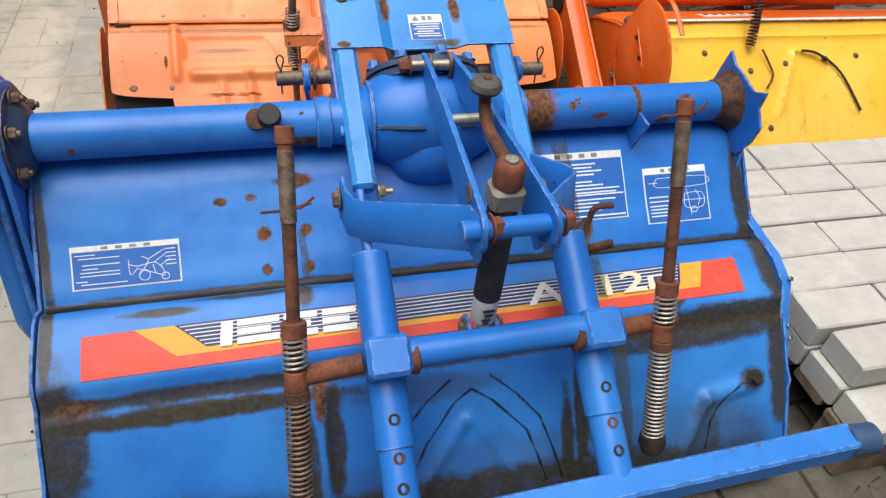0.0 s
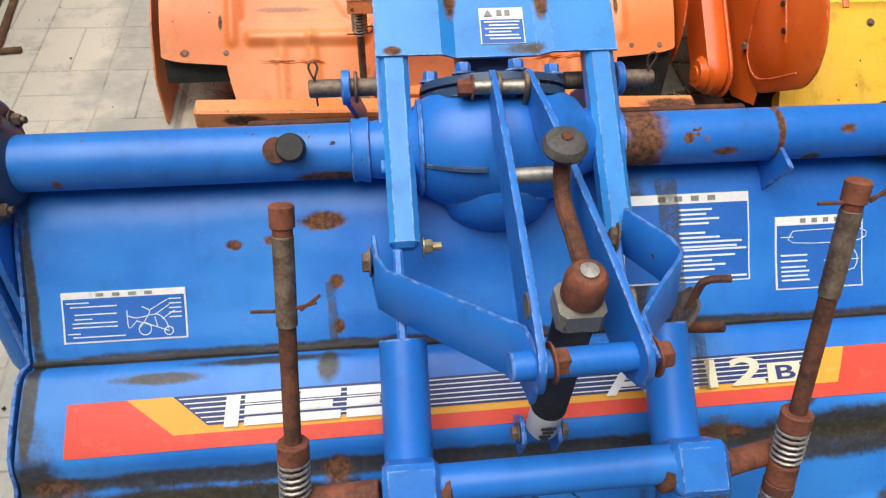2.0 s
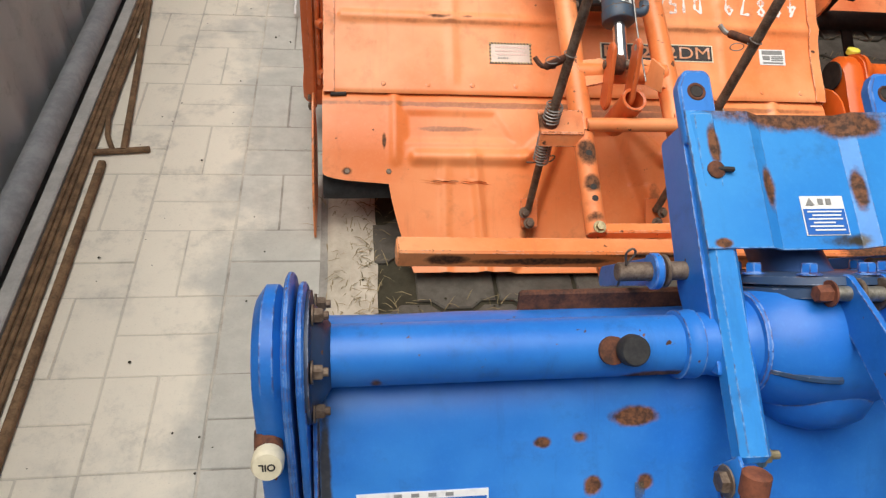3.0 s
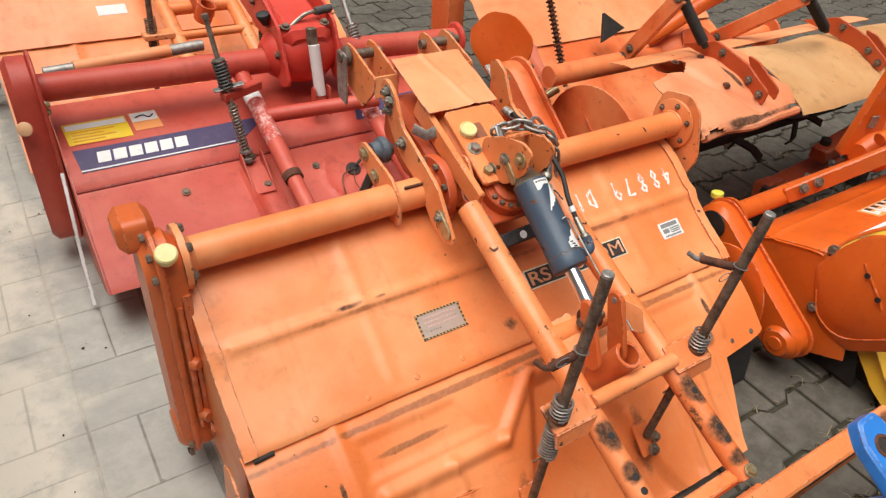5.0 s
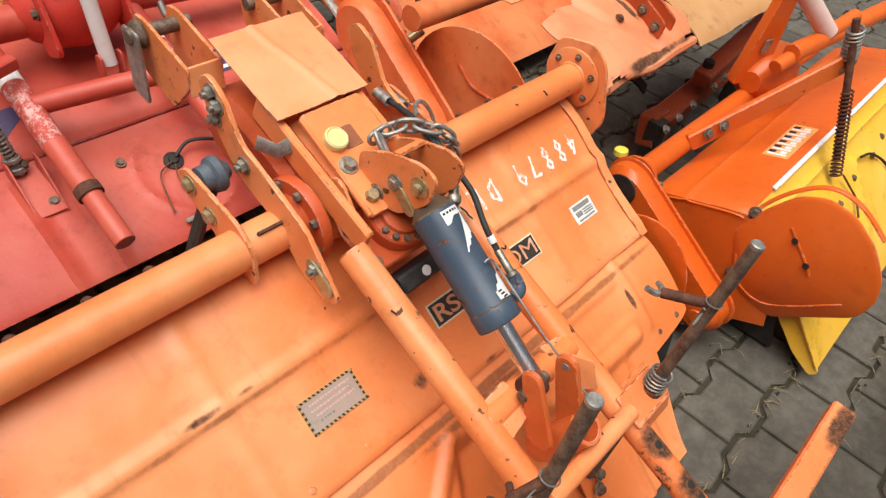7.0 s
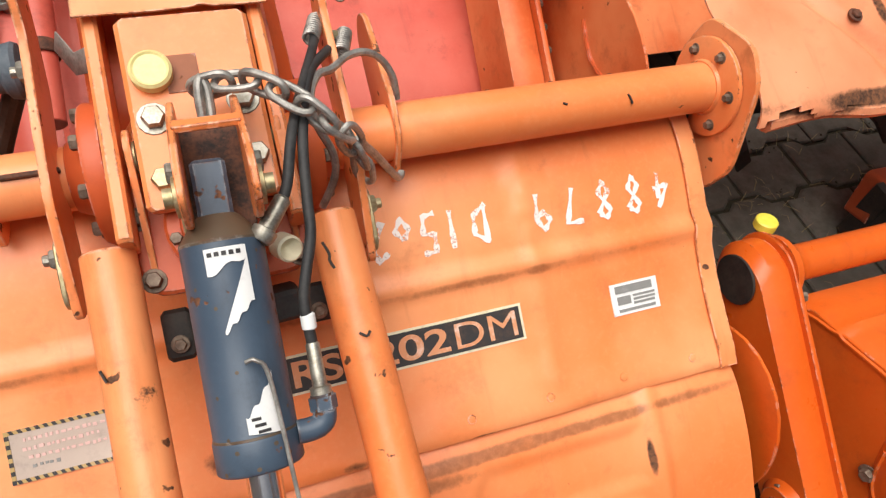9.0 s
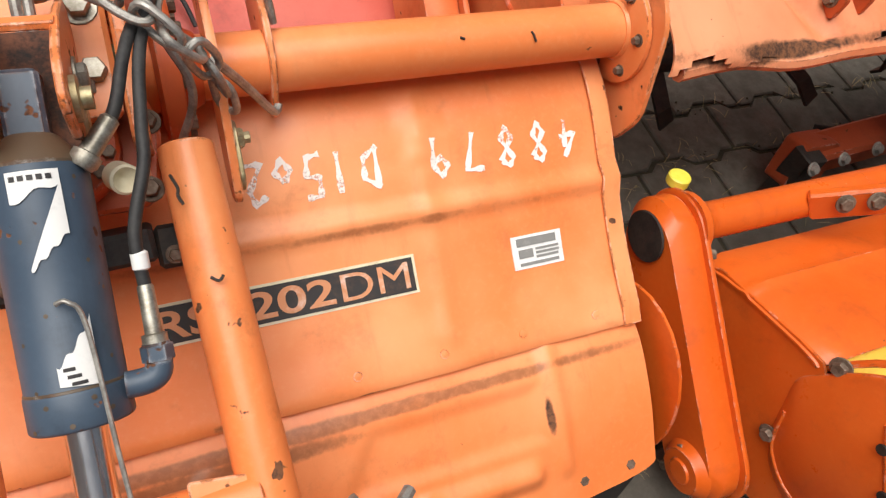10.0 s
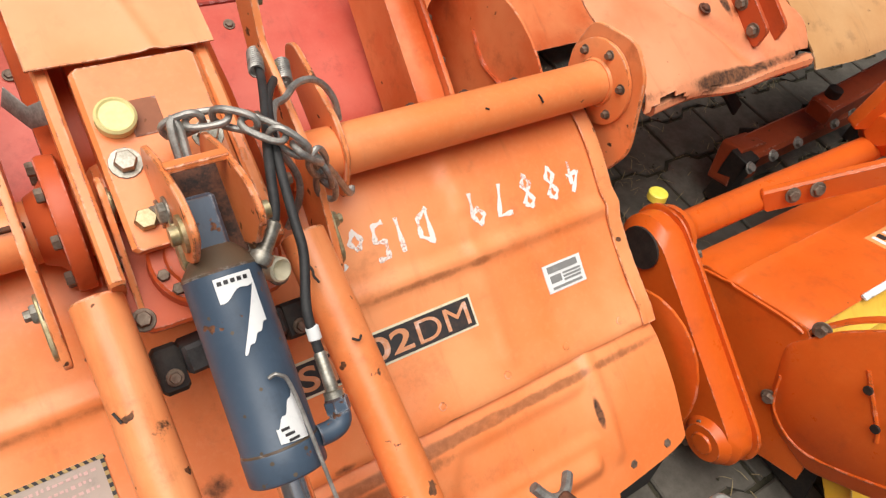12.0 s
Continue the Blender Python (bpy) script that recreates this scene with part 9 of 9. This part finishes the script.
tagged(fp, "dark grey wavy pavers further off", "", "", "stuff")

rect = lambda w, h: [(-w / 2 + 0.0008, -h / 2 + 0.0008), (w / 2 - 0.0008, -h / 2 + 0.0008), (w / 2 - 0.0008, h / 2 - 0.0008), (-w / 2 + 0.0008, h / 2 - 0.0008)]
pm = {0: piece_mesh("paver", rect(0.205, 0.101), paver_light, 0.0016), 1: piece_mesh("paver", rect(0.101, 0.202), paver_light, 0.0016)}
for col in range(3):
    for k in range(-12, 36):
        x0, y0 = -0.648 - 0.207 * col - 0.1025, 1.735 + 0.203 * k
        kind = (k + col) % 2
        for m_ in (-1, 1):
            ob = new("paver", pm[kind])
            ob.matrix_world = pose(x0 + (m_ * 0.0515 if kind else 0), y0 + (0 if kind else m_ * 0.051), rr.uniform(-0.0012, 0.0012), rr.uniform(-0.3, 0.3), rr.uniform(-0.3, 0.3), rr.uniform(-0.3, 0.3))
            ob.parent = lane

# damp soil with small weeds beside the pallet
bm = B()
n = 40
g = [[bm.verts.new((0.80 + 0.62 * i / n, 0.20 + 0.34 * j / n, -0.006 + 0.026 * math.sin(math.pi * i / n) ** 0.6 * math.sin(math.pi * j / n) ** 0.6 * (0.8 + 0.7 * noise.noise((i * 0.21, j * 0.16, 7)) + 0.3 * noise.noise((i * 0.8, j * 0.7, 2))))) for j in range(n + 1)] for i in range(n + 1)]
for i in range(n):
    for j in range(n):
        bm.faces.new((g[i][j], g[i + 1][j], g[i + 1][j + 1], g[i][j + 1]))
solo("soil_heap", bm, soil, "damp dark soil heaped beside the paver stack", "soil", kind="stuff")
bm = B()
r5 = random.Random(33)
for k in range(900):
    x, y = r5.gauss(1.0, 0.10), r5.gauss(0.42, 0.06)
    a, L, h = r5.uniform(0, 6.28), r5.uniform(0.006, 0.022), r5.uniform(0.006, 0.030)
    d_ = Vector((math.cos(a), math.sin(a), 0))
    w = Vector((-d_.y, d_.x, 0)) * r5.uniform(0.0015, 0.004)
    p0 = Vector((x, y, 0.010))
    v = [bm.verts.new(p) for p in (p0, p0 + d_ * L * 0.5 + w + Vector((0, 0, h)), p0 + d_ * L + Vector((0, 0, h * 0.9)), p0 + d_ * L * 0.5 - w + Vector((0, 0, h)))]
    bm.faces.new(v)
solo("green_weeds", bm, weed_green, "small green weeds sprouting from damp soil", "weeds", kind="stuff")

# dry weeds and straw in the joints and along the sand
bm = B()
r3 = random.Random(21)
for k in range(3000):
    q = r3.random()
    if q < 0.22:
        x, y = r3.gauss(-0.565, 0.035), r3.uniform(0.9, 2.4)
    elif q < 0.96:
        x, y = r3.uniform(-0.5, 1.9), 1.525 + HP * (r3.randrange(-1, 14) + 0.5) + r3.gauss(0, 0.010)
    else:
        x, y = r3.gauss(0.95, 0.18), r3.gauss(2.32, 0.12)
    a, L, h = r3.uniform(0, 6.28), r3.uniform(0.008, 0.055), r3.uniform(0.002, 0.014)
    dx, dy = math.cos(a) * L, math.sin(a) * L
    w = Vector((-dy, dx, 0)).normalized() * r3.uniform(0.0005, 0.0012)
    p0, p1, p2 = Vector((x, y, 0.002)), Vector((x + dx * 0.5, y + dy * 0.5, h + 0.002)), Vector((x + dx, y + dy, h * 0.4 + 0.002))
    v = [bm.verts.new(p) for p in (p0 - w, p0 + w, p1 + w, p1 - w, p2)]
    bm.faces.new((v[0], v[1], v[2], v[3]))
    bm.faces.new((v[3], v[2], v[4]))
solo("dry_weeds", bm, straw, "dry straw and weeds in the paving joints", "weeds", kind="stuff")
bm = B()
for k in range(110):
    x, y = (r3.uniform(-1.25, -0.65), r3.uniform(0.8, 4.2)) if k % 3 else (r3.gauss(-0.58, 0.03), r3.uniform(1.0, 3.0))
    r = r3.uniform(0.0012, 0.0045)
    c = Vector((x, y, r * 0.5 + 0.002))
    v = [bm.verts.new(c + Vector(d_) * r * r3.uniform(0.7, 1.2)) for d_ in ((1, 0, 0), (0, 1, 0), (-1, 0, 0), (0, -1, 0), (0, 0, 0.8), (0, 0, -0.8))]
    for a, b in ((0, 1), (1, 2), (2, 3), (3, 0)):
        bm.faces.new((v[a], v[b], v[4]))
        bm.faces.new((v[b], v[a], v[5]))
for k in range(420):
    x, y = r3.uniform(0.55, 1.9), 1.525 + HP * (r3.randrange(-1, 10) + 0.5) + r3.gauss(0, 0.012)
    if k % 4 == 0:
        x, y = r3.uniform(-0.5, 0.6), 1.525 + HP * (r3.randrange(-3, 1) + 0.5) + r3.gauss(0, 0.010)
    r = r3.uniform(0.0015, 0.0052)
    c = Vector((x, y, r * 0.4 + 0.002))
    v = [bm.verts.new(c + Vector(d_) * r * r3.uniform(0.6, 1.3)) for d_ in ((1, 0, 0), (0, 1, 0), (-1, 0, 0), (0, -1, 0), (0, 0, 0.7), (0, 0, -0.7))]
    for a, b in ((0, 1), (1, 2), (2, 3), (3, 0)):
        bm.faces.new((v[a], v[b], v[4]))
        bm.faces.new((v[b], v[a], v[5]))
solo("gravel_crumbs", bm, soil, "scattered dark grit and crumbs on the paving", "grit", kind="stuff")
